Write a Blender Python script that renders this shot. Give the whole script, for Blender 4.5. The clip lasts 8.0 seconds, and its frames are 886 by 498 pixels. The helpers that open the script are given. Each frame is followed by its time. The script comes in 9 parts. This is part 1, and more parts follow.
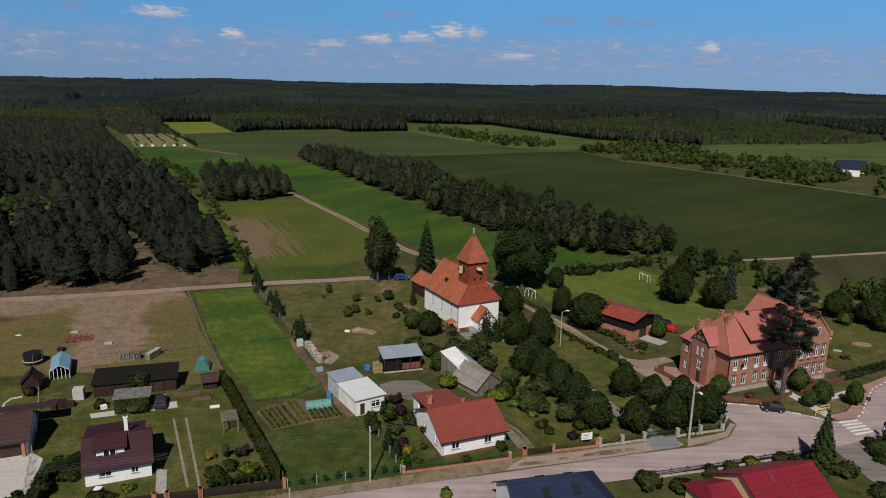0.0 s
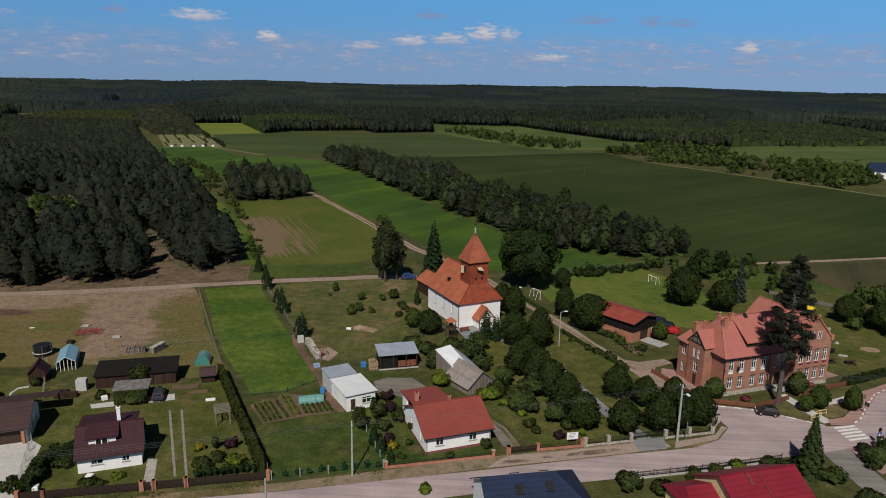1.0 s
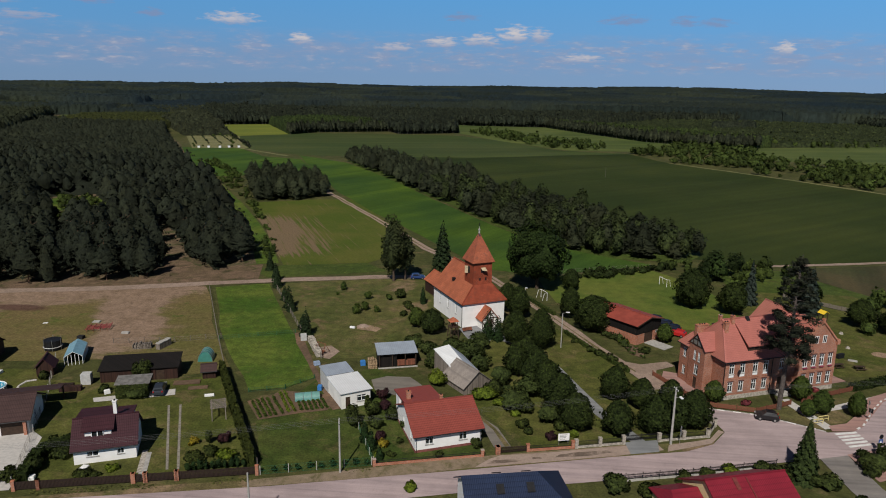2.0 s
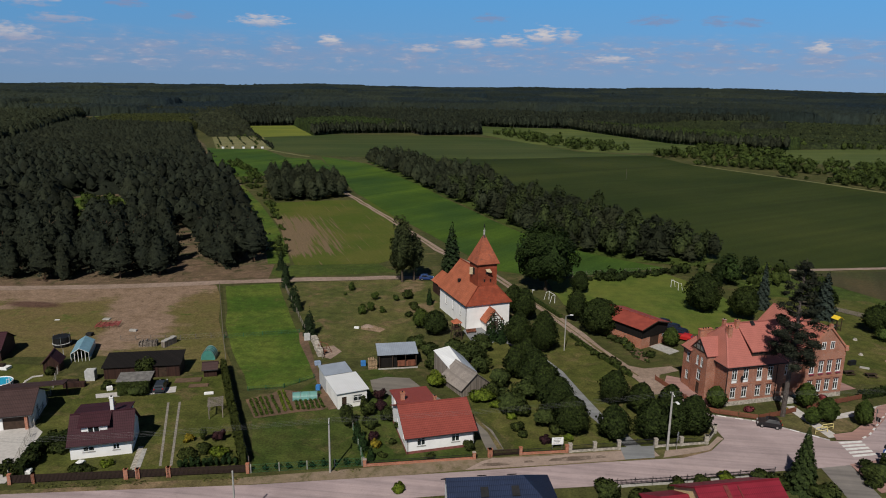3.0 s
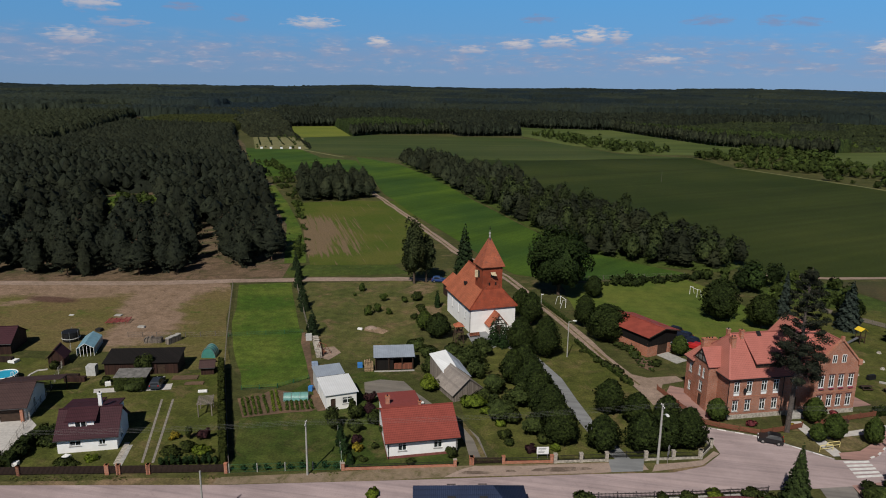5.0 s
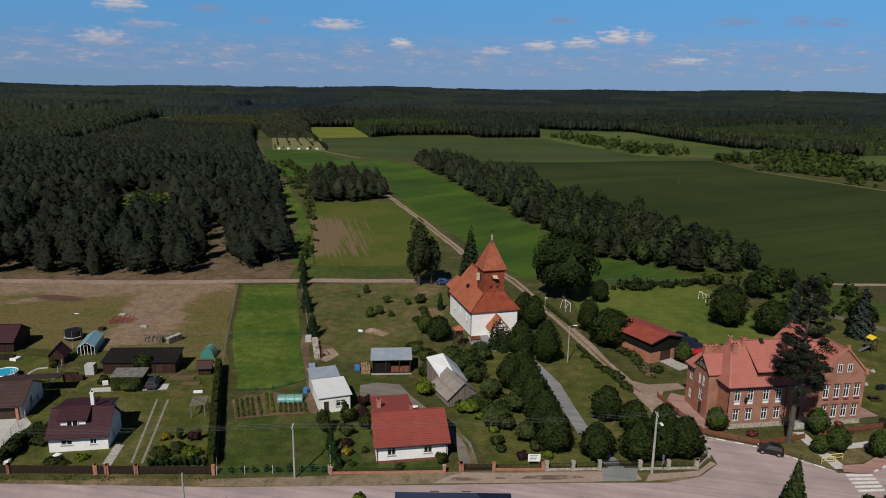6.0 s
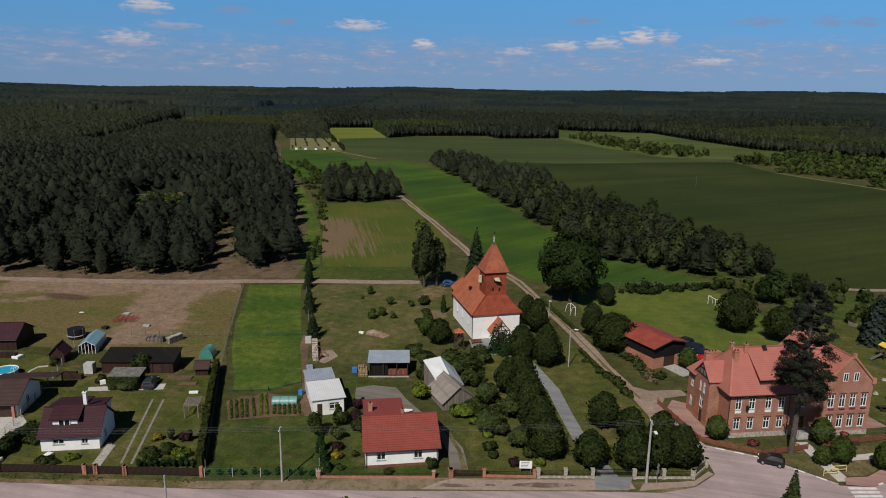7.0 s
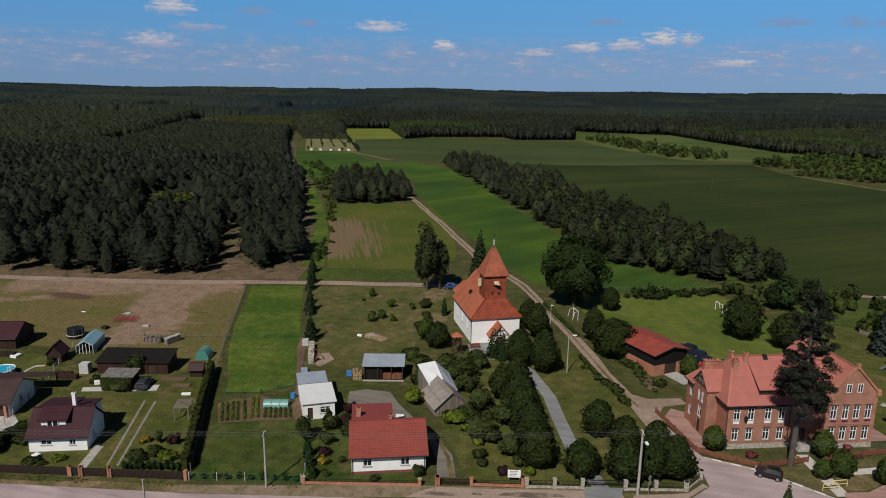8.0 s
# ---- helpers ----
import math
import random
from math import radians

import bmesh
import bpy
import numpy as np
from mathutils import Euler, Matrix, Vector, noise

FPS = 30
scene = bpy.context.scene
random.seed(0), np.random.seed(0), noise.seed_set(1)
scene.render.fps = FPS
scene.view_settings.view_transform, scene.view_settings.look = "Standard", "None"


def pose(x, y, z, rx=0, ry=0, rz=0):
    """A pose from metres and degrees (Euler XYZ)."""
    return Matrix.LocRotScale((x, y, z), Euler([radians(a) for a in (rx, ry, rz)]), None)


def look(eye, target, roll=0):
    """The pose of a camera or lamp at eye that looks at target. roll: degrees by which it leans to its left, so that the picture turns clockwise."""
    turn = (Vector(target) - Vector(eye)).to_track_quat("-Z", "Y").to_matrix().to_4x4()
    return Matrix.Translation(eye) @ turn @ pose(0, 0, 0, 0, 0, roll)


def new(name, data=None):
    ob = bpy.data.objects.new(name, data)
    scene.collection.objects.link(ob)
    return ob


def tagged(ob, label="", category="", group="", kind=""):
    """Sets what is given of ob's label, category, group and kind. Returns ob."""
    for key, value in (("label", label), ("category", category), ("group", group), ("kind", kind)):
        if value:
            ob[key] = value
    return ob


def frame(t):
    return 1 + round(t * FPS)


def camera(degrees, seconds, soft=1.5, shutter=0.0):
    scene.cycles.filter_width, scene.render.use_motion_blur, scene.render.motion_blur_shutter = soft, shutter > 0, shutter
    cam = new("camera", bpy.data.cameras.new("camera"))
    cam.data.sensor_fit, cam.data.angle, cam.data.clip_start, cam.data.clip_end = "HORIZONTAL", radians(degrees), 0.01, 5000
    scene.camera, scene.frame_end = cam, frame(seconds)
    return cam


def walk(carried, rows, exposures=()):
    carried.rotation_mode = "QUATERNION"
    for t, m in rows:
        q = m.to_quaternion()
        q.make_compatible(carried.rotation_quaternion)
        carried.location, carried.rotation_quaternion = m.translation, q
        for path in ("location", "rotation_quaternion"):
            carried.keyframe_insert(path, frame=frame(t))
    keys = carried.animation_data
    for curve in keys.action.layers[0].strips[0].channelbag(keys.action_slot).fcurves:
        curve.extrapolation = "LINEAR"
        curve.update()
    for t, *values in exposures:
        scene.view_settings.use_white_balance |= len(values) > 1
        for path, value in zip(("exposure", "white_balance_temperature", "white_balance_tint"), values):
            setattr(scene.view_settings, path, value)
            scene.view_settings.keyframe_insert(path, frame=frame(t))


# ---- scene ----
cam = camera(65.2, 8.0, 1.0)
PATH = [
    (0, (-0.024, -0.192, 51.083), (-0.022, 1.752, 50.613), 1.2),
    (0.5, (3.286, -0.753, 51.058), (3.247, 1.191, 50.59), 1.1),
    (1, (6.407, -1.15, 51.065), (6.318, 0.793, 50.597), 1.1),
    (1.5, (9.254, -1.254, 51.027), (9.122, 0.686, 50.56), 1.0),
    (3, (16.517, -0.257, 50.91), (16.267, 1.672, 50.447), 0.8),
    (3.5, (18.688, 0.331, 50.894), (18.405, 2.257, 50.432), 0.7),
    (4, (20.731, 1.062, 50.875), (20.416, 2.982, 50.414), 0.7),
    (4.5, (22.709, 1.887, 50.856), (22.362, 3.802, 50.394), 0.7),
    (6, (28.317, 4.88, 50.835), (27.88, 6.777, 50.376), 0.8),
    (6.5, (30.145, 5.993, 50.791), (29.679, 7.884, 50.333), 0.8),
    (7, (31.877, 7.227, 50.785), (31.381, 9.11, 50.327), 0.8),
    (7.5, (33.601, 8.516, 50.798), (33.079, 10.391, 50.341), 0.9),
    (8, (35.317, 9.921, 50.829), (34.768, 11.79, 50.373), 0.9),
]
walk(cam, [(t, look(eye, target, roll)) for t, eye, target, roll in PATH], [(0.0, -0.32), (8.0, -0.32)])

# ---- sky, sun ----
SUN_EL, SUN_AZ = 46.0, -172.0     # degrees up; compass turn from +y towards +x
world = bpy.data.worlds.new("sky")
scene.world = world
world.use_nodes = True


class Nodes:
    """A short hand for node trees."""
    def __init__(self, tree):
        self.t = tree

    def add(self, kind):
        return self.t.nodes.new(kind)

    def link(self, a, b):
        self.t.links.new(a, b)

    def put(self, socket, v):
        if isinstance(v, (int, float, tuple)):
            socket.default_value = v
        else:
            self.link(v, socket)

    def math(self, op, a, b=0.0, c=0.0, clamp=False):
        n = self.add("ShaderNodeMath")
        n.operation, n.use_clamp = op, clamp
        for s, v in zip(n.inputs, (a, b, c)):
            self.put(s, v)
        return n.outputs[0]

    def mix(self, f, a, b, blend="MIX"):
        n = self.add("ShaderNodeMix")
        n.data_type, n.blend_type = "RGBA", blend
        self.put(n.inputs[0], f)
        self.put(n.inputs[6], a)
        self.put(n.inputs[7], b)
        return n.outputs[2]

    def noise(self, vec, scale, detail=3.0, rough=0.55, dist=0.0):
        n = self.add("ShaderNodeTexNoise")
        self.link(vec, n.inputs["Vector"])
        n.inputs["Scale"].default_value = scale
        n.inputs["Detail"].default_value = detail
        n.inputs["Roughness"].default_value = rough
        n.inputs["Distortion"].default_value = dist
        return n.outputs[0]

    def ramp(self, f, *stops):
        n = self.add("ShaderNodeValToRGB")
        e = n.color_ramp.elements
        while len(e) < len(stops):
            e.new(0.5)
        for el, (p, c) in zip(e, stops):
            el.position = p
            el.color = c if len(c) == 4 else (*c, 1)
        self.link(f, n.inputs[0])
        return n.outputs[0]

    def step(self, f, lo, hi):
        n = self.add("ShaderNodeMapRange")
        n.interpolation_type = "SMOOTHSTEP"
        self.put(n.inputs[0], f)
        n.inputs[1].default_value, n.inputs[2].default_value = lo, hi
        return n.outputs[0]


def make_sky():
    n = Nodes(world.node_tree)
    bg = world.node_tree.nodes["Background"]
    sky = n.add("ShaderNodeTexSky")
    sky.sky_type, sky.sun_disc = "NISHITA", False
    sky.sun_elevation, sky.sun_rotation = radians(SUN_EL), radians(SUN_AZ)
    sky.air_density, sky.dust_density, sky.ozone_density = 1.0, 0.4, 1.6
    coord = n.add("ShaderNodeTexCoord").outputs["Generated"]
    sep = n.add("ShaderNodeSeparateXYZ")
    n.link(coord, sep.inputs[0])
    az = n.math("ARCTAN2", sep.outputs[0], sep.outputs[1])
    el = n.math("ARCSINE", sep.outputs[2])
    azd, eld = n.math("MULTIPLY", az, 57.3), n.math("MULTIPLY", el, 57.3)
    low = n.ramp(n.math("DIVIDE", eld, 12.0, clamp=True), (0.0, (0.225, 0.36, 0.565)), (0.17, (0.205, 0.365, 0.61)), (0.33, (0.15, 0.385, 0.71)),
                 (0.55, (0.125, 0.385, 0.75)), (1.0, (0.10, 0.34, 0.72)))
    high = n.mix(1.0, sky.outputs[0], (0.016, 0.018, 0.023, 1), "MULTIPLY")
    low = n.mix(1.0, low, n.math("ADD", 1.02, n.math("MULTIPLY", n.math("SINE", n.math("MULTIPLY", az, 1.0)), 0.16)), "MULTIPLY")
    base = n.mix(n.step(eld, 8.5, 15.0), low, high)
    # fair-weather cumulus in a low band, and single clouds above it
    flat = n.add("ShaderNodeCombineXYZ")
    n.put(flat.inputs[0], n.math("MULTIPLY", azd, 0.42))
    n.put(flat.inputs[1], n.math("MULTIPLY", eld, 1.7))
    body = n.noise(flat.outputs[0], 1.0, 6, 0.62)
    fine = n.noise(flat.outputs[0], 2.6, 5, 0.55)
    band = n.math("MULTIPLY", n.step(eld, 0.5, 1.4), n.math("SUBTRACT", 1.0, n.step(eld, 2.6, 4.2)))
    thin = n.math("MULTIPLY", n.step(body, 0.43, 0.66), band)
    veil = n.math("MULTIPLY", n.step(n.noise(flat.outputs[0], 0.4, 4, 0.55), 0.4, 0.7), n.math("MULTIPLY", band, 0.35))
    lit, dark = 0.0, 0.0
    for a, e, w, h, white in CLOUDS:
        dx = n.math("DIVIDE", n.math("SUBTRACT", azd, a), w * 1.25)
        dy = n.math("DIVIDE", n.math("SUBTRACT", eld, e), h * 1.3)
        up = n.math("MULTIPLY", n.math("MAXIMUM", dy, 0.0), 0.75)
        dn = n.math("MULTIPLY", n.math("MINIMUM", dy, 0.0), 1.5)
        r = n.math("ADD", n.math("MULTIPLY", dx, dx), n.math("ADD", n.math("MULTIPLY", up, up), n.math("MULTIPLY", dn, dn)))
        puff = n.math("SUBTRACT", 1.0, n.math("ADD", r, n.math("MULTIPLY", n.math("SUBTRACT", fine, 0.47), -4.0)))
        puff = n.step(puff, -0.1, 1.5)
        if white:
            lit = n.math("MAXIMUM", lit, n.math("MULTIPLY", puff, n.math("MULTIPLY", n.step(dy, -0.9, 0.5), white)))
        dark = n.math("MAXIMUM", dark, puff)
    col = n.mix(veil, base, (0.27, 0.35, 0.54, 1))
    col = n.mix(n.math("MULTIPLY", thin, 0.6), col, (0.32, 0.37, 0.53, 1))
    col = n.mix(n.math("MULTIPLY", n.math("MULTIPLY", thin, n.step(fine, 0.47, 0.7)), 0.5), col, (0.56, 0.55, 0.61, 1))
    col = n.mix(n.math("MULTIPLY", dark, 0.7), col, (0.25, 0.31, 0.50, 1))
    col = n.mix(n.math("MULTIPLY", lit, 0.9), col, (0.72, 0.68, 0.68, 1))
    n.link(col, bg.inputs[0])
    bg.inputs[1].default_value = 1.07


# turn from +y towards +x and height in degrees, half width, half height, whiteness of the larger clouds
CLOUDS = [(-21.6, 4.35, 1.7, 0.40, 0.8), (-37.0, 5.3, 1.4, 0.65, 0.8), (-16.5, 3.05, 0.8, 0.38, 0.9), (-38.5, 2.9, 1.4, 0.5, 0.6), (0.3, 3.6, 1.3, 0.55, 1.0), (-2.4, 3.2, 1.3, 0.4, 0.8), (-5.4, 3.0, 1.3, 0.35, 0.8),
          (2.2, 3.6, 0.8, 0.4, 0.7), (20.0, 2.65, 0.65, 0.45, 1.0), (-3.9, 4.95, 1.2, 0.28, 0.0), (8.8, 4.75, 1.6, 0.32, 0.0), (13.0, 4.65, 0.9, 0.32, 0.0), (15.2, 4.5, 1.1, 0.28, 0.0), (-35.4, 4.0, 1.7, 0.3, 0.25),
          (-31.0, 5.3, 1.2, 0.3, 0.0), (-27.2, 4.6, 0.8, 0.25, 0.0), (-9.0, 2.6, 1.3, 0.3, 0.6), (5.5, 1.9, 1.5, 0.3, 0.7)]
make_sky()
sun = bpy.data.lights.new("sun", "SUN")
sun.energy, sun.angle, sun.color = 5.0, radians(0.5), (1.0, 0.95, 0.87)
sun_ob = new("sun", sun)
sun_ob.matrix_world = look((0, 0, 300), (-300 * math.sin(radians(SUN_AZ)) / math.tan(radians(SUN_EL)), -300 * math.cos(radians(SUN_AZ)) / math.tan(radians(SUN_EL)), 0))


# ---- materials ----
def material(name, build, rough=0.8, metal=0.0, bump=0.0, spec=0.3):
    """build(n, pos, rnd) returns (colour, height or None)."""
    m = bpy.data.materials.new(name)
    m.use_nodes = True
    n = Nodes(m.node_tree)
    b = m.node_tree.nodes["Principled BSDF"]
    b.inputs["Roughness"].default_value, b.inputs["Metallic"].default_value = rough, metal
    b.inputs["Specular IOR Level"].default_value = spec
    col, height = build(n)
    n.put(b.inputs["Base Color"], col)
    if bump and height is not None:
        bn = n.add("ShaderNodeBump")
        bn.inputs["Strength"].default_value, bn.inputs["Distance"].default_value = 1.0, bump
        n.link(height, bn.inputs["Height"])
        n.link(bn.outputs[0], b.inputs["Normal"])
    return m


def where(n):
    return n.add("ShaderNodeNewGeometry").outputs["Position"]


def local(n):
    return n.add("ShaderNodeTexCoord").outputs["Object"]


def c4(c, k=1.0):
    return (c[0] * k, c[1] * k, c[2] * k, 1)


def plain(name, c, rough=0.7, metal=0.0, vary=0.25, scale=2.0, bump=0.01, spec=0.3):
    def build(n):
        p = local(n)
        a, f = n.noise(p, scale, 4), n.noise(p, scale * 9, 3)
        col = n.mix(n.step(a, 0.3, 0.7), c4(c, 1 - vary), c4(c, 1 + vary * 0.6))
        col = n.mix(n.math("MULTIPLY", n.step(f, 0.45, 0.75), 0.35), col, c4(c, 1 - vary * 1.5))
        return col, f
    return material(name, build, rough, metal, bump, spec)


def turf(name, c1, c2, c3, big=0.05, mid=0.5, dry=(0.52, 0.72), bump=0.06, rough=1.0):
    """Grass: two greens in patches, a third (dry or bare) colour in spots, and blades as fine noise."""
    def build(n):
        p = where(n)
        col = n.mix(n.step(n.noise(p, big, 4, 0.6), 0.35, 0.65), c4(c1), c4(c2))
        col = n.mix(n.step(n.noise(p, mid * 0.35, 5, 0.7, 0.6), *dry), col, c4(c3))
        f = n.noise(p, mid * 6, 4, 0.75)
        col = n.mix(1.0, col, n.ramp(f, (0.32, (1 - 0.42 * rough,) * 3), (0.68, (1 + 0.36 * rough, 1 + 0.34 * rough, 1 + 0.3 * rough))), "MULTIPLY")
        col = n.mix(1.0, col, n.ramp(n.noise(p, mid, 3, 0.6), (0.3, (1 - 0.32 * rough,) * 3), (0.7, (1 + 0.25 * rough, 1 + 0.25 * rough, 1 + 0.22 * rough))), "MULTIPLY")
        return col, f
    return material(name, build, 0.9, 0, bump, 0.15)


def crops(name, c1, c2, angle, pitch, big=0.01, soil=None, soft=0.25):
    """A field in drill rows: stripes at the heading given, with large soft patches."""
    def build(n):
        p = where(n)
        mp = n.add("ShaderNodeMapping")
        mp.inputs["Rotation"].default_value = (0, 0, radians(angle))
        n.link(p, mp.inputs[0])
        w = n.add("ShaderNodeTexWave")
        w.wave_type, w.bands_direction = "BANDS", "X"
        w.inputs["Scale"].default_value = 0.314 / pitch
        w.inputs["Distortion"].default_value, w.inputs["Detail"].default_value = 1.2, 3
        n.link(mp.outputs[0], w.inputs[0])
        col = n.mix(n.step(n.noise(p, big, 5, 0.62), 0.33, 0.67), c4(c1), c4(c2))
        col = n.mix(n.math("MULTIPLY", w.outputs[1], soft), col, c4(soil if soil else c1, 0.62 if not soil else 1))
        along_rows = n.add("ShaderNodeMapping")
        along_rows.inputs["Scale"].default_value = (0.22 / pitch, 0.02 / pitch, 1.0)
        n.link(mp.outputs[0], along_rows.inputs[0])
        thin = n.noise(along_rows.outputs[0], 1.0, 5, 0.62, 0.6)
        col = n.mix(1.0, col, n.ramp(thin, (0.36, (0.78, 0.80, 0.80)), (0.52, (1.0, 1.0, 1.0)), (0.68, (1.30, 1.20, 1.12))), "MULTIPLY")
        f = n.noise(p, 1.4, 4, 0.7)
        col = n.mix(1.0, col, n.ramp(f, (0.3, (0.75, 0.75, 0.75)), (0.7, (1.2, 1.2, 1.15))), "MULTIPLY")
        return col, f
    return material(name, build, 0.95, 0, 0.08, 0.1)


def tiles(name, c, row=0.32, rib=0.3, vary=0.2, old=0.0, rough=0.6, deep=0.02, along=0, line=0.4):
    """Roof tiles or pressed sheet: rows across the slope and ribs down it, in the roof's own frame (x along the eave)."""
    def build(n):
        p = local(n)
        sep = n.add("ShaderNodeSeparateXYZ")
        n.link(p, sep.inputs[0])
        saw = n.math("FRACT", n.math("DIVIDE", sep.outputs[2], row))
        ribs = n.math("SINE", n.math("MULTIPLY", sep.outputs[along], 6.283 / rib))
        h = n.math("ADD", n.math("MULTIPLY", ribs, 0.35), saw)
        a = n.noise(p, 0.55, 5, 0.6)
        f = n.noise(p, 5.0, 3, 0.6)
        col = n.mix(n.step(a, 0.3, 0.7), c4(c, 1 - vary), c4(c, 1 + vary))
        col = n.mix(n.step(f, 0.35, 0.8), col, c4(c, 1 - 0.9 * vary))
        if old:
            col = n.mix(n.math("MULTIPLY", n.step(n.noise(p, 1.3, 6, 0.7), 0.5, 0.7), old), col, (0.10, 0.075, 0.06, 1))
        col = n.mix(n.math("MULTIPLY", n.step(saw, 0.7, 0.95), line), col, c4(c, 0.45))
        col = n.mix(n.math("MULTIPLY", n.step(ribs, 0.55, 1.0), 0.22), col, c4(c, 0.5))
        return col, h
    return material(name, build, rough, 0, deep, 0.2)


def brickwork(name, c, mortar=(0.36, 0.31, 0.27)):
    def build(n):
        p = local(n)
        sep = n.add("ShaderNodeSeparateXYZ")
        n.link(p, sep.inputs[0])
        v = n.add("ShaderNodeCombineXYZ")
        n.put(v.inputs[0], n.math("ADD", sep.outputs[0], sep.outputs[1]))
        n.put(v.inputs[1], sep.outputs[2])
        b = n.add("ShaderNodeTexBrick")
        n.link(v.outputs[0], b.inputs[0])
        b.inputs["Color1"].default_value, b.inputs["Color2"].default_value = c4(c, 0.78), c4(c, 1.2)
        b.inputs["Mortar"].default_value = (*mortar, 1)
        b.inputs["Scale"].default_value = 1.0
        b.inputs["Brick Width"].default_value, b.inputs["Row Height"].default_value, b.inputs["Mortar Size"].default_value = 0.26, 0.077, 0.006
        col = n.mix(n.math("MULTIPLY", n.step(n.noise(p, 0.5, 5, 0.65), 0.4, 0.7), 0.5), b.outputs[0], c4(c, 0.6))
        col = n.mix(n.math("MULTIPLY", n.step(n.noise(p, 2.5, 4, 0.7), 0.52, 0.75), 0.35), col, c4(c, 1.45))
        return col, b.outputs[1]
    return material(name, build, 0.9, 0, -0.004, 0.2)


def planks(name, c, width=0.16, vary=0.4, upright=True, rough=0.75):
    def build(n):
        p = local(n)
        sep = n.add("ShaderNodeSeparateXYZ")
        n.link(p, sep.inputs[0])
        across = n.math("ADD", sep.outputs[0], sep.outputs[1]) if upright else sep.outputs[2]
        q = n.math("DIVIDE", across, width)
        fl, fr = n.math("FLOOR", q), n.math("FRACT", q)
        wn = n.add("ShaderNodeTexWhiteNoise")
        wn.noise_dimensions = "1D"
        n.link(fl, wn.inputs["W"])
        col = n.mix(wn.outputs[0], c4(c, 1 - vary), c4(c, 1 + vary))
        col = n.mix(n.math("MULTIPLY", n.step(n.noise(p, 6, 4), 0.4, 0.8), 0.4), col, c4(c, 0.6))
        edge = n.step(n.math("ABSOLUTE", n.math("SUBTRACT", fr, 0.5)), 0.42, 0.5)
        return n.mix(edge, col, c4(c, 0.35)), edge
    return material(name, build, rough, 0, -0.01, 0.25)


def leaves(name, c, vary=0.35, rough=0.75, thin=0.16, grain=2.4, deep=1.0):
    """Foliage: colour by leaf clump, by tree and by place; some light passes through."""
    m = bpy.data.materials.new(name)
    m.use_nodes = True
    n = Nodes(m.node_tree)
    b = m.node_tree.nodes["Principled BSDF"]
    g = n.add("ShaderNodeNewGeometry")
    isl, pos = g.outputs["Random Per Island"], g.outputs["Position"]
    rnd = n.add("ShaderNodeObjectInfo").outputs["Random"]
    vary *= 0.65
    col = n.mix(isl, c4(c, 1 - vary), (c[0] * (1 + vary * 1.2), c[1] * (1 + vary), c[2] * (1 + vary * 0.6), 1))
    col = n.mix(n.math("MULTIPLY", n.step(n.noise(pos, 0.09, 4, 0.6), 0.4, 0.7), 0.5), col, (c[0] * 1.35, c[1] * 1.15, c[2] * 0.9, 1))
    col = n.mix(n.math("MULTIPLY", rnd, 0.35), col, (c[0] * 0.7, c[1] * 0.75, c[2] * 0.9, 1))
    tint = n.add("ShaderNodeAttribute")
    tint.attribute_name = "tint"
    col = n.mix(1.0, col, n.math("ADD", n.math("MULTIPLY", tint.outputs["Fac"], 0.4), 1.0), "MULTIPLY")
    # Noise puts leaf-scale shade gaps and sunlit tips into the colour; deep scales it.
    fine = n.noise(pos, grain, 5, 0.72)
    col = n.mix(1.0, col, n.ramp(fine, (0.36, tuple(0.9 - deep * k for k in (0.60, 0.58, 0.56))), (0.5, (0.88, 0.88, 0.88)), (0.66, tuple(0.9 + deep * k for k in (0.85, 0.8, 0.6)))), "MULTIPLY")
    bp = n.add("ShaderNodeBump")
    bp.inputs["Strength"].default_value, bp.inputs["Distance"].default_value = 0.9, 0.8 / grain
    n.link(fine, bp.inputs["Height"])
    n.link(bp.outputs[0], b.inputs["Normal"])
    n.link(col, b.inputs["Base Color"])
    b.inputs["Roughness"].default_value, b.inputs["Specular IOR Level"].default_value = rough, 0.1
    tr = n.add("ShaderNodeBsdfTranslucent")
    n.link(n.mix(1.0, col, (1.2, 1.25, 0.6, 1), "MULTIPLY"), tr.inputs[0])
    mx = n.add("ShaderNodeMixShader")
    mx.inputs[0].default_value = thin
    n.link(b.outputs[0], mx.inputs[1])
    n.link(tr.outputs[0], mx.inputs[2])
    n.link(mx.outputs[0], m.node_tree.nodes["Material Output"].inputs[0])
    return m


def glass():
    m = bpy.data.materials.new("window_glass")
    m.use_nodes = True
    b = m.node_tree.nodes["Principled BSDF"]
    b.inputs["Base Color"].default_value = (0.16, 0.19, 0.20, 1)
    b.inputs["Roughness"].default_value, b.inputs["Transmission Weight"].default_value, b.inputs["IOR"].default_value = 0.03, 0.9, 1.45
    return m


M_MEADOW = turf("meadow", (0.0516, 0.0585, 0.0172), (0.0757, 0.0774, 0.0258), (0.1290, 0.0989, 0.0499))
M_LAWN = turf("lawn", (0.060, 0.074, 0.015), (0.092, 0.094, 0.025), (0.140, 0.110, 0.050), big=0.09, dry=(0.50, 0.72))
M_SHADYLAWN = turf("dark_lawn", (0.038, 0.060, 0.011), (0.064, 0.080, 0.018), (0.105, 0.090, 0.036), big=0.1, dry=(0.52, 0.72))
M_LUSH = turf("rank_meadow", (0.045, 0.070, 0.013), (0.066, 0.090, 0.018), (0.090, 0.095, 0.030), dry=(0.55, 0.75))
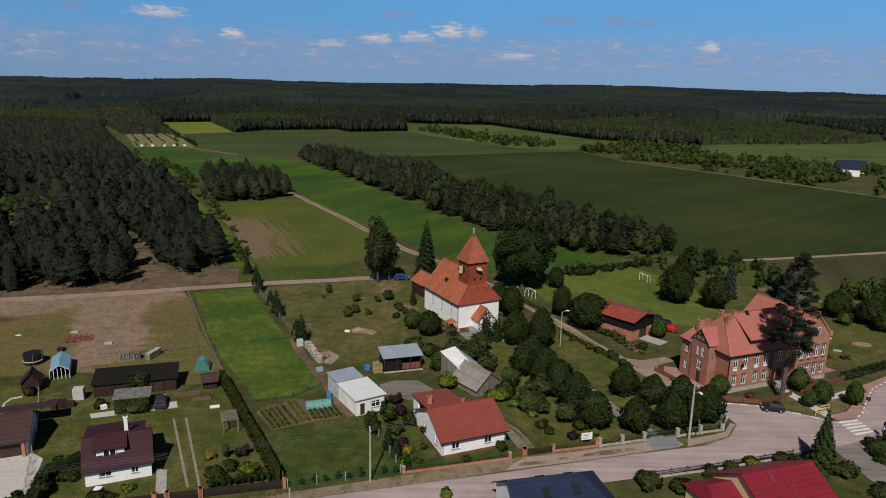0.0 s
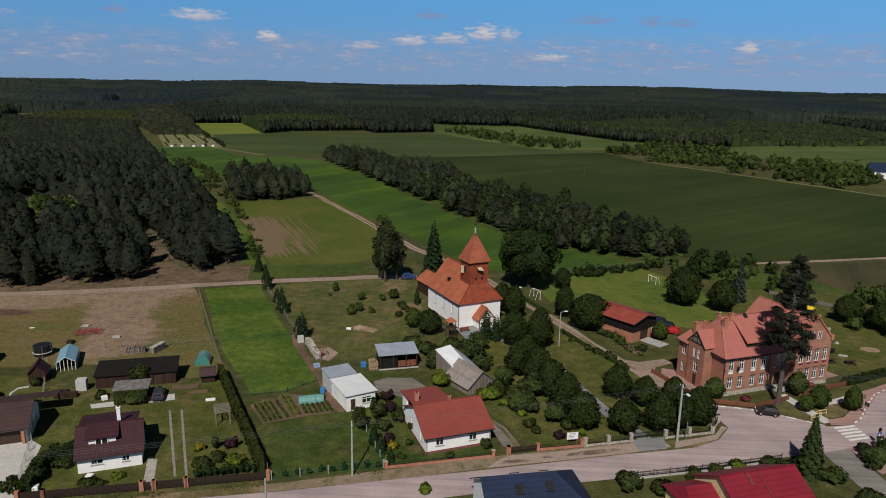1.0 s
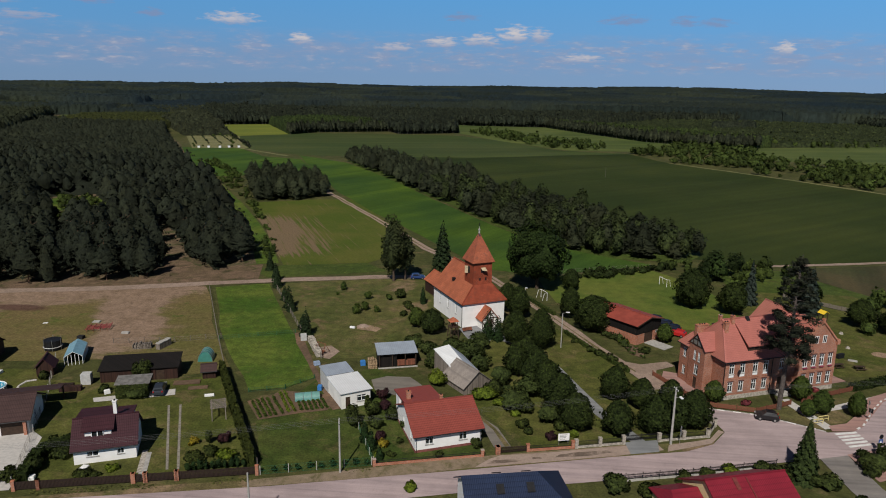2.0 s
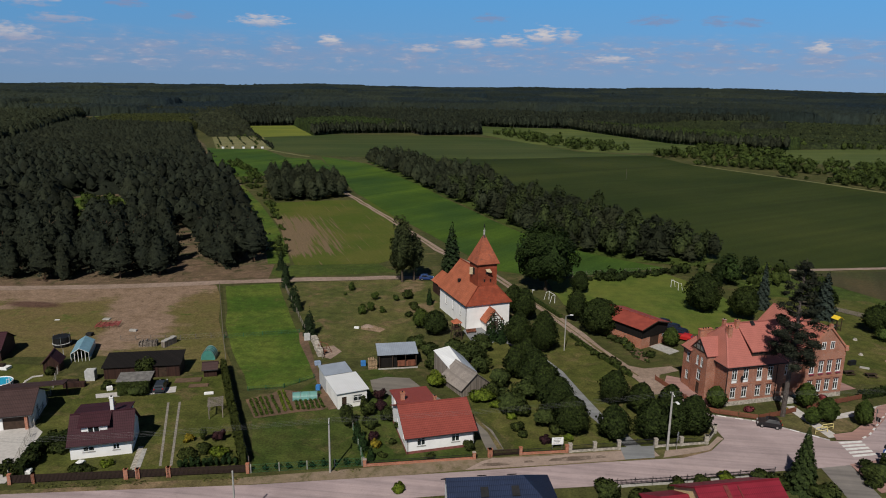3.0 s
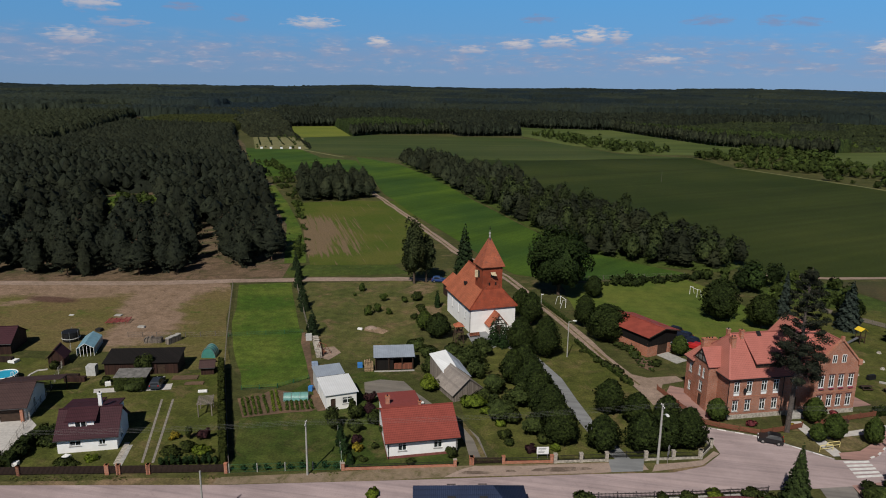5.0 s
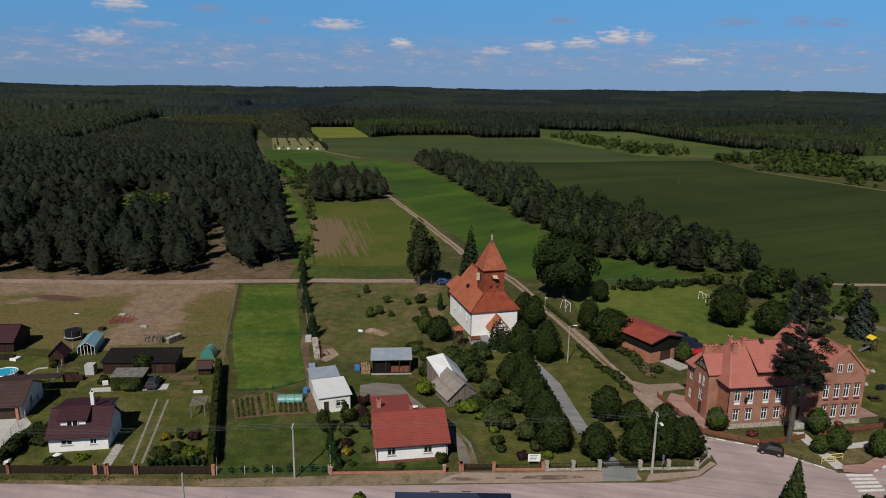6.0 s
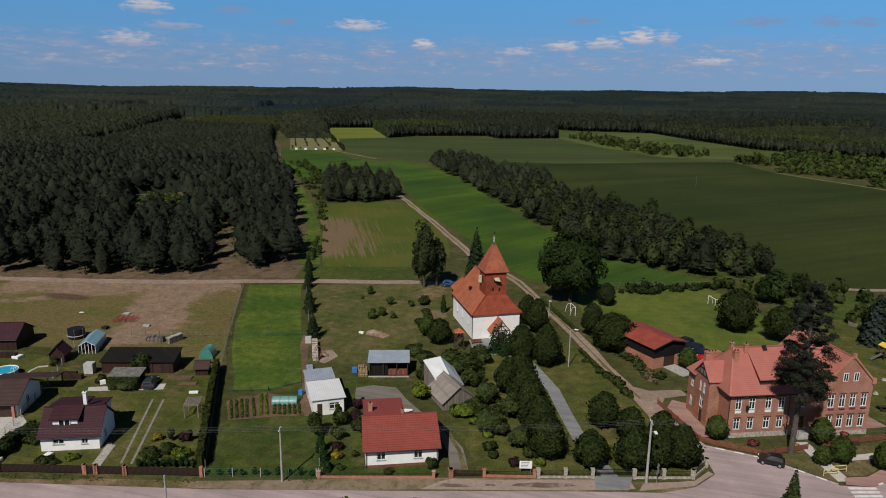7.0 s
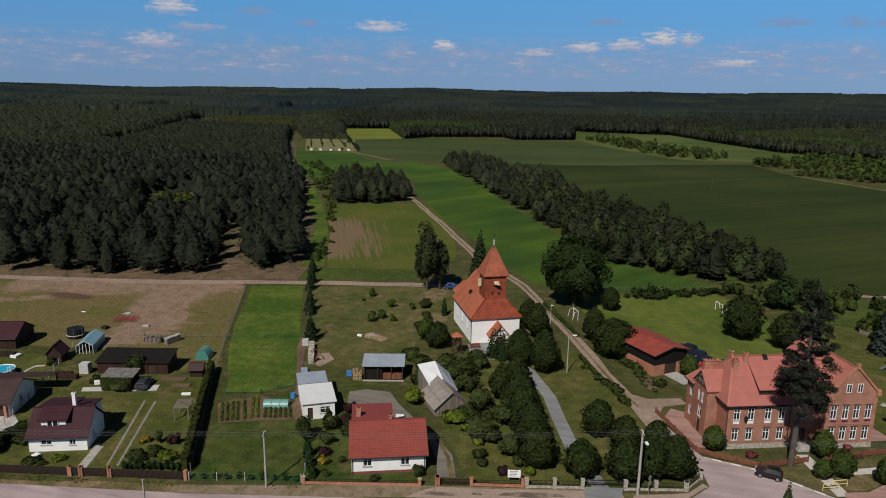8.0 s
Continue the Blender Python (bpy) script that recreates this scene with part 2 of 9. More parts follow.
M_DRYLAWN = turf("dry_mown_meadow", (0.070, 0.082, 0.022), (0.108, 0.103, 0.035), (0.165, 0.118, 0.064), big=0.09, dry=(0.50, 0.70))
M_ROUGH = turf("rough_grass", (0.1305, 0.1062, 0.0495), (0.0945, 0.0918, 0.0342), (0.2025, 0.1440, 0.0882), big=0.07, dry=(0.47, 0.65))
M_PITCH = turf("pitch_grass", (0.070, 0.106, 0.017), (0.112, 0.132, 0.025), (0.140, 0.128, 0.040), big=0.05, mid=0.4, dry=(0.56, 0.75), rough=0.5)
M_PLOT = turf("lush_grass", (0.046, 0.090, 0.011), (0.100, 0.132, 0.022), (0.120, 0.118, 0.034), big=0.055, dry=(0.55, 0.8))
M_SAND = turf("sandy_soil", (0.31, 0.215, 0.150), (0.25, 0.180, 0.12), (0.13, 0.115, 0.06), big=0.08, dry=(0.5, 0.7), bump=0.04)


def lot():
    """Dry grass worn down to pinkish sand along the track and where carts cross it, with one dark burnt spot."""
    def build(n):
        p = where(n)
        sep = n.add("ShaderNodeSeparateXYZ")
        n.link(p, sep.inputs[0])
        x, y = sep.outputs[0], sep.outputs[1]

        def line(ax, ay, dx, dy, wide, length):
            u, v = n.math("SUBTRACT", x, ax), n.math("SUBTRACT", y, ay)
            off = n.math("ABSOLUTE", n.math("SUBTRACT", n.math("MULTIPLY", u, dy), n.math("MULTIPLY", v, dx)))
            run = n.math("ADD", n.math("MULTIPLY", u, dx), n.math("MULTIPLY", v, dy))
            near = n.math("SUBTRACT", 1.0, n.step(off, wide * 0.2, wide))
            return n.math("MULTIPLY", near, n.math("MULTIPLY", n.step(run, -6.0, 2.0), n.math("SUBTRACT", 1.0, n.step(run, length - 6.0, length + 6.0))))

        worn = n.math("MAXIMUM", line(-118, 146, 0.970, 0.243, 15.0, 56.0), line(-76, 154, 0.375, -0.927, 11.0, 40.0))
        worn = n.math("MAXIMUM", worn, n.math("MULTIPLY", line(-112, 128, 0.8, 0.6, 4.0, 34.0), 0.6))
        big = n.noise(p, 0.11, 5, 0.62, 0.5)
        mp = n.add("ShaderNodeMapping")
        mp.inputs["Rotation"].default_value = (0, 0, radians(-15))
        mp.inputs["Scale"].default_value = (0.05, 0.4, 1.0)
        n.link(p, mp.inputs[0])
        streak = n.noise(mp.outputs[0], 1.0, 5, 0.65, 0.4)
        big = n.math("ADD", n.math("MULTIPLY", big, 0.6), n.math("MULTIPLY", streak, 0.42))
        grass = n.mix(n.step(n.noise(p, 0.06, 4, 0.6), 0.35, 0.65), (0.146, 0.112, 0.050, 1), (0.112, 0.105, 0.034, 1))
        grass = n.mix(n.step(n.noise(p, 0.2, 4, 0.65), 0.56, 0.7), grass, (0.075, 0.100, 0.022, 1))
        sand = n.mix(n.step(n.noise(p, 0.3, 4, 0.6), 0.4, 0.7), (0.246, 0.173, 0.124, 1), (0.190, 0.133, 0.090, 1))
        col = n.mix(n.step(n.math("ADD", big, n.math("MULTIPLY", worn, 0.33)), 0.58, 0.76), grass, sand)
        du, dv = n.math("DIVIDE", n.math("ADD", x, 97.0), 8.0), n.math("DIVIDE", n.math("SUBTRACT", y, 139.0), 2.6)
        burnt = n.math("SUBTRACT", 1.0, n.step(n.math("ADD", n.math("ADD", n.math("MULTIPLY", du, du), n.math("MULTIPLY", dv, dv)), n.math("MULTIPLY", big, 0.8)), 0.7, 1.5))
        col = n.mix(n.math("MULTIPLY", burnt, 0.85), col, (0.085, 0.046, 0.036, 1))
        mid = n.noise(p, 0.9, 5, 0.72, 0.5)
        col = n.mix(1.0, col, n.ramp(mid, (0.34, (0.74, 0.73, 0.72)), (0.5, (1.0, 1.0, 1.0)), (0.68, (1.24, 1.22, 1.2))), "MULTIPLY")
        f = n.noise(p, 2.6, 5, 0.75)
        return n.mix(1.0, col, n.ramp(f, (0.3, (0.6, 0.6, 0.6)), (0.7, (1.32, 1.3, 1.28))), "MULTIPLY"), f
    return material("worn_lot", build, 0.95, 0, 0.05, 0.1)


M_LOT = lot()
M_EDGE = turf("wood_edge_soil", (0.1573, 0.1062, 0.0723), (0.1190, 0.0850, 0.0527), (0.0638, 0.0595, 0.0255), big=0.12, dry=(0.5, 0.68))
M_TRACK = turf("dirt_track", (0.31, 0.232, 0.190), (0.255, 0.190, 0.150), (0.16, 0.130, 0.085), big=0.15, mid=0.9, dry=(0.6, 0.78), bump=0.03, rough=0.6)
M_FLOOR = turf("forest_soil", (0.10, 0.075, 0.045), (0.15, 0.105, 0.07), (0.05, 0.06, 0.022), big=0.06, dry=(0.45, 0.65))
M_BIGFIELD = crops("dark_crop", (0.026, 0.0395, 0.0085), (0.040, 0.0515, 0.0125), 52, 7.0, 0.012, soft=0.16)
M_OLIVE = crops("olive_crop", (0.063, 0.080, 0.026), (0.045, 0.068, 0.020), 75, 6.0, 0.010)
M_BRIGHT = crops("green_crop", (0.034, 0.072, 0.015), (0.064, 0.112, 0.014), 30, 3.0, 0.02, soft=0.12)
M_YELLOW = crops("yellowish_crop", (0.15, 0.17, 0.03), (0.12, 0.15, 0.028), 70, 3.0, 0.02, soft=0.12)
M_LIGHTF = crops("pale_crop", (0.062, 0.088, 0.025), (0.095, 0.118, 0.036), 80, 4.0, 0.01, soft=0.12)
M_STRAW = turf("straw_field", (0.20, 0.185, 0.092), (0.15, 0.155, 0.066), (0.10, 0.115, 0.042), big=0.05)


M_BROWNCROP = crops("thin_brown_crop", (0.072, 0.060, 0.032), (0.046, 0.054, 0.022), 20, 3.0, 0.03, soft=0.15)


def plough():
    """Young green crop with bare drill rows along one side."""
    def build(n):
        p = where(n)
        sep = n.add("ShaderNodeSeparateXYZ")
        n.link(p, sep.inputs[0])
        across = n.math("ADD", n.math("MULTIPLY", n.math("ADD", sep.outputs[0], 98.0), 0.896), n.math("MULTIPLY", n.math("SUBTRACT", sep.outputs[1], 281.0), 0.443))
        down = n.math("SUBTRACT", n.math("MULTIPLY", n.math("ADD", sep.outputs[0], 98.0), 0.443), n.math("MULTIPLY", n.math("SUBTRACT", sep.outputs[1], 281.0), 0.896))
        v = n.add("ShaderNodeCombineXYZ")
        n.put(v.inputs[0], n.math("MULTIPLY", across, 0.7))
        n.put(v.inputs[1], n.math("MULTIPLY", down, 0.018))
        streak = n.noise(v.outputs[0], 1.6, 4, 0.65)
        side = n.math("SUBTRACT", 1.0, n.step(across, 1.0, 30.0))
        mid = n.math("MULTIPLY", n.step(down, 22.0, 46.0), n.math("SUBTRACT", 1.0, n.step(down, 90.0, 104.0)))
        bare = n.step(n.math("ADD", streak, n.math("MULTIPLY", n.math("MULTIPLY", side, mid), 0.30)), 0.60, 0.72)
        green = n.mix(n.step(n.noise(p, 0.05, 4, 0.6), 0.35, 0.65), (0.064, 0.090, 0.014, 1), (0.094, 0.100, 0.022, 1))
        col = n.mix(n.math("MULTIPLY", bare, 0.85), green, (0.175, 0.118, 0.078, 1))
        f = n.noise(p, 2.0, 4, 0.7)
        return n.mix(1.0, col, n.ramp(f, (0.3, (0.7, 0.7, 0.7)), (0.7, (1.25, 1.25, 1.2))), "MULTIPLY"), f
    return material("half_grown_field", build, 0.95, 0, 0.06, 0.1)


M_PLOUGH = plough()
M_GARDEN = crops("garden_soil", (0.165, 0.108, 0.075), (0.125, 0.085, 0.058), 20, 0.9, 0.2, soft=0.2)


def asphalt(name, c):
    def build(n):
        p = where(n)
        col = n.mix(n.step(n.noise(p, 0.12, 5, 0.65), 0.35, 0.65), c4(c, 0.9), c4(c, 1.12))
        col = n.mix(n.math("MULTIPLY", n.step(n.noise(p, 0.8, 5, 0.7, 0.8), 0.55, 0.72), 0.4), col, c4(c, 0.72))
        mp = n.add("ShaderNodeMapping")
        mp.inputs["Rotation"].default_value = (0, 0, radians(-14.5))
        mp.inputs["Scale"].default_value = (0.035, 0.9, 1.0)
        n.link(p, mp.inputs[0])
        wear = n.noise(mp.outputs[0], 1.0, 5, 0.62)
        col = n.mix(1.0, col, n.ramp(wear, (0.36, (0.80, 0.80, 0.81)), (0.5, (1.0, 1.0, 1.0)), (0.66, (1.16, 1.15, 1.13))), "MULTIPLY")
        f = n.noise(p, 9.0, 4, 0.7)
        col = n.mix(1.0, col, n.ramp(f, (0.3, (0.9, 0.9, 0.9)), (0.7, (1.08, 1.08, 1.08))), "MULTIPLY")
        return col, f
    return material(name, build, 0.85, 0, 0.01, 0.3)


M_ROAD = asphalt("dusty_asphalt", (0.352, 0.277, 0.276))
M_ROAD2 = asphalt("grey_asphalt", (0.20, 0.182, 0.168))
M_YARD = asphalt("gravel_yard", (0.165, 0.148, 0.128))
M_PAVE = asphalt("grey_paving", (0.20, 0.205, 0.21))
M_REDPAVE = asphalt("red_paving", (0.31, 0.185, 0.16))
M_OLDCONC = plain("worn_concrete", (0.25, 0.225, 0.19), 0.9, vary=0.3)
M_CONC = plain("concrete", (0.37, 0.355, 0.33), 0.85, vary=0.2)
M_PALEPAVE = plain("pale_concrete", (0.48, 0.455, 0.43), 0.85, vary=0.12)
M_WHITE = plain("white_render", (0.80, 0.79, 0.78), 0.85, vary=0.06, scale=0.8)
M_WHITE2 = plain("old_white_render", (0.76, 0.75, 0.72), 0.9, vary=0.12, scale=0.5)
M_CREAM = plain("cream_render", (0.66, 0.52, 0.28), 0.85, vary=0.08)
M_GREYW = plain("grey_render", (0.45, 0.45, 0.44), 0.9, vary=0.15)
M_FRAME = plain("white_paint", (0.80, 0.80, 0.79), 0.5, vary=0.04)
M_GLASS = glass()
M_DARK = plain("dark_metal", (0.02, 0.02, 0.022), 0.5, 0.3)
M_BLACKWOOD = planks("black_boards", (0.010, 0.008, 0.007), 0.18)
M_BROWNWOOD = planks("brown_boards", (0.040, 0.019, 0.014), 0.15)
M_FENCEWOOD = planks("red_brown_boards", (0.20, 0.075, 0.045), 0.14)
M_GREYWOOD = planks("grey_boards", (0.20, 0.17, 0.145), 0.14)
M_TIMBER = plain("dark_timber", (0.05, 0.03, 0.02), 0.7)
M_BRICK = brickwork("school_brick", (0.34, 0.135, 0.082))
M_BRICK2 = brickwork("orange_brick", (0.40, 0.150, 0.085))
M_STONE = plain("field_stone", (0.40, 0.36, 0.31), 0.9, vary=0.4, scale=3)
M_TILE_SCHOOL = tiles("school_tile", (0.405, 0.140, 0.114), 0.22, 0.28, 0.1, 0.0)
M_TILE_CHURCH = tiles("church_tile", (0.40, 0.122, 0.062), 0.3, 0.2, 0.25, 0.25, along=1)
M_TILE_TOWER = tiles("tower_tile", (0.31, 0.068, 0.034), 0.3, 0.2, 0.28, 0.35)
M_TILE_RED = tiles("red_sheet_tile", (0.255, 0.058, 0.044), 0.165, 0.24, 0.1, 0.0, 0.65, line=0.7)
M_TILE_REDFLAT = plain("red_sheet", (0.235, 0.052, 0.042), 0.65, vary=0.1)
M_TILE_ORANGE = plain("garage_sheet", (0.27, 0.058, 0.040), 0.6, vary=0.18, scale=0.7)
M_TILE_DARK = tiles("maroon_sheet_tile", (0.050, 0.017, 0.023), 0.26, 0.24, 0.15, 0.0, 0.7, line=0.6)
M_TILE_BROWN = tiles("brown_sheet_tile", (0.060, 0.034, 0.032), 0.35, 0.22, 0.15, 0.0, 0.7)
M_TILE_BLUE = tiles("blue_sheet_tile", (0.014, 0.024, 0.058), 0.35, 0.22, 0.15, 0.0, 0.6)
M_TILE_CRIMSON = tiles("crimson_sheet_tile", (0.21, 0.018, 0.032), 0.35, 0.24, 0.12, 0.0, 0.45)
M_SHEET_WHITE = tiles("white_sheet", (0.66, 0.67, 0.68), 50.0, 0.35, 0.06, 0.0, 0.5, 0.012)
M_SHEET_GREY = tiles("zinc_sheet", (0.30, 0.34, 0.40), 50.0, 0.35, 0.12, 0.1, 0.45, 0.012)
M_BARK = plain("bark", (0.085, 0.062, 0.045), 0.95, vary=0.5, scale=4, bump=0.03)
M_PINEBARK = plain("pine_bark", (0.17, 0.095, 0.058), 0.95, vary=0.45, scale=3, bump=0.03)
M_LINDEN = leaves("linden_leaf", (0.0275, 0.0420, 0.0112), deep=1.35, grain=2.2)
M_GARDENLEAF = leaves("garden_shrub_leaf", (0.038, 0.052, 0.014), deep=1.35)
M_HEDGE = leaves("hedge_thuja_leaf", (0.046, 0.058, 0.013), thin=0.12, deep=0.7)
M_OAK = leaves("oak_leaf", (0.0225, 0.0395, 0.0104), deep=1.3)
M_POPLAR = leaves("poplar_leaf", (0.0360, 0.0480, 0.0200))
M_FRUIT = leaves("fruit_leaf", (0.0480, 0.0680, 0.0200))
M_LIME = leaves("lime_shrub_leaf", (0.115, 0.160, 0.020))
M_YELLOWLEAF = leaves("golden_shrub_leaf", (0.25, 0.20, 0.025))
M_PURPLE = leaves("purple_shrub_leaf", (0.040, 0.018, 0.022))
M_SPRUCE = leaves("spruce_needle", (0.0208, 0.0360, 0.0144), thin=0.1)
M_SPRUCE2 = leaves("young_spruce_needle", (0.036, 0.056, 0.018), thin=0.1)
M_YOUNGLEAF = leaves("young_tree_leaf", (0.052, 0.080, 0.018))
M_SILVER = leaves("blue_spruce_needle", (0.034, 0.048, 0.040), thin=0.1)
M_THUJA = leaves("thuja_leaf", (0.0176, 0.0368, 0.0112), thin=0.12)
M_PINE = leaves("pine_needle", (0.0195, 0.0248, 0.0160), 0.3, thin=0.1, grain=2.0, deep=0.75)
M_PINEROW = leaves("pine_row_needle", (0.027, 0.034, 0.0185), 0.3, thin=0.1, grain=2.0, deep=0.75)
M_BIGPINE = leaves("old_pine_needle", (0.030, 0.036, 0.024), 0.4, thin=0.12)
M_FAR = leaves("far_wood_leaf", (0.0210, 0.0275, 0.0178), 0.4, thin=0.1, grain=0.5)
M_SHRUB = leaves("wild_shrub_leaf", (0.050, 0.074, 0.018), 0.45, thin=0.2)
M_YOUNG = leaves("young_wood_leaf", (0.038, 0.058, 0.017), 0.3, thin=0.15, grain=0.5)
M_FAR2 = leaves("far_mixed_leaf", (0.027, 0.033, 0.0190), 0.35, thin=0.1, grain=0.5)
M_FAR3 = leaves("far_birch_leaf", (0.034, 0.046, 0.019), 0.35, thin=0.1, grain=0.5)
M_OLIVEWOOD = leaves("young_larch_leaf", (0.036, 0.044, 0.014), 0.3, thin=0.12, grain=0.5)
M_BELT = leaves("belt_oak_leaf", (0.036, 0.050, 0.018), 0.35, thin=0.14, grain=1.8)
M_FARBARK = plain("far_bark", (0.13, 0.115, 0.095), 0.95, vary=0.4)
M_ROSE = leaves("rose_leaf", (0.20, 0.05, 0.06), 0.4)


# ---- building blocks ----
from mathutils.geometry import tessellate_polygon


class Solid:
    """Collects corners and faces of one mesh."""
    def __init__(self):
        self.v, self.f = [], []

    def box(self, x0, x1, y0, y1, z0, z1):
        k = len(self.v)
        self.v += [(x, y, z) for z in (z0, z1) for x, y in ((x0, y0), (x1, y0), (x1, y1), (x0, y1))]
        self.f += [tuple(k + i for i in q) for q in ((3, 2, 1, 0), (4, 5, 6, 7), (0, 1, 5, 4), (1, 2, 6, 5), (2, 3, 7, 6), (3, 0, 4, 7))]
        return self

    def slab(self, pts, t):
        """A plate under the polygon pts (counter-clockwise from above), t thick downwards."""
        k, n = len(self.v), len(pts)
        self.v += [tuple(p) for p in pts] + [(p[0], p[1], p[2] - t) for p in pts]
        self.f += [tuple(range(k, k + n)), tuple(reversed(range(k + n, k + 2 * n)))]
        self.f += [(k + i, k + n + i, k + n + (i + 1) % n, k + (i + 1) % n) for i in range(n)]
        return self

    def prism(self, pts, way):
        """A polygon drawn out along a vector."""
        k, n = len(self.v), len(pts)
        self.v += [tuple(p) for p in pts] + [tuple(p[i] + way[i] for i in range(3)) for p in pts]
        self.f += [tuple(reversed(range(k, k + n))), tuple(range(k + n, k + 2 * n))]
        self.f += [(k + i, k + (i + 1) % n, k + n + (i + 1) % n, k + n + i) for i in range(n)]
        return self

    def rod(self, a, b, r0, r1=None, n=6):
        a, b = Vector(a), Vector(b)
        r1 = r0 if r1 is None else r1
        q = (b - a).to_track_quat("Z", "Y")
        k = len(self.v)
        for p, r in ((a, r0), (b, r1)):
            for i in range(n):
                w = 2 * math.pi * i / n
                self.v.append(tuple(p + q @ Vector((r * math.cos(w), r * math.sin(w), 0))))
        self.f += [(k + i, k + (i + 1) % n, k + n + (i + 1) % n, k + n + i) for i in range(n)]
        self.f += [tuple(reversed(range(k, k + n))), tuple(range(k + n, k + 2 * n))]
        return self

    def tube(self, pts, r, n=5):
        """One bent round bar through the points."""
        k, pts = len(self.v), [Vector(p) for p in pts]
        for j, p in enumerate(pts):
            d = pts[min(j + 1, len(pts) - 1)] - pts[max(j - 1, 0)]
            q = d.to_track_quat("Z", "Y")
            for i in range(n):
                w = 2 * math.pi * i / n
                self.v.append(tuple(p + q @ Vector((r * math.cos(w), r * math.sin(w), 0))))
        for j in range(len(pts) - 1):
            a = k + j * n
            self.f += [(a + i, a + (i + 1) % n, a + n + (i + 1) % n, a + n + i) for i in range(n)]
        self.f += [tuple(reversed(range(k, k + n))), tuple(range(k + (len(pts) - 1) * n, k + len(pts) * n))]
        return self

    def bar(self, a, b, w, h):
        """A square bar from a to b."""
        a, b = Vector(a), Vector(b)
        d = (b - a).normalized()
        s = d.cross(Vector((0, 0, 1)))
        s = s.normalized() if s.length > 1e-4 else Vector((1, 0, 0))
        u = s.cross(d).normalized()
        k = len(self.v)
        for p in (a, b):
            for i, j in ((-1, -1), (1, -1), (1, 1), (-1, 1)):
                self.v.append(tuple(p + s * (i * w / 2) + u * (j * h / 2)))
        self.f += [tuple(k + i for i in q) for q in ((3, 2, 1, 0), (4, 5, 6, 7), (0, 1, 5, 4), (1, 2, 6, 5), (2, 3, 7, 6), (3, 0, 4, 7))]
        return self

    def mesh(self, name, mat):
        m = bpy.data.meshes.new(name)
        m.from_pydata(self.v, [], self.f)
        m.materials.append(mat)
        m.update()
        return m


def part(name, solid, mat, parent=None, label=""):
    ob = new(name, solid.mesh(name, mat))
    ob.parent = parent
    return tagged(ob, label)


def thing(name, x, y, z=0.0, turn=0.0, label="", category="", group="", kind=""):
    ob = new(name)
    ob.matrix_basis = pose(x, y, z, 0, 0, turn)
    ob.empty_display_size = 0.3
    return tagged(ob, label, category, group, kind)


def lone(name, solid, mat, label, category, group="", kind="", at=None):
    ob = new(name, solid.mesh(name, mat))
    if at is not None:
        ob.matrix_basis = at
    return tagged(ob, label, category, group, kind)


def sheet(name, pts, z, mat, label, category="ground", kind="structure", cut=0):
    """A flat piece of ground, with a slightly uneven edge."""
    rnd = random.Random(len(pts) * 7 + int(abs(pts[0][0]) * 10))
    out = []
    for i, p in enumerate(pts):
        q = pts[(i + 1) % len(pts)]
        out.append(p)
        for k in range(1, cut):
            f = k / cut
            d = math.hypot(q[0] - p[0], q[1] - p[1]) * 0.012
            out.append((p[0] + (q[0] - p[0]) * f + rnd.uniform(-d, d), p[1] + (q[1] - p[1]) * f + rnd.uniform(-d, d)))
    v = [Vector((x, y, 0)) for x, y in out]
    m = bpy.data.meshes.new(name)
    tri = []
    for a, b, c in tessellate_polygon([v]):
        turn = (v[b].x - v[a].x) * (v[c].y - v[a].y) - (v[b].y - v[a].y) * (v[c].x - v[a].x)
        tri.append((a, b, c) if turn > 0 else (a, c, b))
    m.from_pydata([(x, y, z) for x, y in out], [], tri)
    m.update()
    m.materials.append(mat)
    ob = new(name, m)
    return tagged(ob, label, category, "", kind)


def ribbon(name, line, width, z, mat, label, category="road", kind="structure", wobble=0.0):
    """A track of given width along a line of points."""
    rnd = random.Random(int(width * 100))
    pts = []
    for a, b in zip(line, line[1:]):
        k = max(1, int(math.hypot(b[0] - a[0], b[1] - a[1]) / 6))
        pts += [(a[0] + (b[0] - a[0]) * i / k, a[1] + (b[1] - a[1]) * i / k) for i in range(k)]
    pts.append(line[-1])
    v, f = [], []
    for i, p in enumerate(pts):
        a, b = pts[max(0, i - 1)], pts[min(len(pts) - 1, i + 1)]
        d = Vector((b[0] - a[0], b[1] - a[1])).normalized()
        w = width / 2
        w1, w2 = w + rnd.uniform(-wobble, wobble), w + rnd.uniform(-wobble, wobble)
        v += [(p[0] - d.y * w1, p[1] + d.x * w1, z), (p[0] + d.y * w2, p[1] - d.x * w2, z)]
        if i:
            k = 2 * i
            f.append((k - 2, k - 1, k + 1, k))
    m = bpy.data.meshes.new(name)
    m.from_pydata(v, [], f)
    m.materials.append(mat)
    m.update()
    ob = new(name, m)
    return tagged(ob, label, category, "", kind)


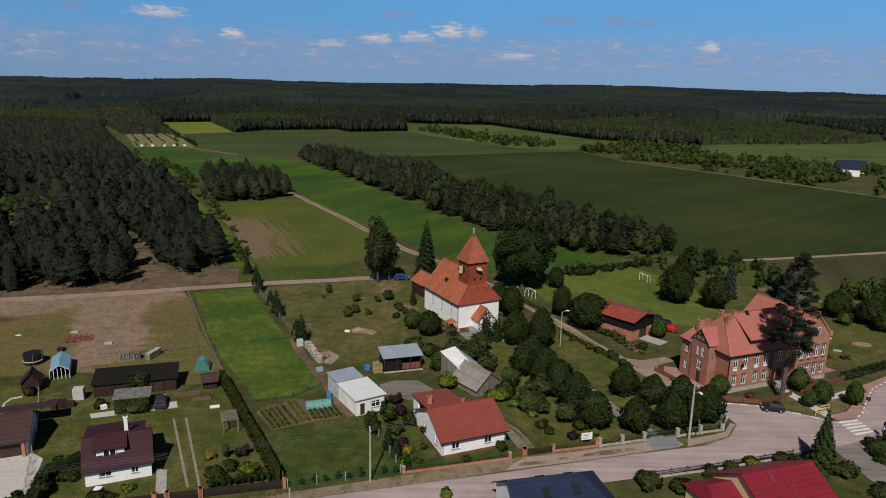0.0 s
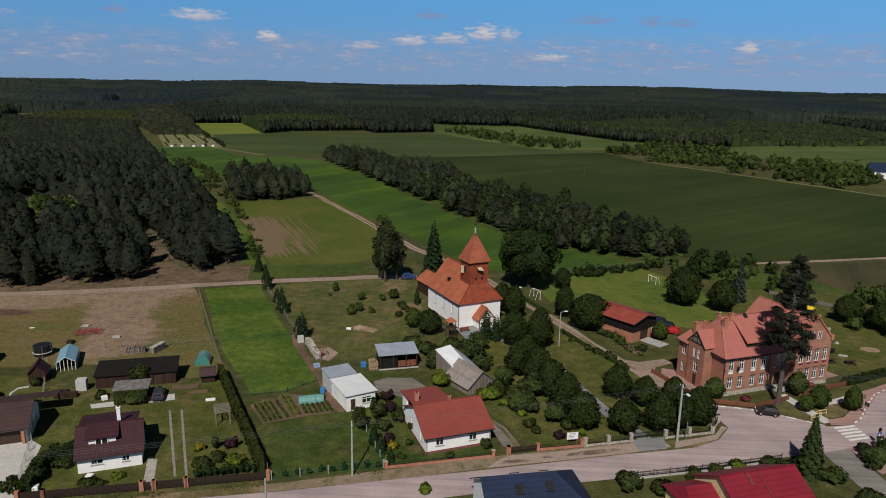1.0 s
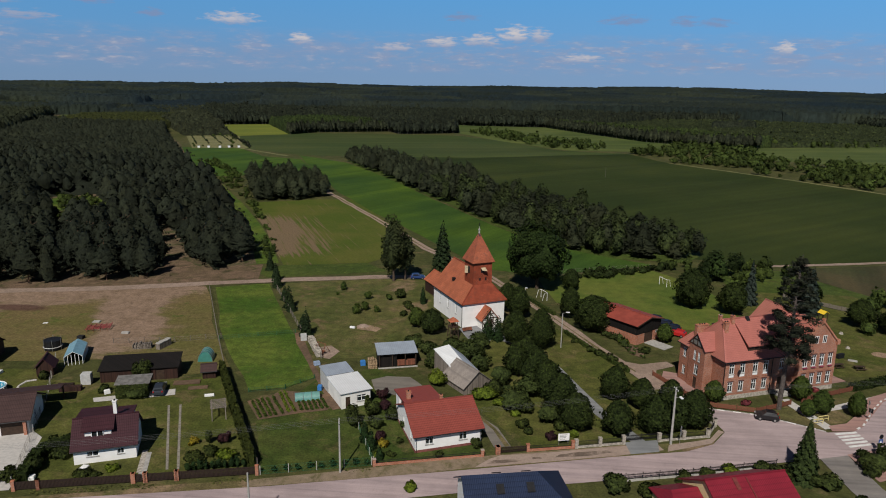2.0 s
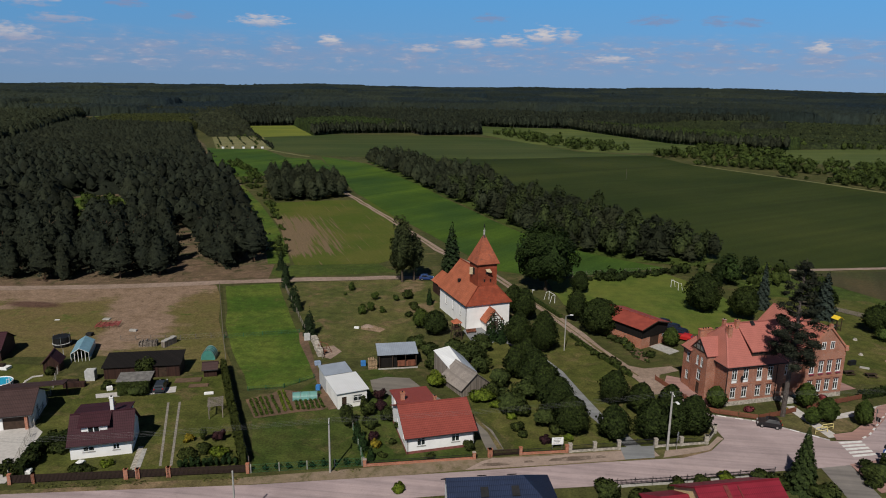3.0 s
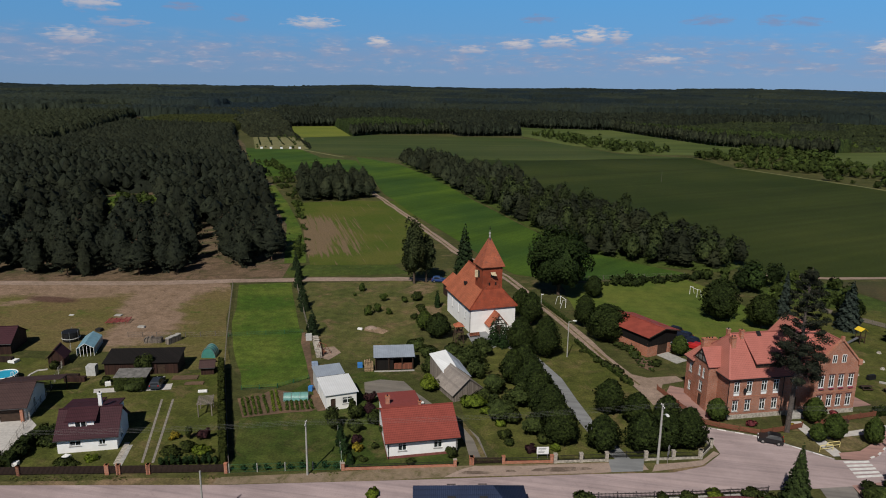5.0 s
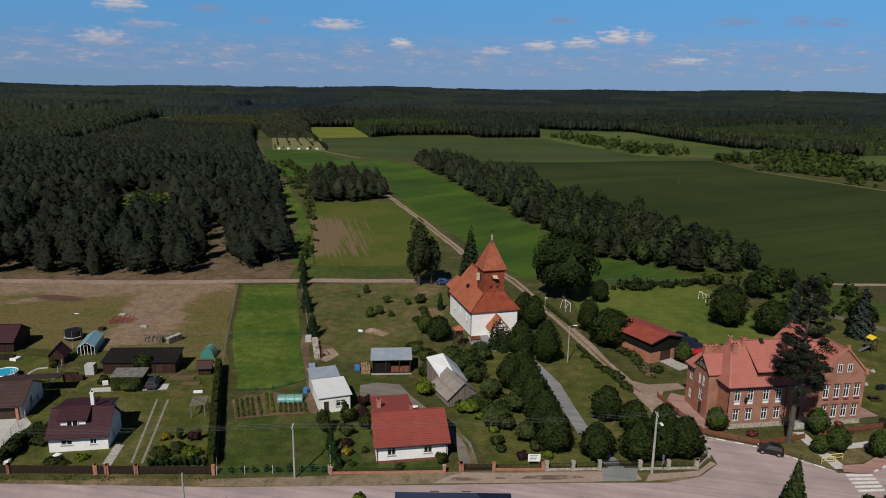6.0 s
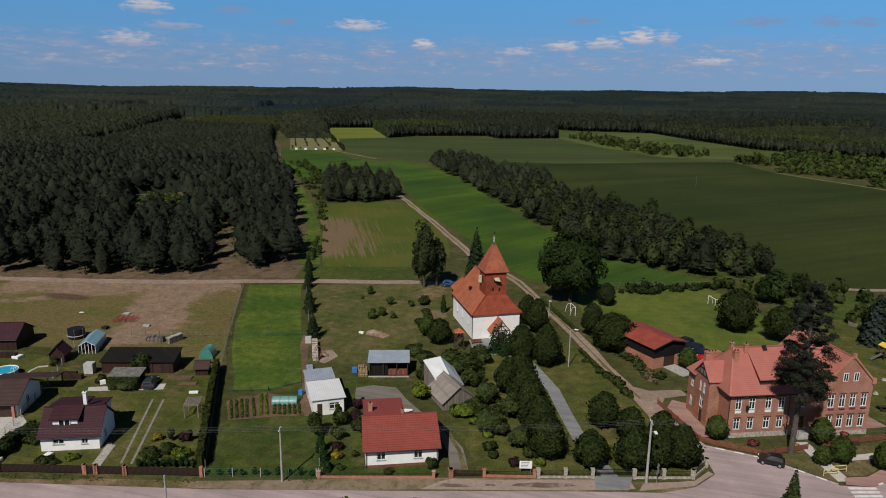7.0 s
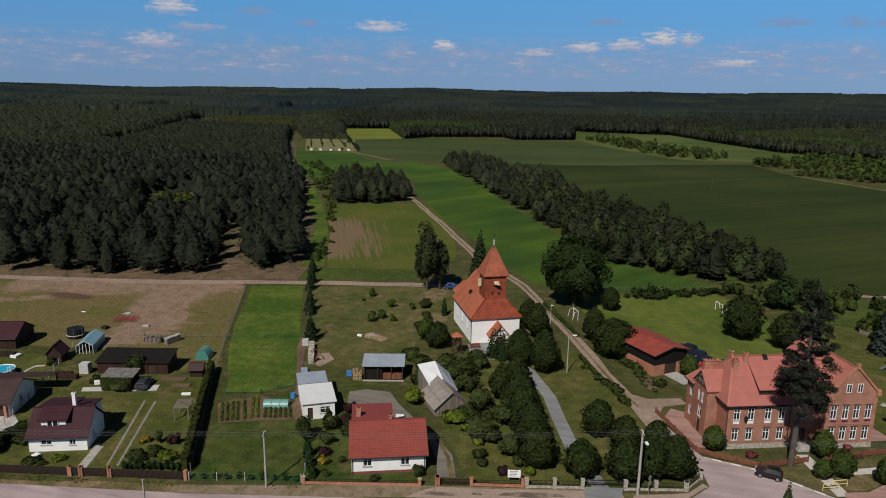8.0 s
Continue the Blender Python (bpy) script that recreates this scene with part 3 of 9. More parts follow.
def quads(name, V, mat, n=4):
    """A mesh of separate n-cornered faces from an array of corners."""
    m = bpy.data.meshes.new(name)
    count = len(V) // n
    m.vertices.add(len(V))
    m.vertices.foreach_set("co", np.asarray(V[:, :3], np.float32).ravel())
    m.loops.add(len(V))
    m.loops.foreach_set("vertex_index", np.arange(len(V), dtype=np.int32))
    m.polygons.add(count)
    m.polygons.foreach_set("loop_start", np.arange(0, len(V), n, dtype=np.int32))
    m.polygons.foreach_set("loop_total", np.full(count, n, dtype=np.int32))
    m.materials.append(mat)
    m.update(calc_edges=True)
    if V.shape[1] >= 6:
        at = m.attributes.new("custom_normal", "FLOAT_VECTOR", "POINT")
        at.data.foreach_set("vector", np.asarray(V[:, 3:6], np.float32).ravel())
    if V.shape[1] == 7:
        at = m.attributes.new("tint", "FLOAT", "POINT")
        at.data.foreach_set("value", np.asarray(V[:, 6], np.float32).ravel())
    return m


# ---- the ground ----
def make_ground():
    """One sheet to the horizon; the far hills rise out of it."""
    rs, k = [0.0], 0
    r = 60.0
    while r < 4950:
        rs.append(r)
        r *= 1.06
    rs.append(4950.0)
    n = 180
    v, f = [(20.0, 60.0, 0.0)], []
    for r in rs[1:]:
        for i in range(n):
            w = 2 * math.pi * i / n
            v.append((20 + r * math.sin(w), 60 + r * math.cos(w), hill(20 + r * math.sin(w), 60 + r * math.cos(w))))
    f += [(0, 1 + (i + 1) % n, 1 + i) for i in range(n)]
    for j in range(len(rs) - 2):
        a, b = 1 + j * n, 1 + (j + 1) * n
        f += [(a + i, a + (i + 1) % n, b + (i + 1) % n, b + i) for i in range(n)]
    m = bpy.data.meshes.new("ground")
    m.from_pydata(v, [], f)
    m.materials.append(M_MEADOW)
    m.update()
    tagged(new("ground", m), "green meadow ground running to the wooded horizon", "ground", "", "structure")


def hill(x, y):
    """The lie of the land: flat near the village, low wooded hills far off."""
    r = math.hypot(x - 20, y - 60)
    if r < 1500:
        return 0.0
    k = min(1.0, (r - 1500) / 2800.0)
    a = math.atan2(x - 20, y - 60)
    return k * k * (20 + 22 * min(0.0, a + 0.5) + 4 * math.sin(a * 5.0 + 0.8) + 5 * math.sin(a * 11.0 + r * 0.0012) + 3 * math.sin(a * 23.0 + 1.9))


make_ground()
sheet("field", [(-66, 432), (-22, 330), (4, 262), (40, 222), (76, 207), (96, 205), (146, 218), (230, 240), (420, 330), (217, 335), (172, 411), (123, 483), (105, 545),
                (-14, 489), (-72, 480)], 0.05, M_BIGFIELD, "wide dark green field of young crops", "field", cut=4)
sheet("field", [(-237, 628), (-213, 680), (-119, 694), (-37, 698), (5, 645), (52, 562), (105, 545), (-14, 489), (-72, 480), (-133, 478), (-190, 516)], 0.06, M_OLIVE,
      "olive green field below the far wood", "field", cut=4)
sheet("field", [(-133, 476), (-90, 438), (-66, 396), (-30, 326), (2, 262), (24, 223), (44, 208), (56, 200), (36, 190), (22, 184), (8, 188), (-8, 214), (-40, 268), (-66, 316), (-92, 380), (-115, 430)], 0.07, M_BRIGHT,
      "bright green strip of crops beside the dirt track", "field", cut=3)
sheet("field", [(-238, 516), (-190, 515), (-155, 464), (-125, 452), (-92, 380), (-146, 360), (-169, 391)], 0.06, M_BRIGHT, "small bright green meadow beside the pine wood", "field", cut=3)
sheet("field", [(-282, 618), (-250, 636), (-187, 521), (-226, 508)], 0.08, M_STRAW, "straw coloured plot with small trees in rows", "field")
sheet("field", [(-322, 784), (-270, 815), (-200, 666), (-240, 631)], 0.08, M_YELLOW, "yellowish green field far off", "field", cut=3)
sheet("field", [(-52, 890), (-30, 868), (59, 866), (96, 773), (142, 673), (186, 633), (166, 600), (110, 566), (62, 561), (6, 640), (-44, 740)], 0.08, M_LIGHTF, "pale green far field", "field", cut=3)
sheet("field", [(198, 526), (205, 612), (229, 627), (291, 653), (409, 688), (470, 742), (640, 770), (640, 600), (296, 464), (235, 501)], 0.08, M_LIGHTF, "pale green far pasture", "field", cut=3)
sheet("field", [(-692, 1105), (-640, 1130), (-545, 860), (-572, 860)], 0.3, M_LIGHTF, "pale strip of meadow between woods", "field")
sheet("field", [(-98, 281), (-70, 296), (-54, 298), (-30, 246), (-18, 205), (-27, 190), (-50, 184), (-72, 232)], 0.06, M_PLOUGH, "half-bare field with pale drill rows", "field", cut=3)
sheet("forest_floor", [(-118, 152), (-93, 158), (-78, 167), (-65, 176), (-57, 186), (-79, 236), (-127, 328), (-169, 391), (-275, 580), (-700, 1150), (-900, 900), (-420, 150), (-180, 138)],
      0.04, M_FLOOR, "brown needle-strewn floor of the pine wood", "ground", cut=4)
sheet("clearing", [(-182, 280), (-150, 288), (-150, 262), (-166, 246), (-180, 258)], 0.06, M_PLOT, "sunlit grass clearing in the pine wood", "ground", cut=3)
sheet("rough_meadow", [(-170, 134), (-118, 148), (-63, 161.5), (-46, 128), (-36, 111), (-44, 108), (-62, 113), (-90, 108)], 0.03, M_LOT, "dry rough grass worn to pinkish sand", "ground", cut=4)
sheet("rough_meadow", [(-45, 166), (-22, 174), (-2, 176), (4, 160), (-6, 150), (-8, 128), (-14, 120), (-22, 119), (-29, 131)], 0.03, M_DRYLAWN, "mown dry meadow beside the church", "ground", cut=4)
sheet("rough_meadow", [(-57, 178), (-50, 184), (-27, 190), (-20, 182), (-50, 171)], 0.03, M_LUSH, "rank grass strip along the track", "ground", cut=3)
for pts in ([(-19.5, 164), (-15.5, 172.5), (-9.5, 171), (-10.5, 165.5), (-14.5, 162.5)], [(-10.5, 154), (-6.5, 157), (-4.8, 151), (-7.4, 146.5), (-10.2, 148.5)], [(-15.6, 156.0), (-12.8, 157.4), (-12.4, 153.2), (-14.8, 152.4)]):
    sheet("bare_soil", pts, 0.04, M_ROUGH, "thin dry grass and bare soil under the trees", "ground", cut=4)
sheet("grass_plot", [(-60, 160.5), (-47.8, 165.5), (-28, 126), (-20.5, 110), (-24, 105.5), (-30, 103.5), (-43, 125)], 0.06, M_PLOT, "lush bright green grass plot", "ground", cut=4)
sheet("lawn", [(-48, 72), (-19.5, 79), (-36, 110), (-44, 106), (-57, 103), (-72, 104), (-80, 96), (-60, 92)], 0.04, M_LAWN, "garden lawn behind the street fence", "lawn", cut=3)
sheet("lawn", [(-62.5, 97.5), (-58.8, 92.4), (-63.5, 93.0), (-75, 95), (-80, 101), (-78, 106.5), (-69, 107.5), (-66, 104)], 0.045, M_LAWN, "bright lawn round the garden pool", "lawn", cut=3)
sheet("lawn", [(-19, 79), (-4.8, 82.8), (10, 87), (8, 100), (-10, 116), (-20, 109), (-25, 93)], 0.04, M_SHADYLAWN, "lawn of the white house garden", "lawn", cut=3)
sheet("lawn", [(16.5, 89.5), (30.5, 93.3), (43, 96.7), (44.5, 104), (36, 118), (24, 141), (13, 135), (5, 137), (2, 121), (9, 101)], 0.04, M_LAWN, "lawn of the churchyard avenue", "lawn", cut=3)
sheet("pitch", [(21, 181), (36, 187), (54, 194), (63, 180), (68, 160), (60, 142), (46, 146), (34, 148), (25, 160)], 0.06, M_PITCH, "yellow-green football pitch grass", "pitch", cut=4)
sheet("lawn", [(60, 140), (72, 122), (84, 124), (110, 150), (100, 176), (72, 176)], 0.05, M_LAWN, "grass of the school playground", "lawn", cut=3)
sheet("rough_meadow", [(70, 198), (91, 199), (102, 181), (110, 168), (112, 156), (96, 139), (86, 142), (80, 152), (72, 176)], 0.045, M_LUSH, "rank green meadow behind the school", "ground", cut=4)
sheet("field", [(92, 200), (102, 181), (110, 168), (136, 158), (190, 190), (200, 232), (144, 216), (100, 203)], 0.05, M_BROWNCROP, "brownish green crop beside the field track", "field", cut=3)
sheet("sandy_edge", [(-170, 138), (-116, 149), (-83, 157), (-63, 164), (-52, 169), (-56, 184), (-66, 178), (-74, 180), (-80, 186), (-84, 184), (-80, 172), (-93, 162), (-113, 158), (-165, 148)], 0.05, M_EDGE,
      "bare brown sandy ground before the pine wood", "ground", cut=3)
sheet("scrub_ground", [(-128, 330), (-100, 282), (-74, 234), (-52, 186), (-58, 184), (-80, 236), (-132, 328)], 0.05, M_PLOT, "bright green strip along the wood edge", "ground", cut=2)
ribbon("track", [(-240, 122), (-150, 142), (-116, 148.5), (-83, 156.5), (-63, 163.5), (-48.5, 168.5), (-22, 175.5), (-10, 178)], 3.6, 0.08, M_TRACK, "pale pinkish sandy village track", "track", wobble=0.35)
ribbon("track", [(39, 114.5), (36.9, 120), (30.6, 132.2), (24, 147.8), (16.7, 163), (6, 185), (-12.3, 210.3), (-41.7, 264.5), (-69.8, 314), (-92, 352)], 2.5, 0.09, M_TRACK,
       "pale gravel lane past the church into the fields", "track", wobble=0.3)
ribbon("grass_strip", [(36.9, 120), (30.6, 132.2), (24, 147.8), (16.7, 163), (6, 185), (-12.3, 210.3), (-41.7, 264.5), (-69.8, 314), (-92, 352)], 0.5, 0.096, M_ROUGH, "dry grass strip between the wheel ruts", "grass", wobble=0.2)
ribbon("track", [(72, 203), (94, 204.5), (144, 218.5), (240, 246)], 2.2, 0.08, M_TRACK, "pale track along the field edge", "track", wobble=0.3)
ribbon("track", [(123, 485), (172, 413), (217, 337), (260, 300)], 2.5, 0.09, M_STRAW, "pale grassy verge at the edge of the dark field", "track", wobble=0.4)
ribbon("track", [(-270, 640), (-236, 625), (-190, 515), (-140, 470)], 3.0, 0.1, M_STRAW, "pale track beside the far fields", "track", wobble=0.4)
sheet("track", [(35.2, 120.4), (34.0, 126.0), (35.6, 124.6), (38.4, 123.6), (43.6, 125.6), (44.6, 123.6), (40.8, 121.2), (40.2, 118.4), (41.2, 115.4), (40.6, 113.0), (38.4, 112.4), (37.2, 116.4)], 0.085, M_TRACK,
      "pale dusty fork of the lane before the school", "track", cut=2)
sheet("garden_bed", [(36.4, 134.4), (38.2, 133.6), (40.6, 131.0), (39.4, 126.8), (37.4, 128.6)], 0.08, M_GARDEN, "small kitchen garden before the garage", "garden bed", cut=1)
sheet("verge", [(-80, 60), (-47.6, 70.4), (-19.4, 77.6), (-4.7, 81.8), (10, 86.2), (30.5, 92.4), (36, 93.6), (43.8, 95.6), (46, 99), (43.5, 94.2), (39.2, 90.5), (5.8, 81.5), (-17.6, 75), (-47.6, 68)],
      0.03, M_ROUGH, "dry grass verge of the village road", "verge", cut=3)
sheet("road", [(-120, 46), (-47.6, 69.4), (-17.6, 76.2), (5.8, 82.6), (28.4, 89), (39.2, 91.8), (43.6, 94.4), (46.4, 98.4), (45.6, 102.5), (43.2, 108), (38.2, 114.6), (40.2, 116), (46, 106.4),
               (53.5, 105), (62.2, 100.2), (66.2, 101), (70.4, 105.4), (76.1, 112.6), (83, 117), (130, 142), (132, 116), (84, 101), (72, 97.6), (67, 95.4), (62, 93.2), (50.4, 89.9), (29.9, 83.6),
               (9.3, 78.2), (-17.6, 70.4), (-47.6, 63.4), (-120, 40)], 0.07, M_ROAD, "dusty pinkish-grey asphalt village road", "road")
sheet("verge", [(53.6, 105.3), (62.2, 100.7), (60.6, 108.4), (57.2, 107.2)], 0.075, M_ROUGH, "dry brownish grass before the school fence", "verge", cut=2)
sheet("verge", [(63.2, 102.8), (66.2, 103.8), (69.0, 106.7), (73.4, 112.8), (68, 113.2), (62.6, 107.2)], 0.075, M_ROUGH, "dry brownish grass island beside the path", "verge", cut=2)
sheet("road", [(57.6, 92), (62, 93.4), (62.6, 85), (66, 72), (60.5, 72), (58.2, 84)], 0.085, M_ROAD2, "grey asphalt side road", "road")
sheet("verge", [(-110, 48), (-60, 62), (-60, 64.5), (-114, 49.5)], 0.05, M_ROUGH, "dry verge", "verge")
sheet("churchyard_paving", [(3.0, 138.6), (5.2, 132.8), (9.6, 131.8), (12.4, 136.2), (10.4, 141.2), (8.2, 141.6)], 0.09, M_PAVE, "grey paving before the church porch", "paving")
ribbon("path", [(33, 93.2), (28.2, 102.6), (25.0, 111.4), (22.4, 119.2), (17.4, 128.6), (9.5, 137)], 2.2, 0.1, M_PAVE, "grey paved avenue path to the church", "path")
sheet("path", [(30.6, 93.3), (35.6, 94.6), (35.2, 91.2), (31.0, 90.0)], 0.106, M_PAVE, "grey paved gateway apron", "path")
sheet("yard", [(-10.4, 110.4), (-8, 112.2), (-3.8, 112.4), (-0.8, 108.6), (3.2, 104.6), (8.2, 100.4), (12.0, 95.6), (14.0, 90.2), (11.6, 89.6), (10.4, 93.4), (7.6, 98.6), (3.0, 102.2), (-4, 104.2), (-9, 106.4)], 0.07, M_YARD, "grey gravel yard and drive of the white house", "yard", cut=2)
sheet("drive", [(-49.3, 71.6), (-56, 70), (-66, 76), (-62, 83), (-57.5, 87), (-53.8, 84.6)], 0.07, M_PALEPAVE, "pale concrete driveway of the brown-roofed house", "drive")
sheet("pavement", [(63.2, 102.4), (66.4, 103.6), (69, 106.4), (74.4, 113.6), (82, 118.4), (84, 117.6), (76.3, 112.4), (70.5, 105.2), (66.4, 101), (63, 100.6)], 0.11, M_REDPAVE, "red block pavement along the kerb", "pavement")
sheet("pavement", [(62, 93.6), (66.9, 95.6), (72, 97.4), (74, 93), (66, 88), (63, 86.6)], 0.11, M_REDPAVE, "red block pavement at the crossing", "pavement")
ribbon("path", [(63, 101.4), (61.5, 106), (59.8, 111.4)], 1.8, 0.1, M_PALEPAVE, "pale path to the school entrance", "path")
ribbon("path", [(62.3, 107), (68, 109.5), (80, 116)], 1.4, 0.095, M_PALEPAVE, "pale path along the school fence", "path")
sheet("paving", [(44.6, 108.4), (48.6, 110), (45, 120), (42, 121), (40.8, 117)], 0.09, M_REDPAVE, "red paved strip beside the school", "paving")
sheet("paving", [(69.5, 118.5), (74, 120.5), (72, 124), (68, 122)], 0.09, M_REDPAVE, "red paved school terrace", "paving")


# ---- foliage ----
def tufts(centres, outward, size, rng, flat=0.0):
    """Four-cornered leaf clumps round the centres, facing roughly outward, with soft crown normals."""
    k = len(centres)
    soft = outward / (np.linalg.norm(outward, axis=1)[:, None] + 1e-9)
    nrm = outward + rng.normal(0, 0.55, (k, 3))
    nrm[:, 2] += flat
    nrm /= np.linalg.norm(nrm, axis=1)[:, None] + 1e-9
    t = np.cross(nrm, rng.normal(0, 1, (k, 3)))
    t /= np.linalg.norm(t, axis=1)[:, None] + 1e-9
    b = np.cross(nrm, t)
    sz = (size * rng.uniform(0.55, 1.3, k))[:, None]
    out = np.empty((k, 4, 3))
    for i, (p, q) in enumerate(((-1, -0.5), (0.35, -1.0), (1, 0.45), (-0.3, 1.0))):
        out[:, i] = centres + sz * (t * p * rng.uniform(0.6, 1.2, (k, 1)) + b * q * rng.uniform(0.6, 1.2, (k, 1))) * 0.62
    soft = soft * 0.8 + nrm * 0.45
    soft[:, 2] += 0.12
    soft /= np.linalg.norm(soft, axis=1)[:, None] + 1e-9
    return np.concatenate([out, np.repeat(soft[:, None], 4, 1)], 2).reshape(-1, 6)


def shaped(f, wide, tall):
    """A crown made wider or taller."""
    return f * np.array([wide, wide, tall, 1, 1, 1])


def round_crown(seed, n, r, h0, h1, lobes=14, size=0.5, rough=0.22, point=1.0):
    """A broad-leaved crown: leaf clumps on the skin of many lobes, with gaps; h0 to h1 high."""
    g = np.random.RandomState(seed)
    mid, hz = (h0 + h1) / 2, (h1 - h0) / 2
    d = g.normal(0, 1, (lobes, 3))
    d /= np.linalg.norm(d, axis=1)[:, None]
    k = g.uniform(0.45, 0.78, (lobes, 1))
    c = d * k
    lr = g.uniform(0.30, 0.48, lobes) * (14.0 / max(14, lobes)) ** 0.4
    pick = g.randint(0, lobes, n)
    o = g.normal(0, 1, (n, 3))
    o /= np.linalg.norm(o, axis=1)[:, None]
    p = c[pick] + o * (lr[pick] * g.uniform(1 - rough, 1 + rough * 0.6, n))[:, None]
    keep = np.linalg.norm(p, axis=1) > 0.42
    p, o = p[keep], o[keep]
    taper = np.clip(1.0 - (point - 1.0) * 0.5 * (p[:, 2] + 1), 0.1, 1)
    q = np.stack([p[:, 0] * r * taper, p[:, 1] * r * taper, mid + p[:, 2] * hz], 1)
    q[:, 2] = np.maximum(q[:, 2], h0 * 0.8)
    out = p / (np.linalg.norm(p, axis=1)[:, None] + 1e-6)
    w1, w2 = g.uniform(0, 6.283), g.uniform(0, 6.283)

    def radius(w, f):
        e = np.sqrt(np.maximum(0, 1 - (2 * f - 1) ** 2))
        return 0.6 * r * e * np.clip(1.0 - (point - 1.0) * f, 0.1, 1) * (1 + 0.14 * np.sin(3 * w + w1 + 4 * f) + 0.1 * np.sin(5 * w + w2))

    body = hull(radius, h0 + 0.12 * (h1 - h0), h1 - 0.16 * (h1 - h0), *((6, 9) if n > 200 else (4, 6)))
    return np.concatenate([tufts(q, 0.75 * out + 0.45 * o, size, g, 0.25), body])


def ball_crown(seed, n, r, h0, h1, size=0.3, lump=0.06, point=0.0):
    """A dense, even crown: leaf clumps over a slightly lumpy egg, pointed or round on top."""
    g = np.random.RandomState(seed)
    w1, w2, w3 = g.uniform(0, 6.283, 3)
    mid, hz = (h0 + h1) / 2, (h1 - h0) / 2

    def radius(w, f):
        v = 2 * f - 1
        e = np.sqrt(np.maximum(0, 1 - np.abs(v) ** 2.4))
        return r * e * (1 - point * np.maximum(0, f - 0.35)) * (1 + lump * (np.sin(3 * w + w1 + 5 * f) + np.sin(5 * w + w2 - 9 * f) + 0.8 * np.sin(9 * w + 14 * f + w3)))

    v = g.uniform(-0.97, 1, n)
    w = g.uniform(0, 6.283, n)
    f = (v + 1) / 2
    R = radius(w, f) * g.normal(0.99, 0.075, n)
    q = np.stack([R * np.cos(w), R * np.sin(w), h0 + (h1 - h0) * f + g.normal(0, 0.08, n)], 1)
    c = np.sqrt(np.maximum(0.05, 1 - v ** 2))
    o = np.stack([c * np.cos(w), c * np.sin(w), v + 0.15], 1)
    body = hull(lambda w, f: 0.80 * radius(w, f), h0 + 0.04 * (h1 - h0), h1 - 0.06 * (h1 - h0), 9, 12)
    return np.concatenate([tufts(q, o, size, g, 0.1), body])


def spruce_crown(seed, n, r, h0, h1, size=0.4, full=0.9, droop=0.35):
    g = np.random.RandomState(seed)
    tiers = max(8, int((h1 - h0) / 0.55))
    f = 1 - np.sqrt(g.uniform(0, 1, n))
    f = np.round(f * tiers) / tiers + g.normal(0, 0.25 / tiers, n)
    f = np.clip(f, 0, 1)
    w = g.uniform(0, 2 * math.pi, n)
    arms = 0.78 + 0.22 * np.sin(w * 7 + np.round(f * tiers) * 2.3)
    rad = r * (1 - f) ** full * arms * np.sqrt(g.uniform(0.25, 1, n)) + 0.05
    z = h0 + f * (h1 - h0) - droop * rad * 0.6 + g.normal(0, 0.1, n)
    q = np.stack([rad * np.cos(w), rad * np.sin(w), np.maximum(z, 0.15)], 1)
    o = np.stack([np.cos(w), np.sin(w), np.full(n, 0.55)], 1)
    return tufts(q, o, size * np.clip(0.5 + (1 - f), 0.5, 1.2), g, 0.4)


def hull(radius, h0, h1, rows, cols, lift=None):
    """The closed inner body of a crown: radius(angle, f) from f = 0 at h0 to f = 1 at h1."""
    f, w = np.linspace(0, 1, rows + 1), np.linspace(0, 2 * math.pi, cols + 1)
    F, W = np.meshgrid(f, w, indexing="ij")
    jog = np.random.RandomState(int(1000 * (h1 + h0)) % 9973).normal(1.0, 0.11, F.shape)
    jog[:, -1] = jog[:, 0]
    R = radius(W, F) * jog
    P = np.stack([R * np.cos(W), R * np.sin(W), h0 + (h1 - h0) * F], 2)
    N = np.stack([np.cos(W), np.sin(W), 1.4 * (F - 0.25) + (lift(W, F) if lift else 0.0)], 2)
    N /= np.linalg.norm(N, axis=2)[:, :, None]
    Q = np.concatenate([P, N], 2)
    return np.stack([Q[:-1, :-1], Q[:-1, 1:], Q[1:, 1:], Q[1:, :-1]], 2).reshape(-1, 6)


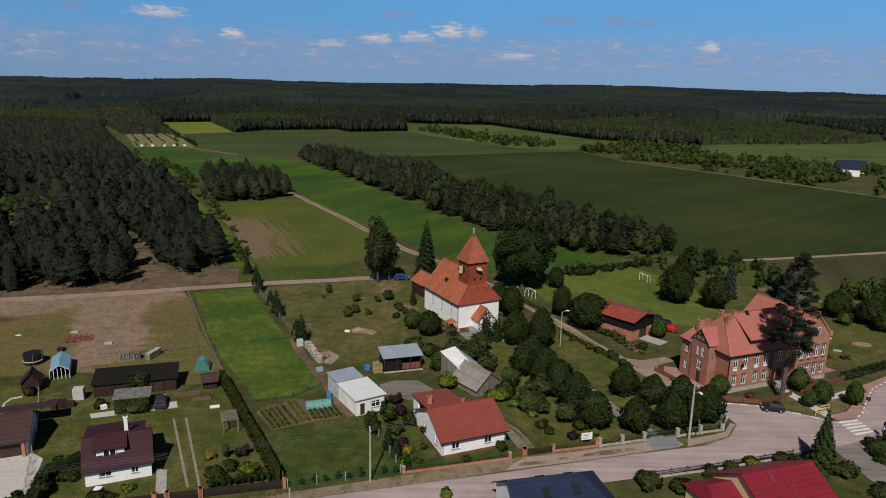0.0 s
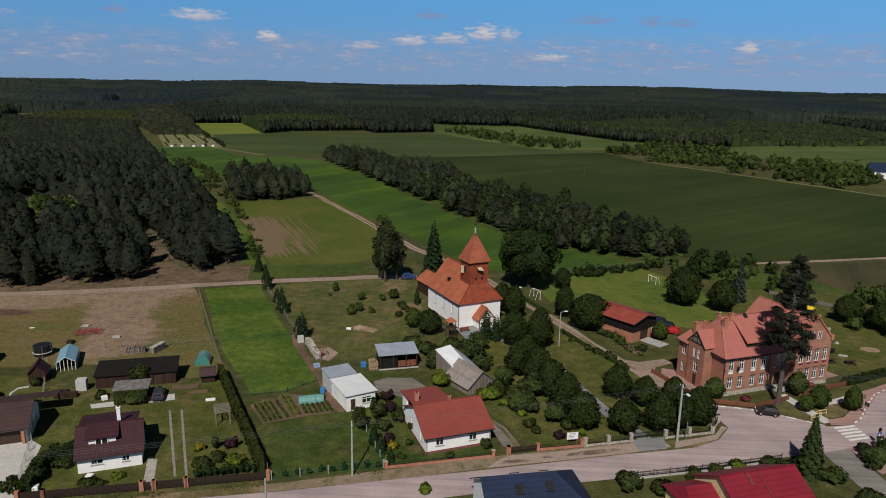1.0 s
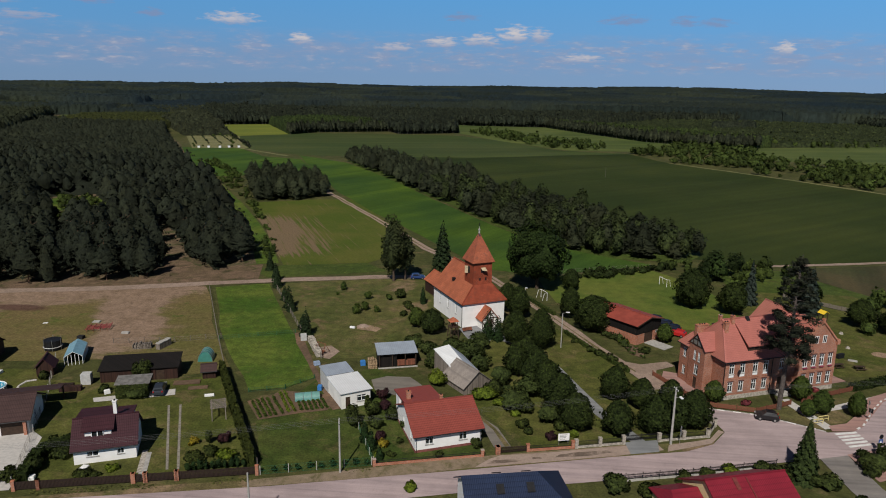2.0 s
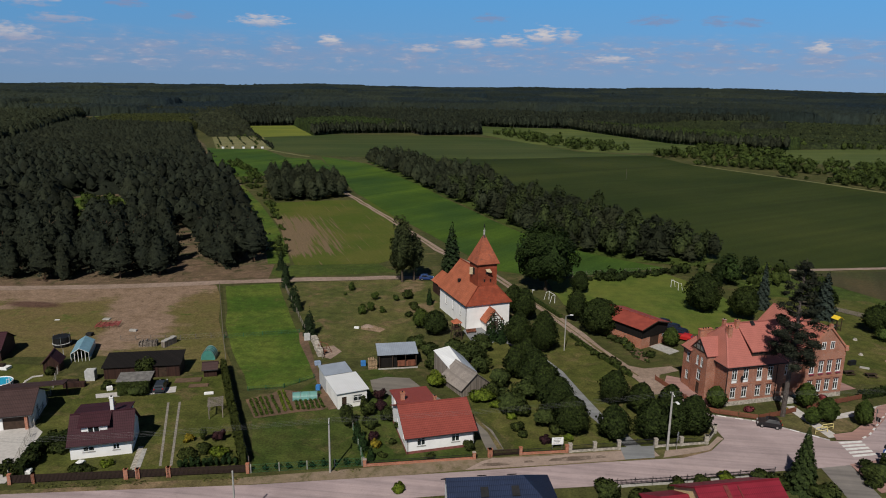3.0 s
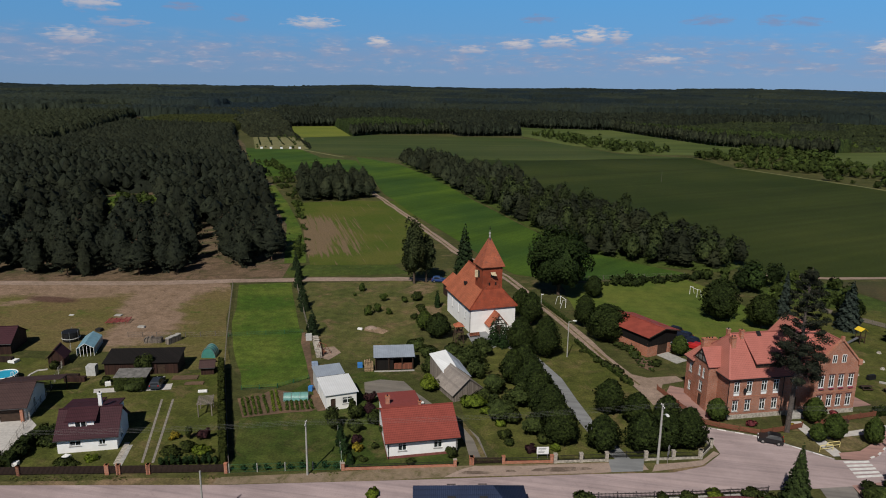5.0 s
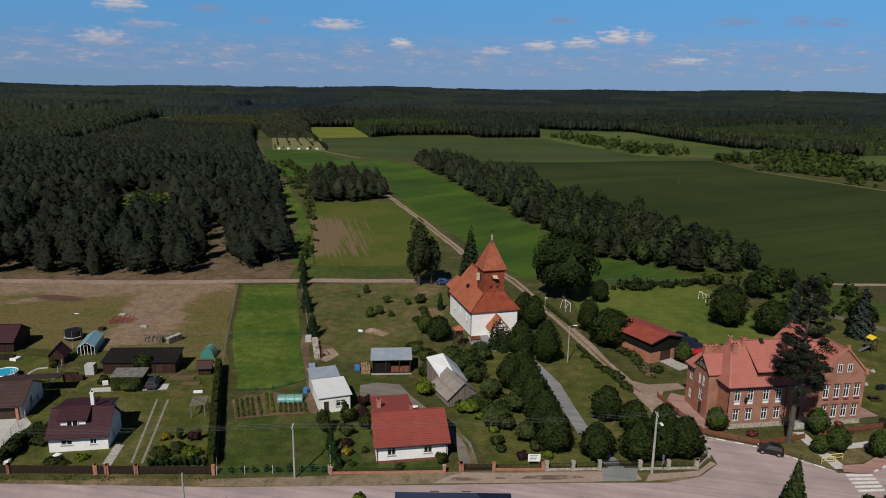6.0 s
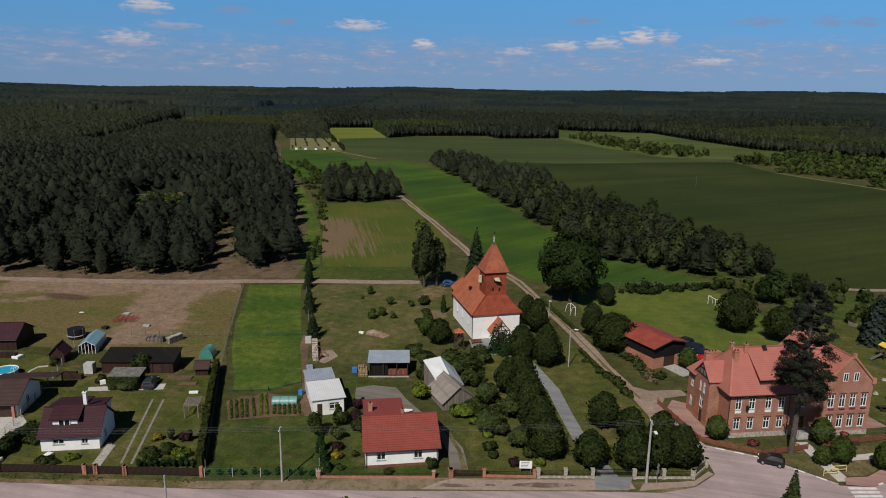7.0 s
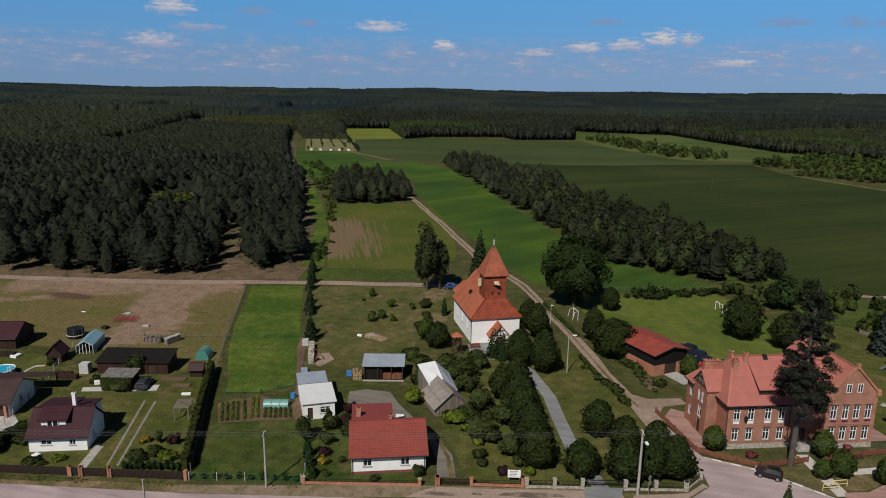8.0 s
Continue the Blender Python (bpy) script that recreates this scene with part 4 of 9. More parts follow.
def pine_crown(seed, n, r, h0, h1, size=0.36, power=0.6, rows=7, cols=9, fill=0.78):
    """A pine: tiers of boughs, widest in the lower third, with a blunt pointed top."""
    g = np.random.RandomState(seed)
    a1, a2, a3, tiers = g.uniform(0, 6.283), g.uniform(0, 6.283), g.uniform(0, 6.283), (h1 - h0) / 1.7

    def phase(w, f):
        return 6.283 * f * tiers + a3 + 1.5 * np.sin(2 * w + a1) + 0.8 * np.sin(3 * w + a2)

    def radius(w, f):
        low = 0.45 + 0.55 * np.minimum(1, f / 0.25)
        shape = np.where(f < 0.25, low, (np.maximum(0, 1 - f) / 0.75) ** power)
        lump = 0.86 + 0.17 * np.sin(3 * w + a1 + 5 * f) + 0.12 * np.sin(5 * w + a2 - 8 * f)
        return r * shape * lump * (1 + 0.2 * np.sin(phase(w, f)))

    per = 9
    boughs = max(6, n // per)
    bf = (np.arange(boughs) + g.uniform(0, 0.9, boughs)) / boughs
    bf = np.round(bf * tiers * 1.5) / (tiers * 1.5) + g.normal(0, 0.012, boughs)
    bf = np.clip(bf, 0, 0.98)
    bw = g.uniform(0, 6.283, boughs)
    reach = g.uniform(0.62, 1.18, boughs)
    along_ = np.tile(np.linspace(0.5, 1.0, per), boughs) + g.normal(0, 0.05, boughs * per)
    f = np.repeat(bf, per)
    w = np.repeat(bw, per) + g.normal(0, 0.2, boughs * per) * (1.25 - 0.5 * along_)
    R = radius(w, f) * np.repeat(reach, per) * along_
    z = h0 + (h1 - h0) * f + g.normal(0, 0.12, len(f)) - 0.22 * R * along_ + 0.16 * R * along_ ** 3
    p = np.stack([R * np.cos(w), R * np.sin(w), np.maximum(0.3, z)], 1)
    o = np.stack([np.cos(w), np.sin(w), 0.5 + 1.0 * f], 1) + g.normal(0, 0.3, (len(f), 3))
    body = hull(lambda w, f: fill * radius(w, f), h0 + 0.2, h1 - 0.7, rows, cols, lambda w, f: 0.4 - 0.7 * np.cos(phase(w, f)))
    return np.concatenate([tufts(p, o, size * (0.75 + 0.5 * (1 - f)), g, 0.3), body])


def trunk_solid(h, r, lean=0.0, limbs=0, reach=1.5, seed=0, start=0.45):
    s, g = Solid(), random.Random(seed)
    pts = [(0, 0, -0.05), (lean * 0.15, 0, h * 0.35), (lean * 0.5, lean * 0.2, h * 0.7), (lean, lean * 0.3, h)]
    for i in range(3):
        s.rod(pts[i], pts[i + 1], r * (1 - 0.27 * i), r * (1 - 0.27 * (i + 1)), 7)
    for i in range(limbs):
        f, w = g.uniform(start, 0.95), g.uniform(0, 6.28)
        a = (lean * f, 0, h * f)
        k = reach * g.uniform(0.6, 1.1)
        s.rod(a, (a[0] + k * math.cos(w), a[1] + k * math.sin(w), a[2] + k * g.uniform(0.2, 0.7)), r * 0.35, r * 0.1, 5)
    return s


def tree(name, x, y, h, crown, leaf, bark, trunk_r, label, group="", turn=0.0, limbs=5, reach=1.5, lean=0.0, category="tree", z=0.0):
    t = thing(name, x, y, z, turn, label, category, group)
    part("trunk", trunk_solid(h * 0.82, trunk_r, lean, limbs, reach, int(x * 3 + y)), bark, t)
    c = new("crown", quads("crown", crown, leaf))
    c.parent = t
    return t


def inside(x, y, poly):
    c, j = False, len(poly) - 1
    for i in range(len(poly)):
        (xi, yi), (xj, yj) = poly[i], poly[j]
        if (yi > y) != (yj > y) and x < (xj - xi) * (y - yi) / (yj - yi) + xi:
            c = not c
        j = i
    return c


def scatter(poly, step, seed, skip=None, jit=0.42):
    g = random.Random(seed)
    x0, x1 = min(p[0] for p in poly), max(p[0] for p in poly)
    y0, y1 = min(p[1] for p in poly), max(p[1] for p in poly)
    out, row = [], 0
    y = y0
    while y < y1:
        x = x0 + (step / 2 if row % 2 else 0)
        while x < x1:
            px, py = x + g.uniform(-jit, jit) * step, y + g.uniform(-jit, jit) * step
            if inside(px, py, poly) and not (skip and skip(px, py)):
                out.append((px, py))
            x += step
        y += step * 0.88
        row += 1
    return out


def plant(name, spots, forms, mat, label, seed, lo=0.8, hi=1.15, category="trees", ground=None):
    """Many trees as one mesh: each spot takes one of the forms, turned and scaled."""
    g = np.random.RandomState(seed)
    parts = []
    for i, (x, y) in enumerate(spots):
        f = forms[g.randint(len(forms))]
        w, k = g.uniform(0, 6.283), g.uniform(lo, hi)
        cs, sn = math.cos(w) * k, math.sin(w) * k
        kz = k * g.uniform(0.9, 1.1)
        z0 = ground(x, y) if ground else 0.0
        cw, sw = cs / k, sn / k
        parts.append(np.stack([x + f[:, 0] * cs - f[:, 1] * sn, y + f[:, 0] * sn + f[:, 1] * cs, z0 + f[:, 2] * kz,
                               f[:, 3] * cw - f[:, 4] * sw, f[:, 3] * sw + f[:, 4] * cw, f[:, 5], np.full(len(f), g.uniform(-1, 1))], 1))
    ob = new(name, quads(name, np.concatenate(parts), mat))
    return tagged(ob, label, category, "", "stuff")


def within(X, Y, poly):
    """Which of many points lie inside a polygon."""
    c, j = np.zeros(X.shape, bool), len(poly) - 1
    for i in range(len(poly)):
        (xi, yi), (xj, yj) = poly[i], poly[j]
        if yi != yj:
            c ^= ((yi > Y) != (yj > Y)) & (X < (xj - xi) * (Y - yi) / (yj - yi) + xi)
        j = i
    return c


def canopy(name, poly, space, cell, tall, mat, label, seed, vary=0.12, dip=0.4, open_=None, tuft=0.0, category="trees", shapes=1.0):
    """The closed roof of a wood: one dome for each tree, on a fine grid, falling to the ground round its edge."""
    g = np.random.RandomState(seed)
    x0, x1 = min(p[0] for p in poly), max(p[0] for p in poly)
    y0, y1 = min(p[1] for p in poly), max(p[1] for p in poly)
    xs, ys = np.arange(x0 - cell, x1 + 2 * cell, cell), np.arange(y0 - cell, y1 + 2 * cell, cell)
    X, Y = np.meshgrid(xs, ys)
    X, Y = X + g.uniform(-0.3, 0.3, X.shape) * cell, Y + g.uniform(-0.3, 0.3, Y.shape) * cell
    ni, nj = int((x1 - x0) / space) + 6, int((y1 - y0) / space) + 6
    tx = (np.arange(ni)[:, None] + g.uniform(-0.42, 0.42, (ni, nj)) + 0.5 * (np.arange(nj)[None] % 2)) * space + x0 - 2 * space
    ty = (np.arange(nj)[None] + g.uniform(-0.42, 0.42, (ni, nj))) * space + y0 - 2 * space
    big = np.array([[noise.noise(Vector((a * 0.012, b * 0.012, seed))) for b in ty[0]] for a in tx[:, 0]])
    th = tall * (1 + g.normal(0, vary, (ni, nj)) + 0.22 * big)
    tc = g.uniform(-1, 1, (ni, nj)) + 1.2 * big
    rr = space * g.uniform(0.55, 0.8, (ni, nj))
    I, J = ((X - x0) / space + 2).astype(int), ((Y - y0) / space + 2).astype(int)
    Z, T = np.full(X.shape, -1.0), np.zeros(X.shape)
    for di in (-2, -1, 0, 1):
        for dj in (-1, 0, 1):
            i, j = np.clip(I + di, 0, ni - 1), np.clip(J + dj, 0, nj - 1)
            d = np.hypot(X - tx[i, j], Y - ty[i, j]) / rr[i, j]
            z = th[i, j] * (1 - dip * d ** shapes)
            T = np.where(z > Z, tc[i, j], T)
            Z = np.maximum(Z, z)
    Z = np.maximum(Z, tall * 0.25) + g.uniform(-0.05, 0.05, X.shape) * tall
    ok = within(X, Y, poly)
    if open_ is not None:
        ok &= ~open_(X, Y)
    Z = np.where(ok, Z, 0.0)
    nr, na = X.shape
    i = (np.arange(nr - 1)[:, None] * na + np.arange(na - 1)[None]).ravel()
    F = np.stack([i, i + 1, i + na + 1, i + na], 1)
    F = F[ok.ravel()[F].any(1)]
    used = np.unique(F)
    back = np.zeros(X.size, np.int64)
    back[used] = np.arange(len(used))
    F = back[F]
    V = np.stack([X.ravel(), Y.ravel(), Z.ravel()], 1)[used]
    m = bpy.data.meshes.new(name)
    m.vertices.add(len(V))
    m.vertices.foreach_set("co", V.astype(np.float32).ravel())
    m.loops.add(F.size)
    m.loops.foreach_set("vertex_index", F.astype(np.int32).ravel())
    m.polygons.add(len(F))
    m.polygons.foreach_set("loop_start", np.arange(0, F.size, 4, dtype=np.int32))
    m.polygons.foreach_set("loop_total", np.full(len(F), 4, dtype=np.int32))
    m.materials.append(mat)
    m.update(calc_edges=True)
    at = m.attributes.new("tint", "FLOAT", "POINT")
    at.data.foreach_set("value", np.clip(T.ravel()[used] * 0.6, -1.2, 1.2).astype(np.float32))
    tagged(new(name, m), label, category, "", "stuff")
    if tuft:
        pick = V[(V[:, 2] > 0.5 * tall) & (g.uniform(0, 1, len(V)) < tuft)]
        k = len(pick)
        q = pick + g.normal(0, 0.25, (k, 3)) * cell
        o = np.column_stack([g.normal(0, 0.5, k), g.normal(-0.5, 0.4, k), np.full(k, 0.8)])
        tg = np.repeat(g.uniform(-1, 1, k), 4)
        ob = new(name, quads(name, np.column_stack([tufts(q, o, 0.75 * cell, g, 0.2), tg]), mat))
        tagged(ob, label, category, "", "stuff")


def wood_front(line, step, forms, leaf, bark, label, seed, trunk=6.0, r=0.16, rows=2):
    """The first rows of a stand: single crowns over visible trunks."""
    g, spots_ = random.Random(seed), []
    s = Solid()
    for a, b in zip(line, line[1:]):
        ln = math.hypot(b[0] - a[0], b[1] - a[1])
        for k in range(rows):
            for i in range(int(ln / step)):
                f = (i + g.uniform(0, 0.9)) * step / ln
                x, y = a[0] + (b[0] - a[0]) * f - (b[1] - a[1]) / ln * (k * step - 1), a[1] + (b[1] - a[1]) * f + (b[0] - a[0]) / ln * (k * step - 1)
                spots_.append((x, y))
                if k == 0:
                    s.rod((x, y, 0), (x + g.uniform(-0.3, 0.3), y, trunk), r, r * 0.7, 4)
    plant("wood_front", spots_, forms, leaf, label, seed, 0.85, 1.1)
    lone("tree_trunks", s, bark, "pale trunks at the foot of a far stand", "trunks", kind="stuff")


# ---- the woods ----
WOOD = [(-113, 156), (-93, 160), (-78, 169), (-66, 178), (-60, 187), (-73, 214), (-85, 236), (-134, 328), (-176, 391), (-282, 580), (-690, 1120), (-760, 900), (-640, 560), (-420, 300), (-190, 140), (-150, 146)]


def ride(x, y):
    """Open places in the wood: a sandy ride, a clearing, and a break between two stands."""
    d = abs((x + 80) * 35 + (y - 184) * 24) / 42.4
    if d < 3.2 and y < 230:
        return True
    u = (x + 172) * 0.61 - (y - 275) * 0.79
    v = (x + 172) * 0.79 + (y - 275) * 0.61
    if -12 < u < 62 and abs(v) < 11:
        return True
    return abs((x + 391) * 331 + (y - 495) * 157) / 366 < 9 and 480 < y < 840


near_forms = [pine_crown(20 + i, 600, 4.6 + 0.5 * (i % 3), (0.4, 1.2, 2.2)[i % 3], 10.4 + 0.9 * (i % 4), 0.42, (0.5, 0.58, 0.7)[i % 3], 10, 9, 0.66) for i in range(9)]
inner_forms = [pine_crown(30 + i, 230, 4.7 + 0.4 * (i % 3), 2.0, 10.6 + 0.7 * (i % 4), 0.58, 0.5, 7, 8, 0.7) for i in range(7)]
mid_forms = [pine_crown(40 + i, 66, 3.8 + 0.3 * (i % 3), 3.4, 10.6 + 0.5 * (i % 4), 0.8, 0.4, 5, 6, 0.72) for i in range(7)]
far_forms = [pine_crown(60 + i, 18, 3.6, 2.6, 11.6 + 0.7 * (i % 4), 1.3, 0.5, 3, 6, 0.9) for i in range(6)]
spots = scatter(WOOD, 6.9, 5, ride)
edge = [p for p in spots if p[1] < 200 + 0.35 * max(-40.0, p[0] + 120) and -128 < p[0]]
rest = [p for p in spots if p not in set(edge)]
g0 = random.Random(3)
pine_meshes = [quads("crown", f, M_PINE) for f in near_forms]
pine_trunks = [trunk_solid(10.5, 0.17, 0.3, 7, 1.4, i, 0.25).mesh("trunk", M_PINEBARK) for i in range(3)]
for i, (x, y) in enumerate(edge[:290]):
    k = g0.uniform(0.78, 1.15)
    t = thing("pine_tree", x, y, 0, g0.uniform(0, 360), "dark green Scots pine at the edge of the wood", "tree", "pines of the wood edge")
    t.scale = (k, k, k)
    for nm, me in (("trunk", pine_trunks[i % 3]), ("crown", pine_meshes[i % 9])):
        o = new(nm, me)
        o.parent = t
rest += edge[290:]
plant("pine_wood", [p for p in rest if p[1] < 205 and p[0] > -230], near_forms, M_PINE, "dense dark green pine wood", 8, 0.72, 1.2)
plant("pine_wood", [p for p in rest if 205 <= p[1] < 268 or p[1] < 205 and p[0] <= -230], inner_forms, M_PINE, "dense dark green pine wood", 7, 0.75, 1.15)
plant("pine_wood", [p for p in rest if 268 <= p[1] < 400], mid_forms, M_PINE, "dense dark green pine wood", 9, 0.8, 1.08)


def opened(X, Y):
    """The clearing and the break between two stands, for many points."""
    u, v = (X + 172) * 0.61 - (Y - 275) * 0.79, (X + 172) * 0.79 + (Y - 275) * 0.61
    return ((u > -13) & (u < 63) & (np.abs(v) < 12)) | (np.abs((X + 391) * 331 + (Y - 495) * 157) / 366 < 8) & (Y > 470)


def opened_near(X, Y):
    d = np.abs((X + 80) * 35 + (Y - 184) * 24) / 42.4
    return opened(X, Y) | ((d < 5.2) & (Y < 236))


canopy("pine_wood", [(-105, 176), (-84, 192), (-80, 206), (-90, 232), (-105, 262), (-330, 250), (-260, 200), (-190, 160), (-128, 168)], 5.6, 1.5, 7.2, M_PINE, "dense dark green pine wood", 13, 0.16, 0.6, opened_near, 0.35)
NEAR_ROOF = [(-102, 268), (-134, 328), (-172, 385), (-470, 398), (-330, 250), (-150, 240)]
canopy("pine_wood", [(-176, 391), (-282, 580), (-341, 696), (-461, 705), (-500, 725), (-388, 490), (-470, 398), (-172, 385)], 4.7, 1.45, 10.6, M_PINE, "dense dark green pine wood", 10, 0.09, 0.5, opened, 0.5)
canopy("pine_wood", NEAR_ROOF, 5.2, 1.7, 7.6, M_PINE, "dense dark green pine wood", 16, 0.12, 0.6, opened, 0.3)
g3 = random.Random(12)
glade = [(-172 + 0.61 * u + 0.79 * v, 275 - 0.79 * u + 0.61 * v) for u, v in ((g3.uniform(2, 58), g3.uniform(-9, 9)) for k in range(46))]
COPSE = [(-95, 284), (-80, 293), (-69, 306), (-76, 326), (-92, 344), (-116, 352), (-118, 336), (-104, 308)]
plant("pine_copse", scatter(COPSE, 5.0, 11), [shaped(f, 1.02, 0.95) for f in near_forms], M_PINEROW, "small dense pine copse between the fields", 12, 0.78, 1.0)
ROW = [(-94, 452), (-84, 470), (-68, 452), (-40, 412), (-8, 356), (20, 312), (44, 274), (66, 238), (73, 214), (66, 204), (46, 206), (26, 221), (4, 260), (-27, 322), (-62, 388), (-84, 430)]
row_spots = scatter(ROW, 5.3, 13, lambda x, y: noise.noise(Vector((x * 0.06, y * 0.06, 7))) > 0.42)
broad = [round_crown(700 + i, 330, 3.6, 1.0, 10.0 + 0.8 * i, 16, 0.75, 0.25, 1.2) for i in range(4)]
plant("tree_belt", [p for i, p in enumerate(row_spots) if p[1] < 330 and i % 5 > 2], [shaped(f, 1.25, 0.74) for f in near_forms], M_PINEROW, "belt of dark green pines and oaks between the fields", 14, 0.62, 0.95)
plant("tree_belt", [p for i, p in enumerate(row_spots) if p[1] < 330 and i % 5 < 2], broad, M_BELT, "lighter green oaks in the belt between the fields", 39, 0.66, 0.95)
plant("tree_belt", [p for i, p in enumerate(row_spots) if p[1] < 330 and i % 5 == 2], [shaped(f, 1.1, 0.95) for f in broad], M_PINEROW, "dark round-topped oaks in the belt between the fields", 40, 0.66, 0.95)
sheet("rough_meadow", ROW, 0.09, M_LUSH, "rank grass under the tree belt", "ground", cut=2)
plant("tree_belt", [p for p in row_spots if p[1] >= 330], inner_forms, M_PINEROW, "belt of dark green pines and oaks between the fields", 15, 0.7, 0.98)

# far stands, each with its own age and height
YOUNG_STAND = [(-200, 668), (-185, 700), (-113, 740), (-163, 838), (-217, 851), (-270, 812)]
canopy("young_wood", YOUNG_STAND, 4.0, 1.8, 11.0, M_YOUNG, "far lighter green young plantation", 19, 0.05, 0.3, None, 0.25)
# The front row's darker leaf colour paints in the shade at the stand's edge.
wood_front([(-200, 664), (-185, 697), (-113, 736)], 3.4, far_forms, M_FAR2, M_FARBARK, "dark front of the young plantation", 63)
canopy("far_wood", [(-115, 741), (-96, 706), (-40, 735), (-52, 850), (-62, 888), (-163, 842)], 6.0, 2.0, 13.5, M_FAR, "far dark green coniferous woodland", 18, 0.1, 0.45, None, 0.25)
wood_front([(-113, 736), (-96, 702), (-40, 731)], 4.2, [shaped(f, 1.1, 1.08) for f in far_forms], M_FAR, M_FARBARK, "far dark green coniferous woodland", 64)
canopy("far_wood", [(-325, 790), (-270, 820), (-217, 858), (-163, 846), (-62, 892), (-30, 872), (59, 870), (112, 866), (225, 1030), (180, 1130), (-490, 1130), (-380, 900)], 6.5, 2.6, 13.5, M_FAR, "far dark green coniferous woodland", 21, 0.13, 0.5, None, 0.3)
wood_front([(-325, 786), (-270, 816)], 4.6, [shaped(f, 1.1, 1.1) for f in far_forms], M_FAR, M_FARBARK, "far dark green coniferous woodland", 65)
wood_front([(-62, 888), (-30, 868), (59, 866)], 4.6, [shaped(f, 1.2, 1.1) for f in far_forms], M_FAR, M_FARBARK, "far dark green coniferous woodland", 66)
canopy("far_wood", [(59, 868), (96, 774), (142, 674), (186, 634), (229, 627), (245, 640), (215, 700), (180, 760), (112, 863)], 4.6, 2.0, 10.5, M_YOUNG, "far lighter green young plantation", 22, 0.08, 0.35, None, 0.25)
# Darker leaf than the roof behind: edge shade put into the front row's colour.
wood_front([(59, 864), (96, 770), (142, 670), (186, 631), (229, 624)], 3.6, far_forms, M_FAR2, M_FARBARK, "front of the far mixed wood with bare trunks", 67)
canopy("far_wood", [(245, 640), (291, 653), (409, 688), (470, 742), (499, 1014), (407, 1098), (225, 1030), (112, 866), (180, 760), (215, 700)], 4.6, 2.4, 6.2, M_FAR3, "far light green low young woodland", 23, 0.14, 0.5, None, 0.25)
canopy("far_wood", [(255, 862), (310, 876), (318, 902), (262, 892)], 6.0, 2.2, 12.5, M_FAR, "dark clump of old trees in the young wood", 27, 0.1)
canopy("far_wood", [(225, 1030), (407, 1098), (499, 1014), (463, 734), (620, 760), (820, 790), (860, 1130), (180, 1130)], 6.5, 2.8, 15.0, M_FAR, "far dark green coniferous woodland", 28, 0.12, 0.5, None, 0.25)
wood_front([(225, 1026), (407, 1094), (497, 1010), (461, 730), (620, 756)], 5.2, [shaped(f, 1.3, 1.2) for f in far_forms], M_FAR, M_FARBARK, "far dark green coniferous woodland", 68)
canopy("far_wood", [(-349, 725), (-285, 622), (-250, 640), (-308, 760)], 5.0, 1.9, 6.5, M_FAR2, "far green mixed woodland", 29, 0.25, 0.5, None, 0.3)
canopy("young_wood", [(-545, 880), (-423, 847), (-400, 905), (-560, 1077), (-640, 1010)], 4.0, 2.4, 4.0, M_OLIVEWOOD, "low olive green plantation behind the pine wood", 30, 0.1, 0.4, None, 0.2)
canopy("young_wood", [(-500, 727), (-461, 708), (-345, 700), (-349, 727), (-423, 846), (-545, 878)], 4.0, 2.2, 6.5, M_OLIVEWOOD, "low olive green plantation behind the pine wood", 31, 0.1, 0.4, None, 0.2)
canopy("far_wood", [(-640, 1012), (-560, 1079), (-400, 907), (-423, 848), (-350, 730), (-308, 764), (-325, 792), (-380, 902), (-490, 1130), (-740, 1130)], 5.6, 2.4, 9.0, M_FAR2, "far green mixed woodland", 32, 0.13, 0.5, None, 0.3)
canopy("pine_wood", [(-395, 470), (-415, 545), (-600, 890), (-725, 1073), (-770, 1130), (-1010, 1130), (-960, 700), (-470, 400)], 6.0, 2.3, 13.0, M_PINEROW, "taller pine stand beyond the forest break", 33, 0.12, 0.5, opened, 0.35)
wood_front([(-600, 888), (-415, 543), (-395, 470)], 4.4, [shaped(f, 1.1, 1.1) for f in far_forms], M_PINEROW, M_FARBARK, "taller pine stand beyond the forest break", 69)


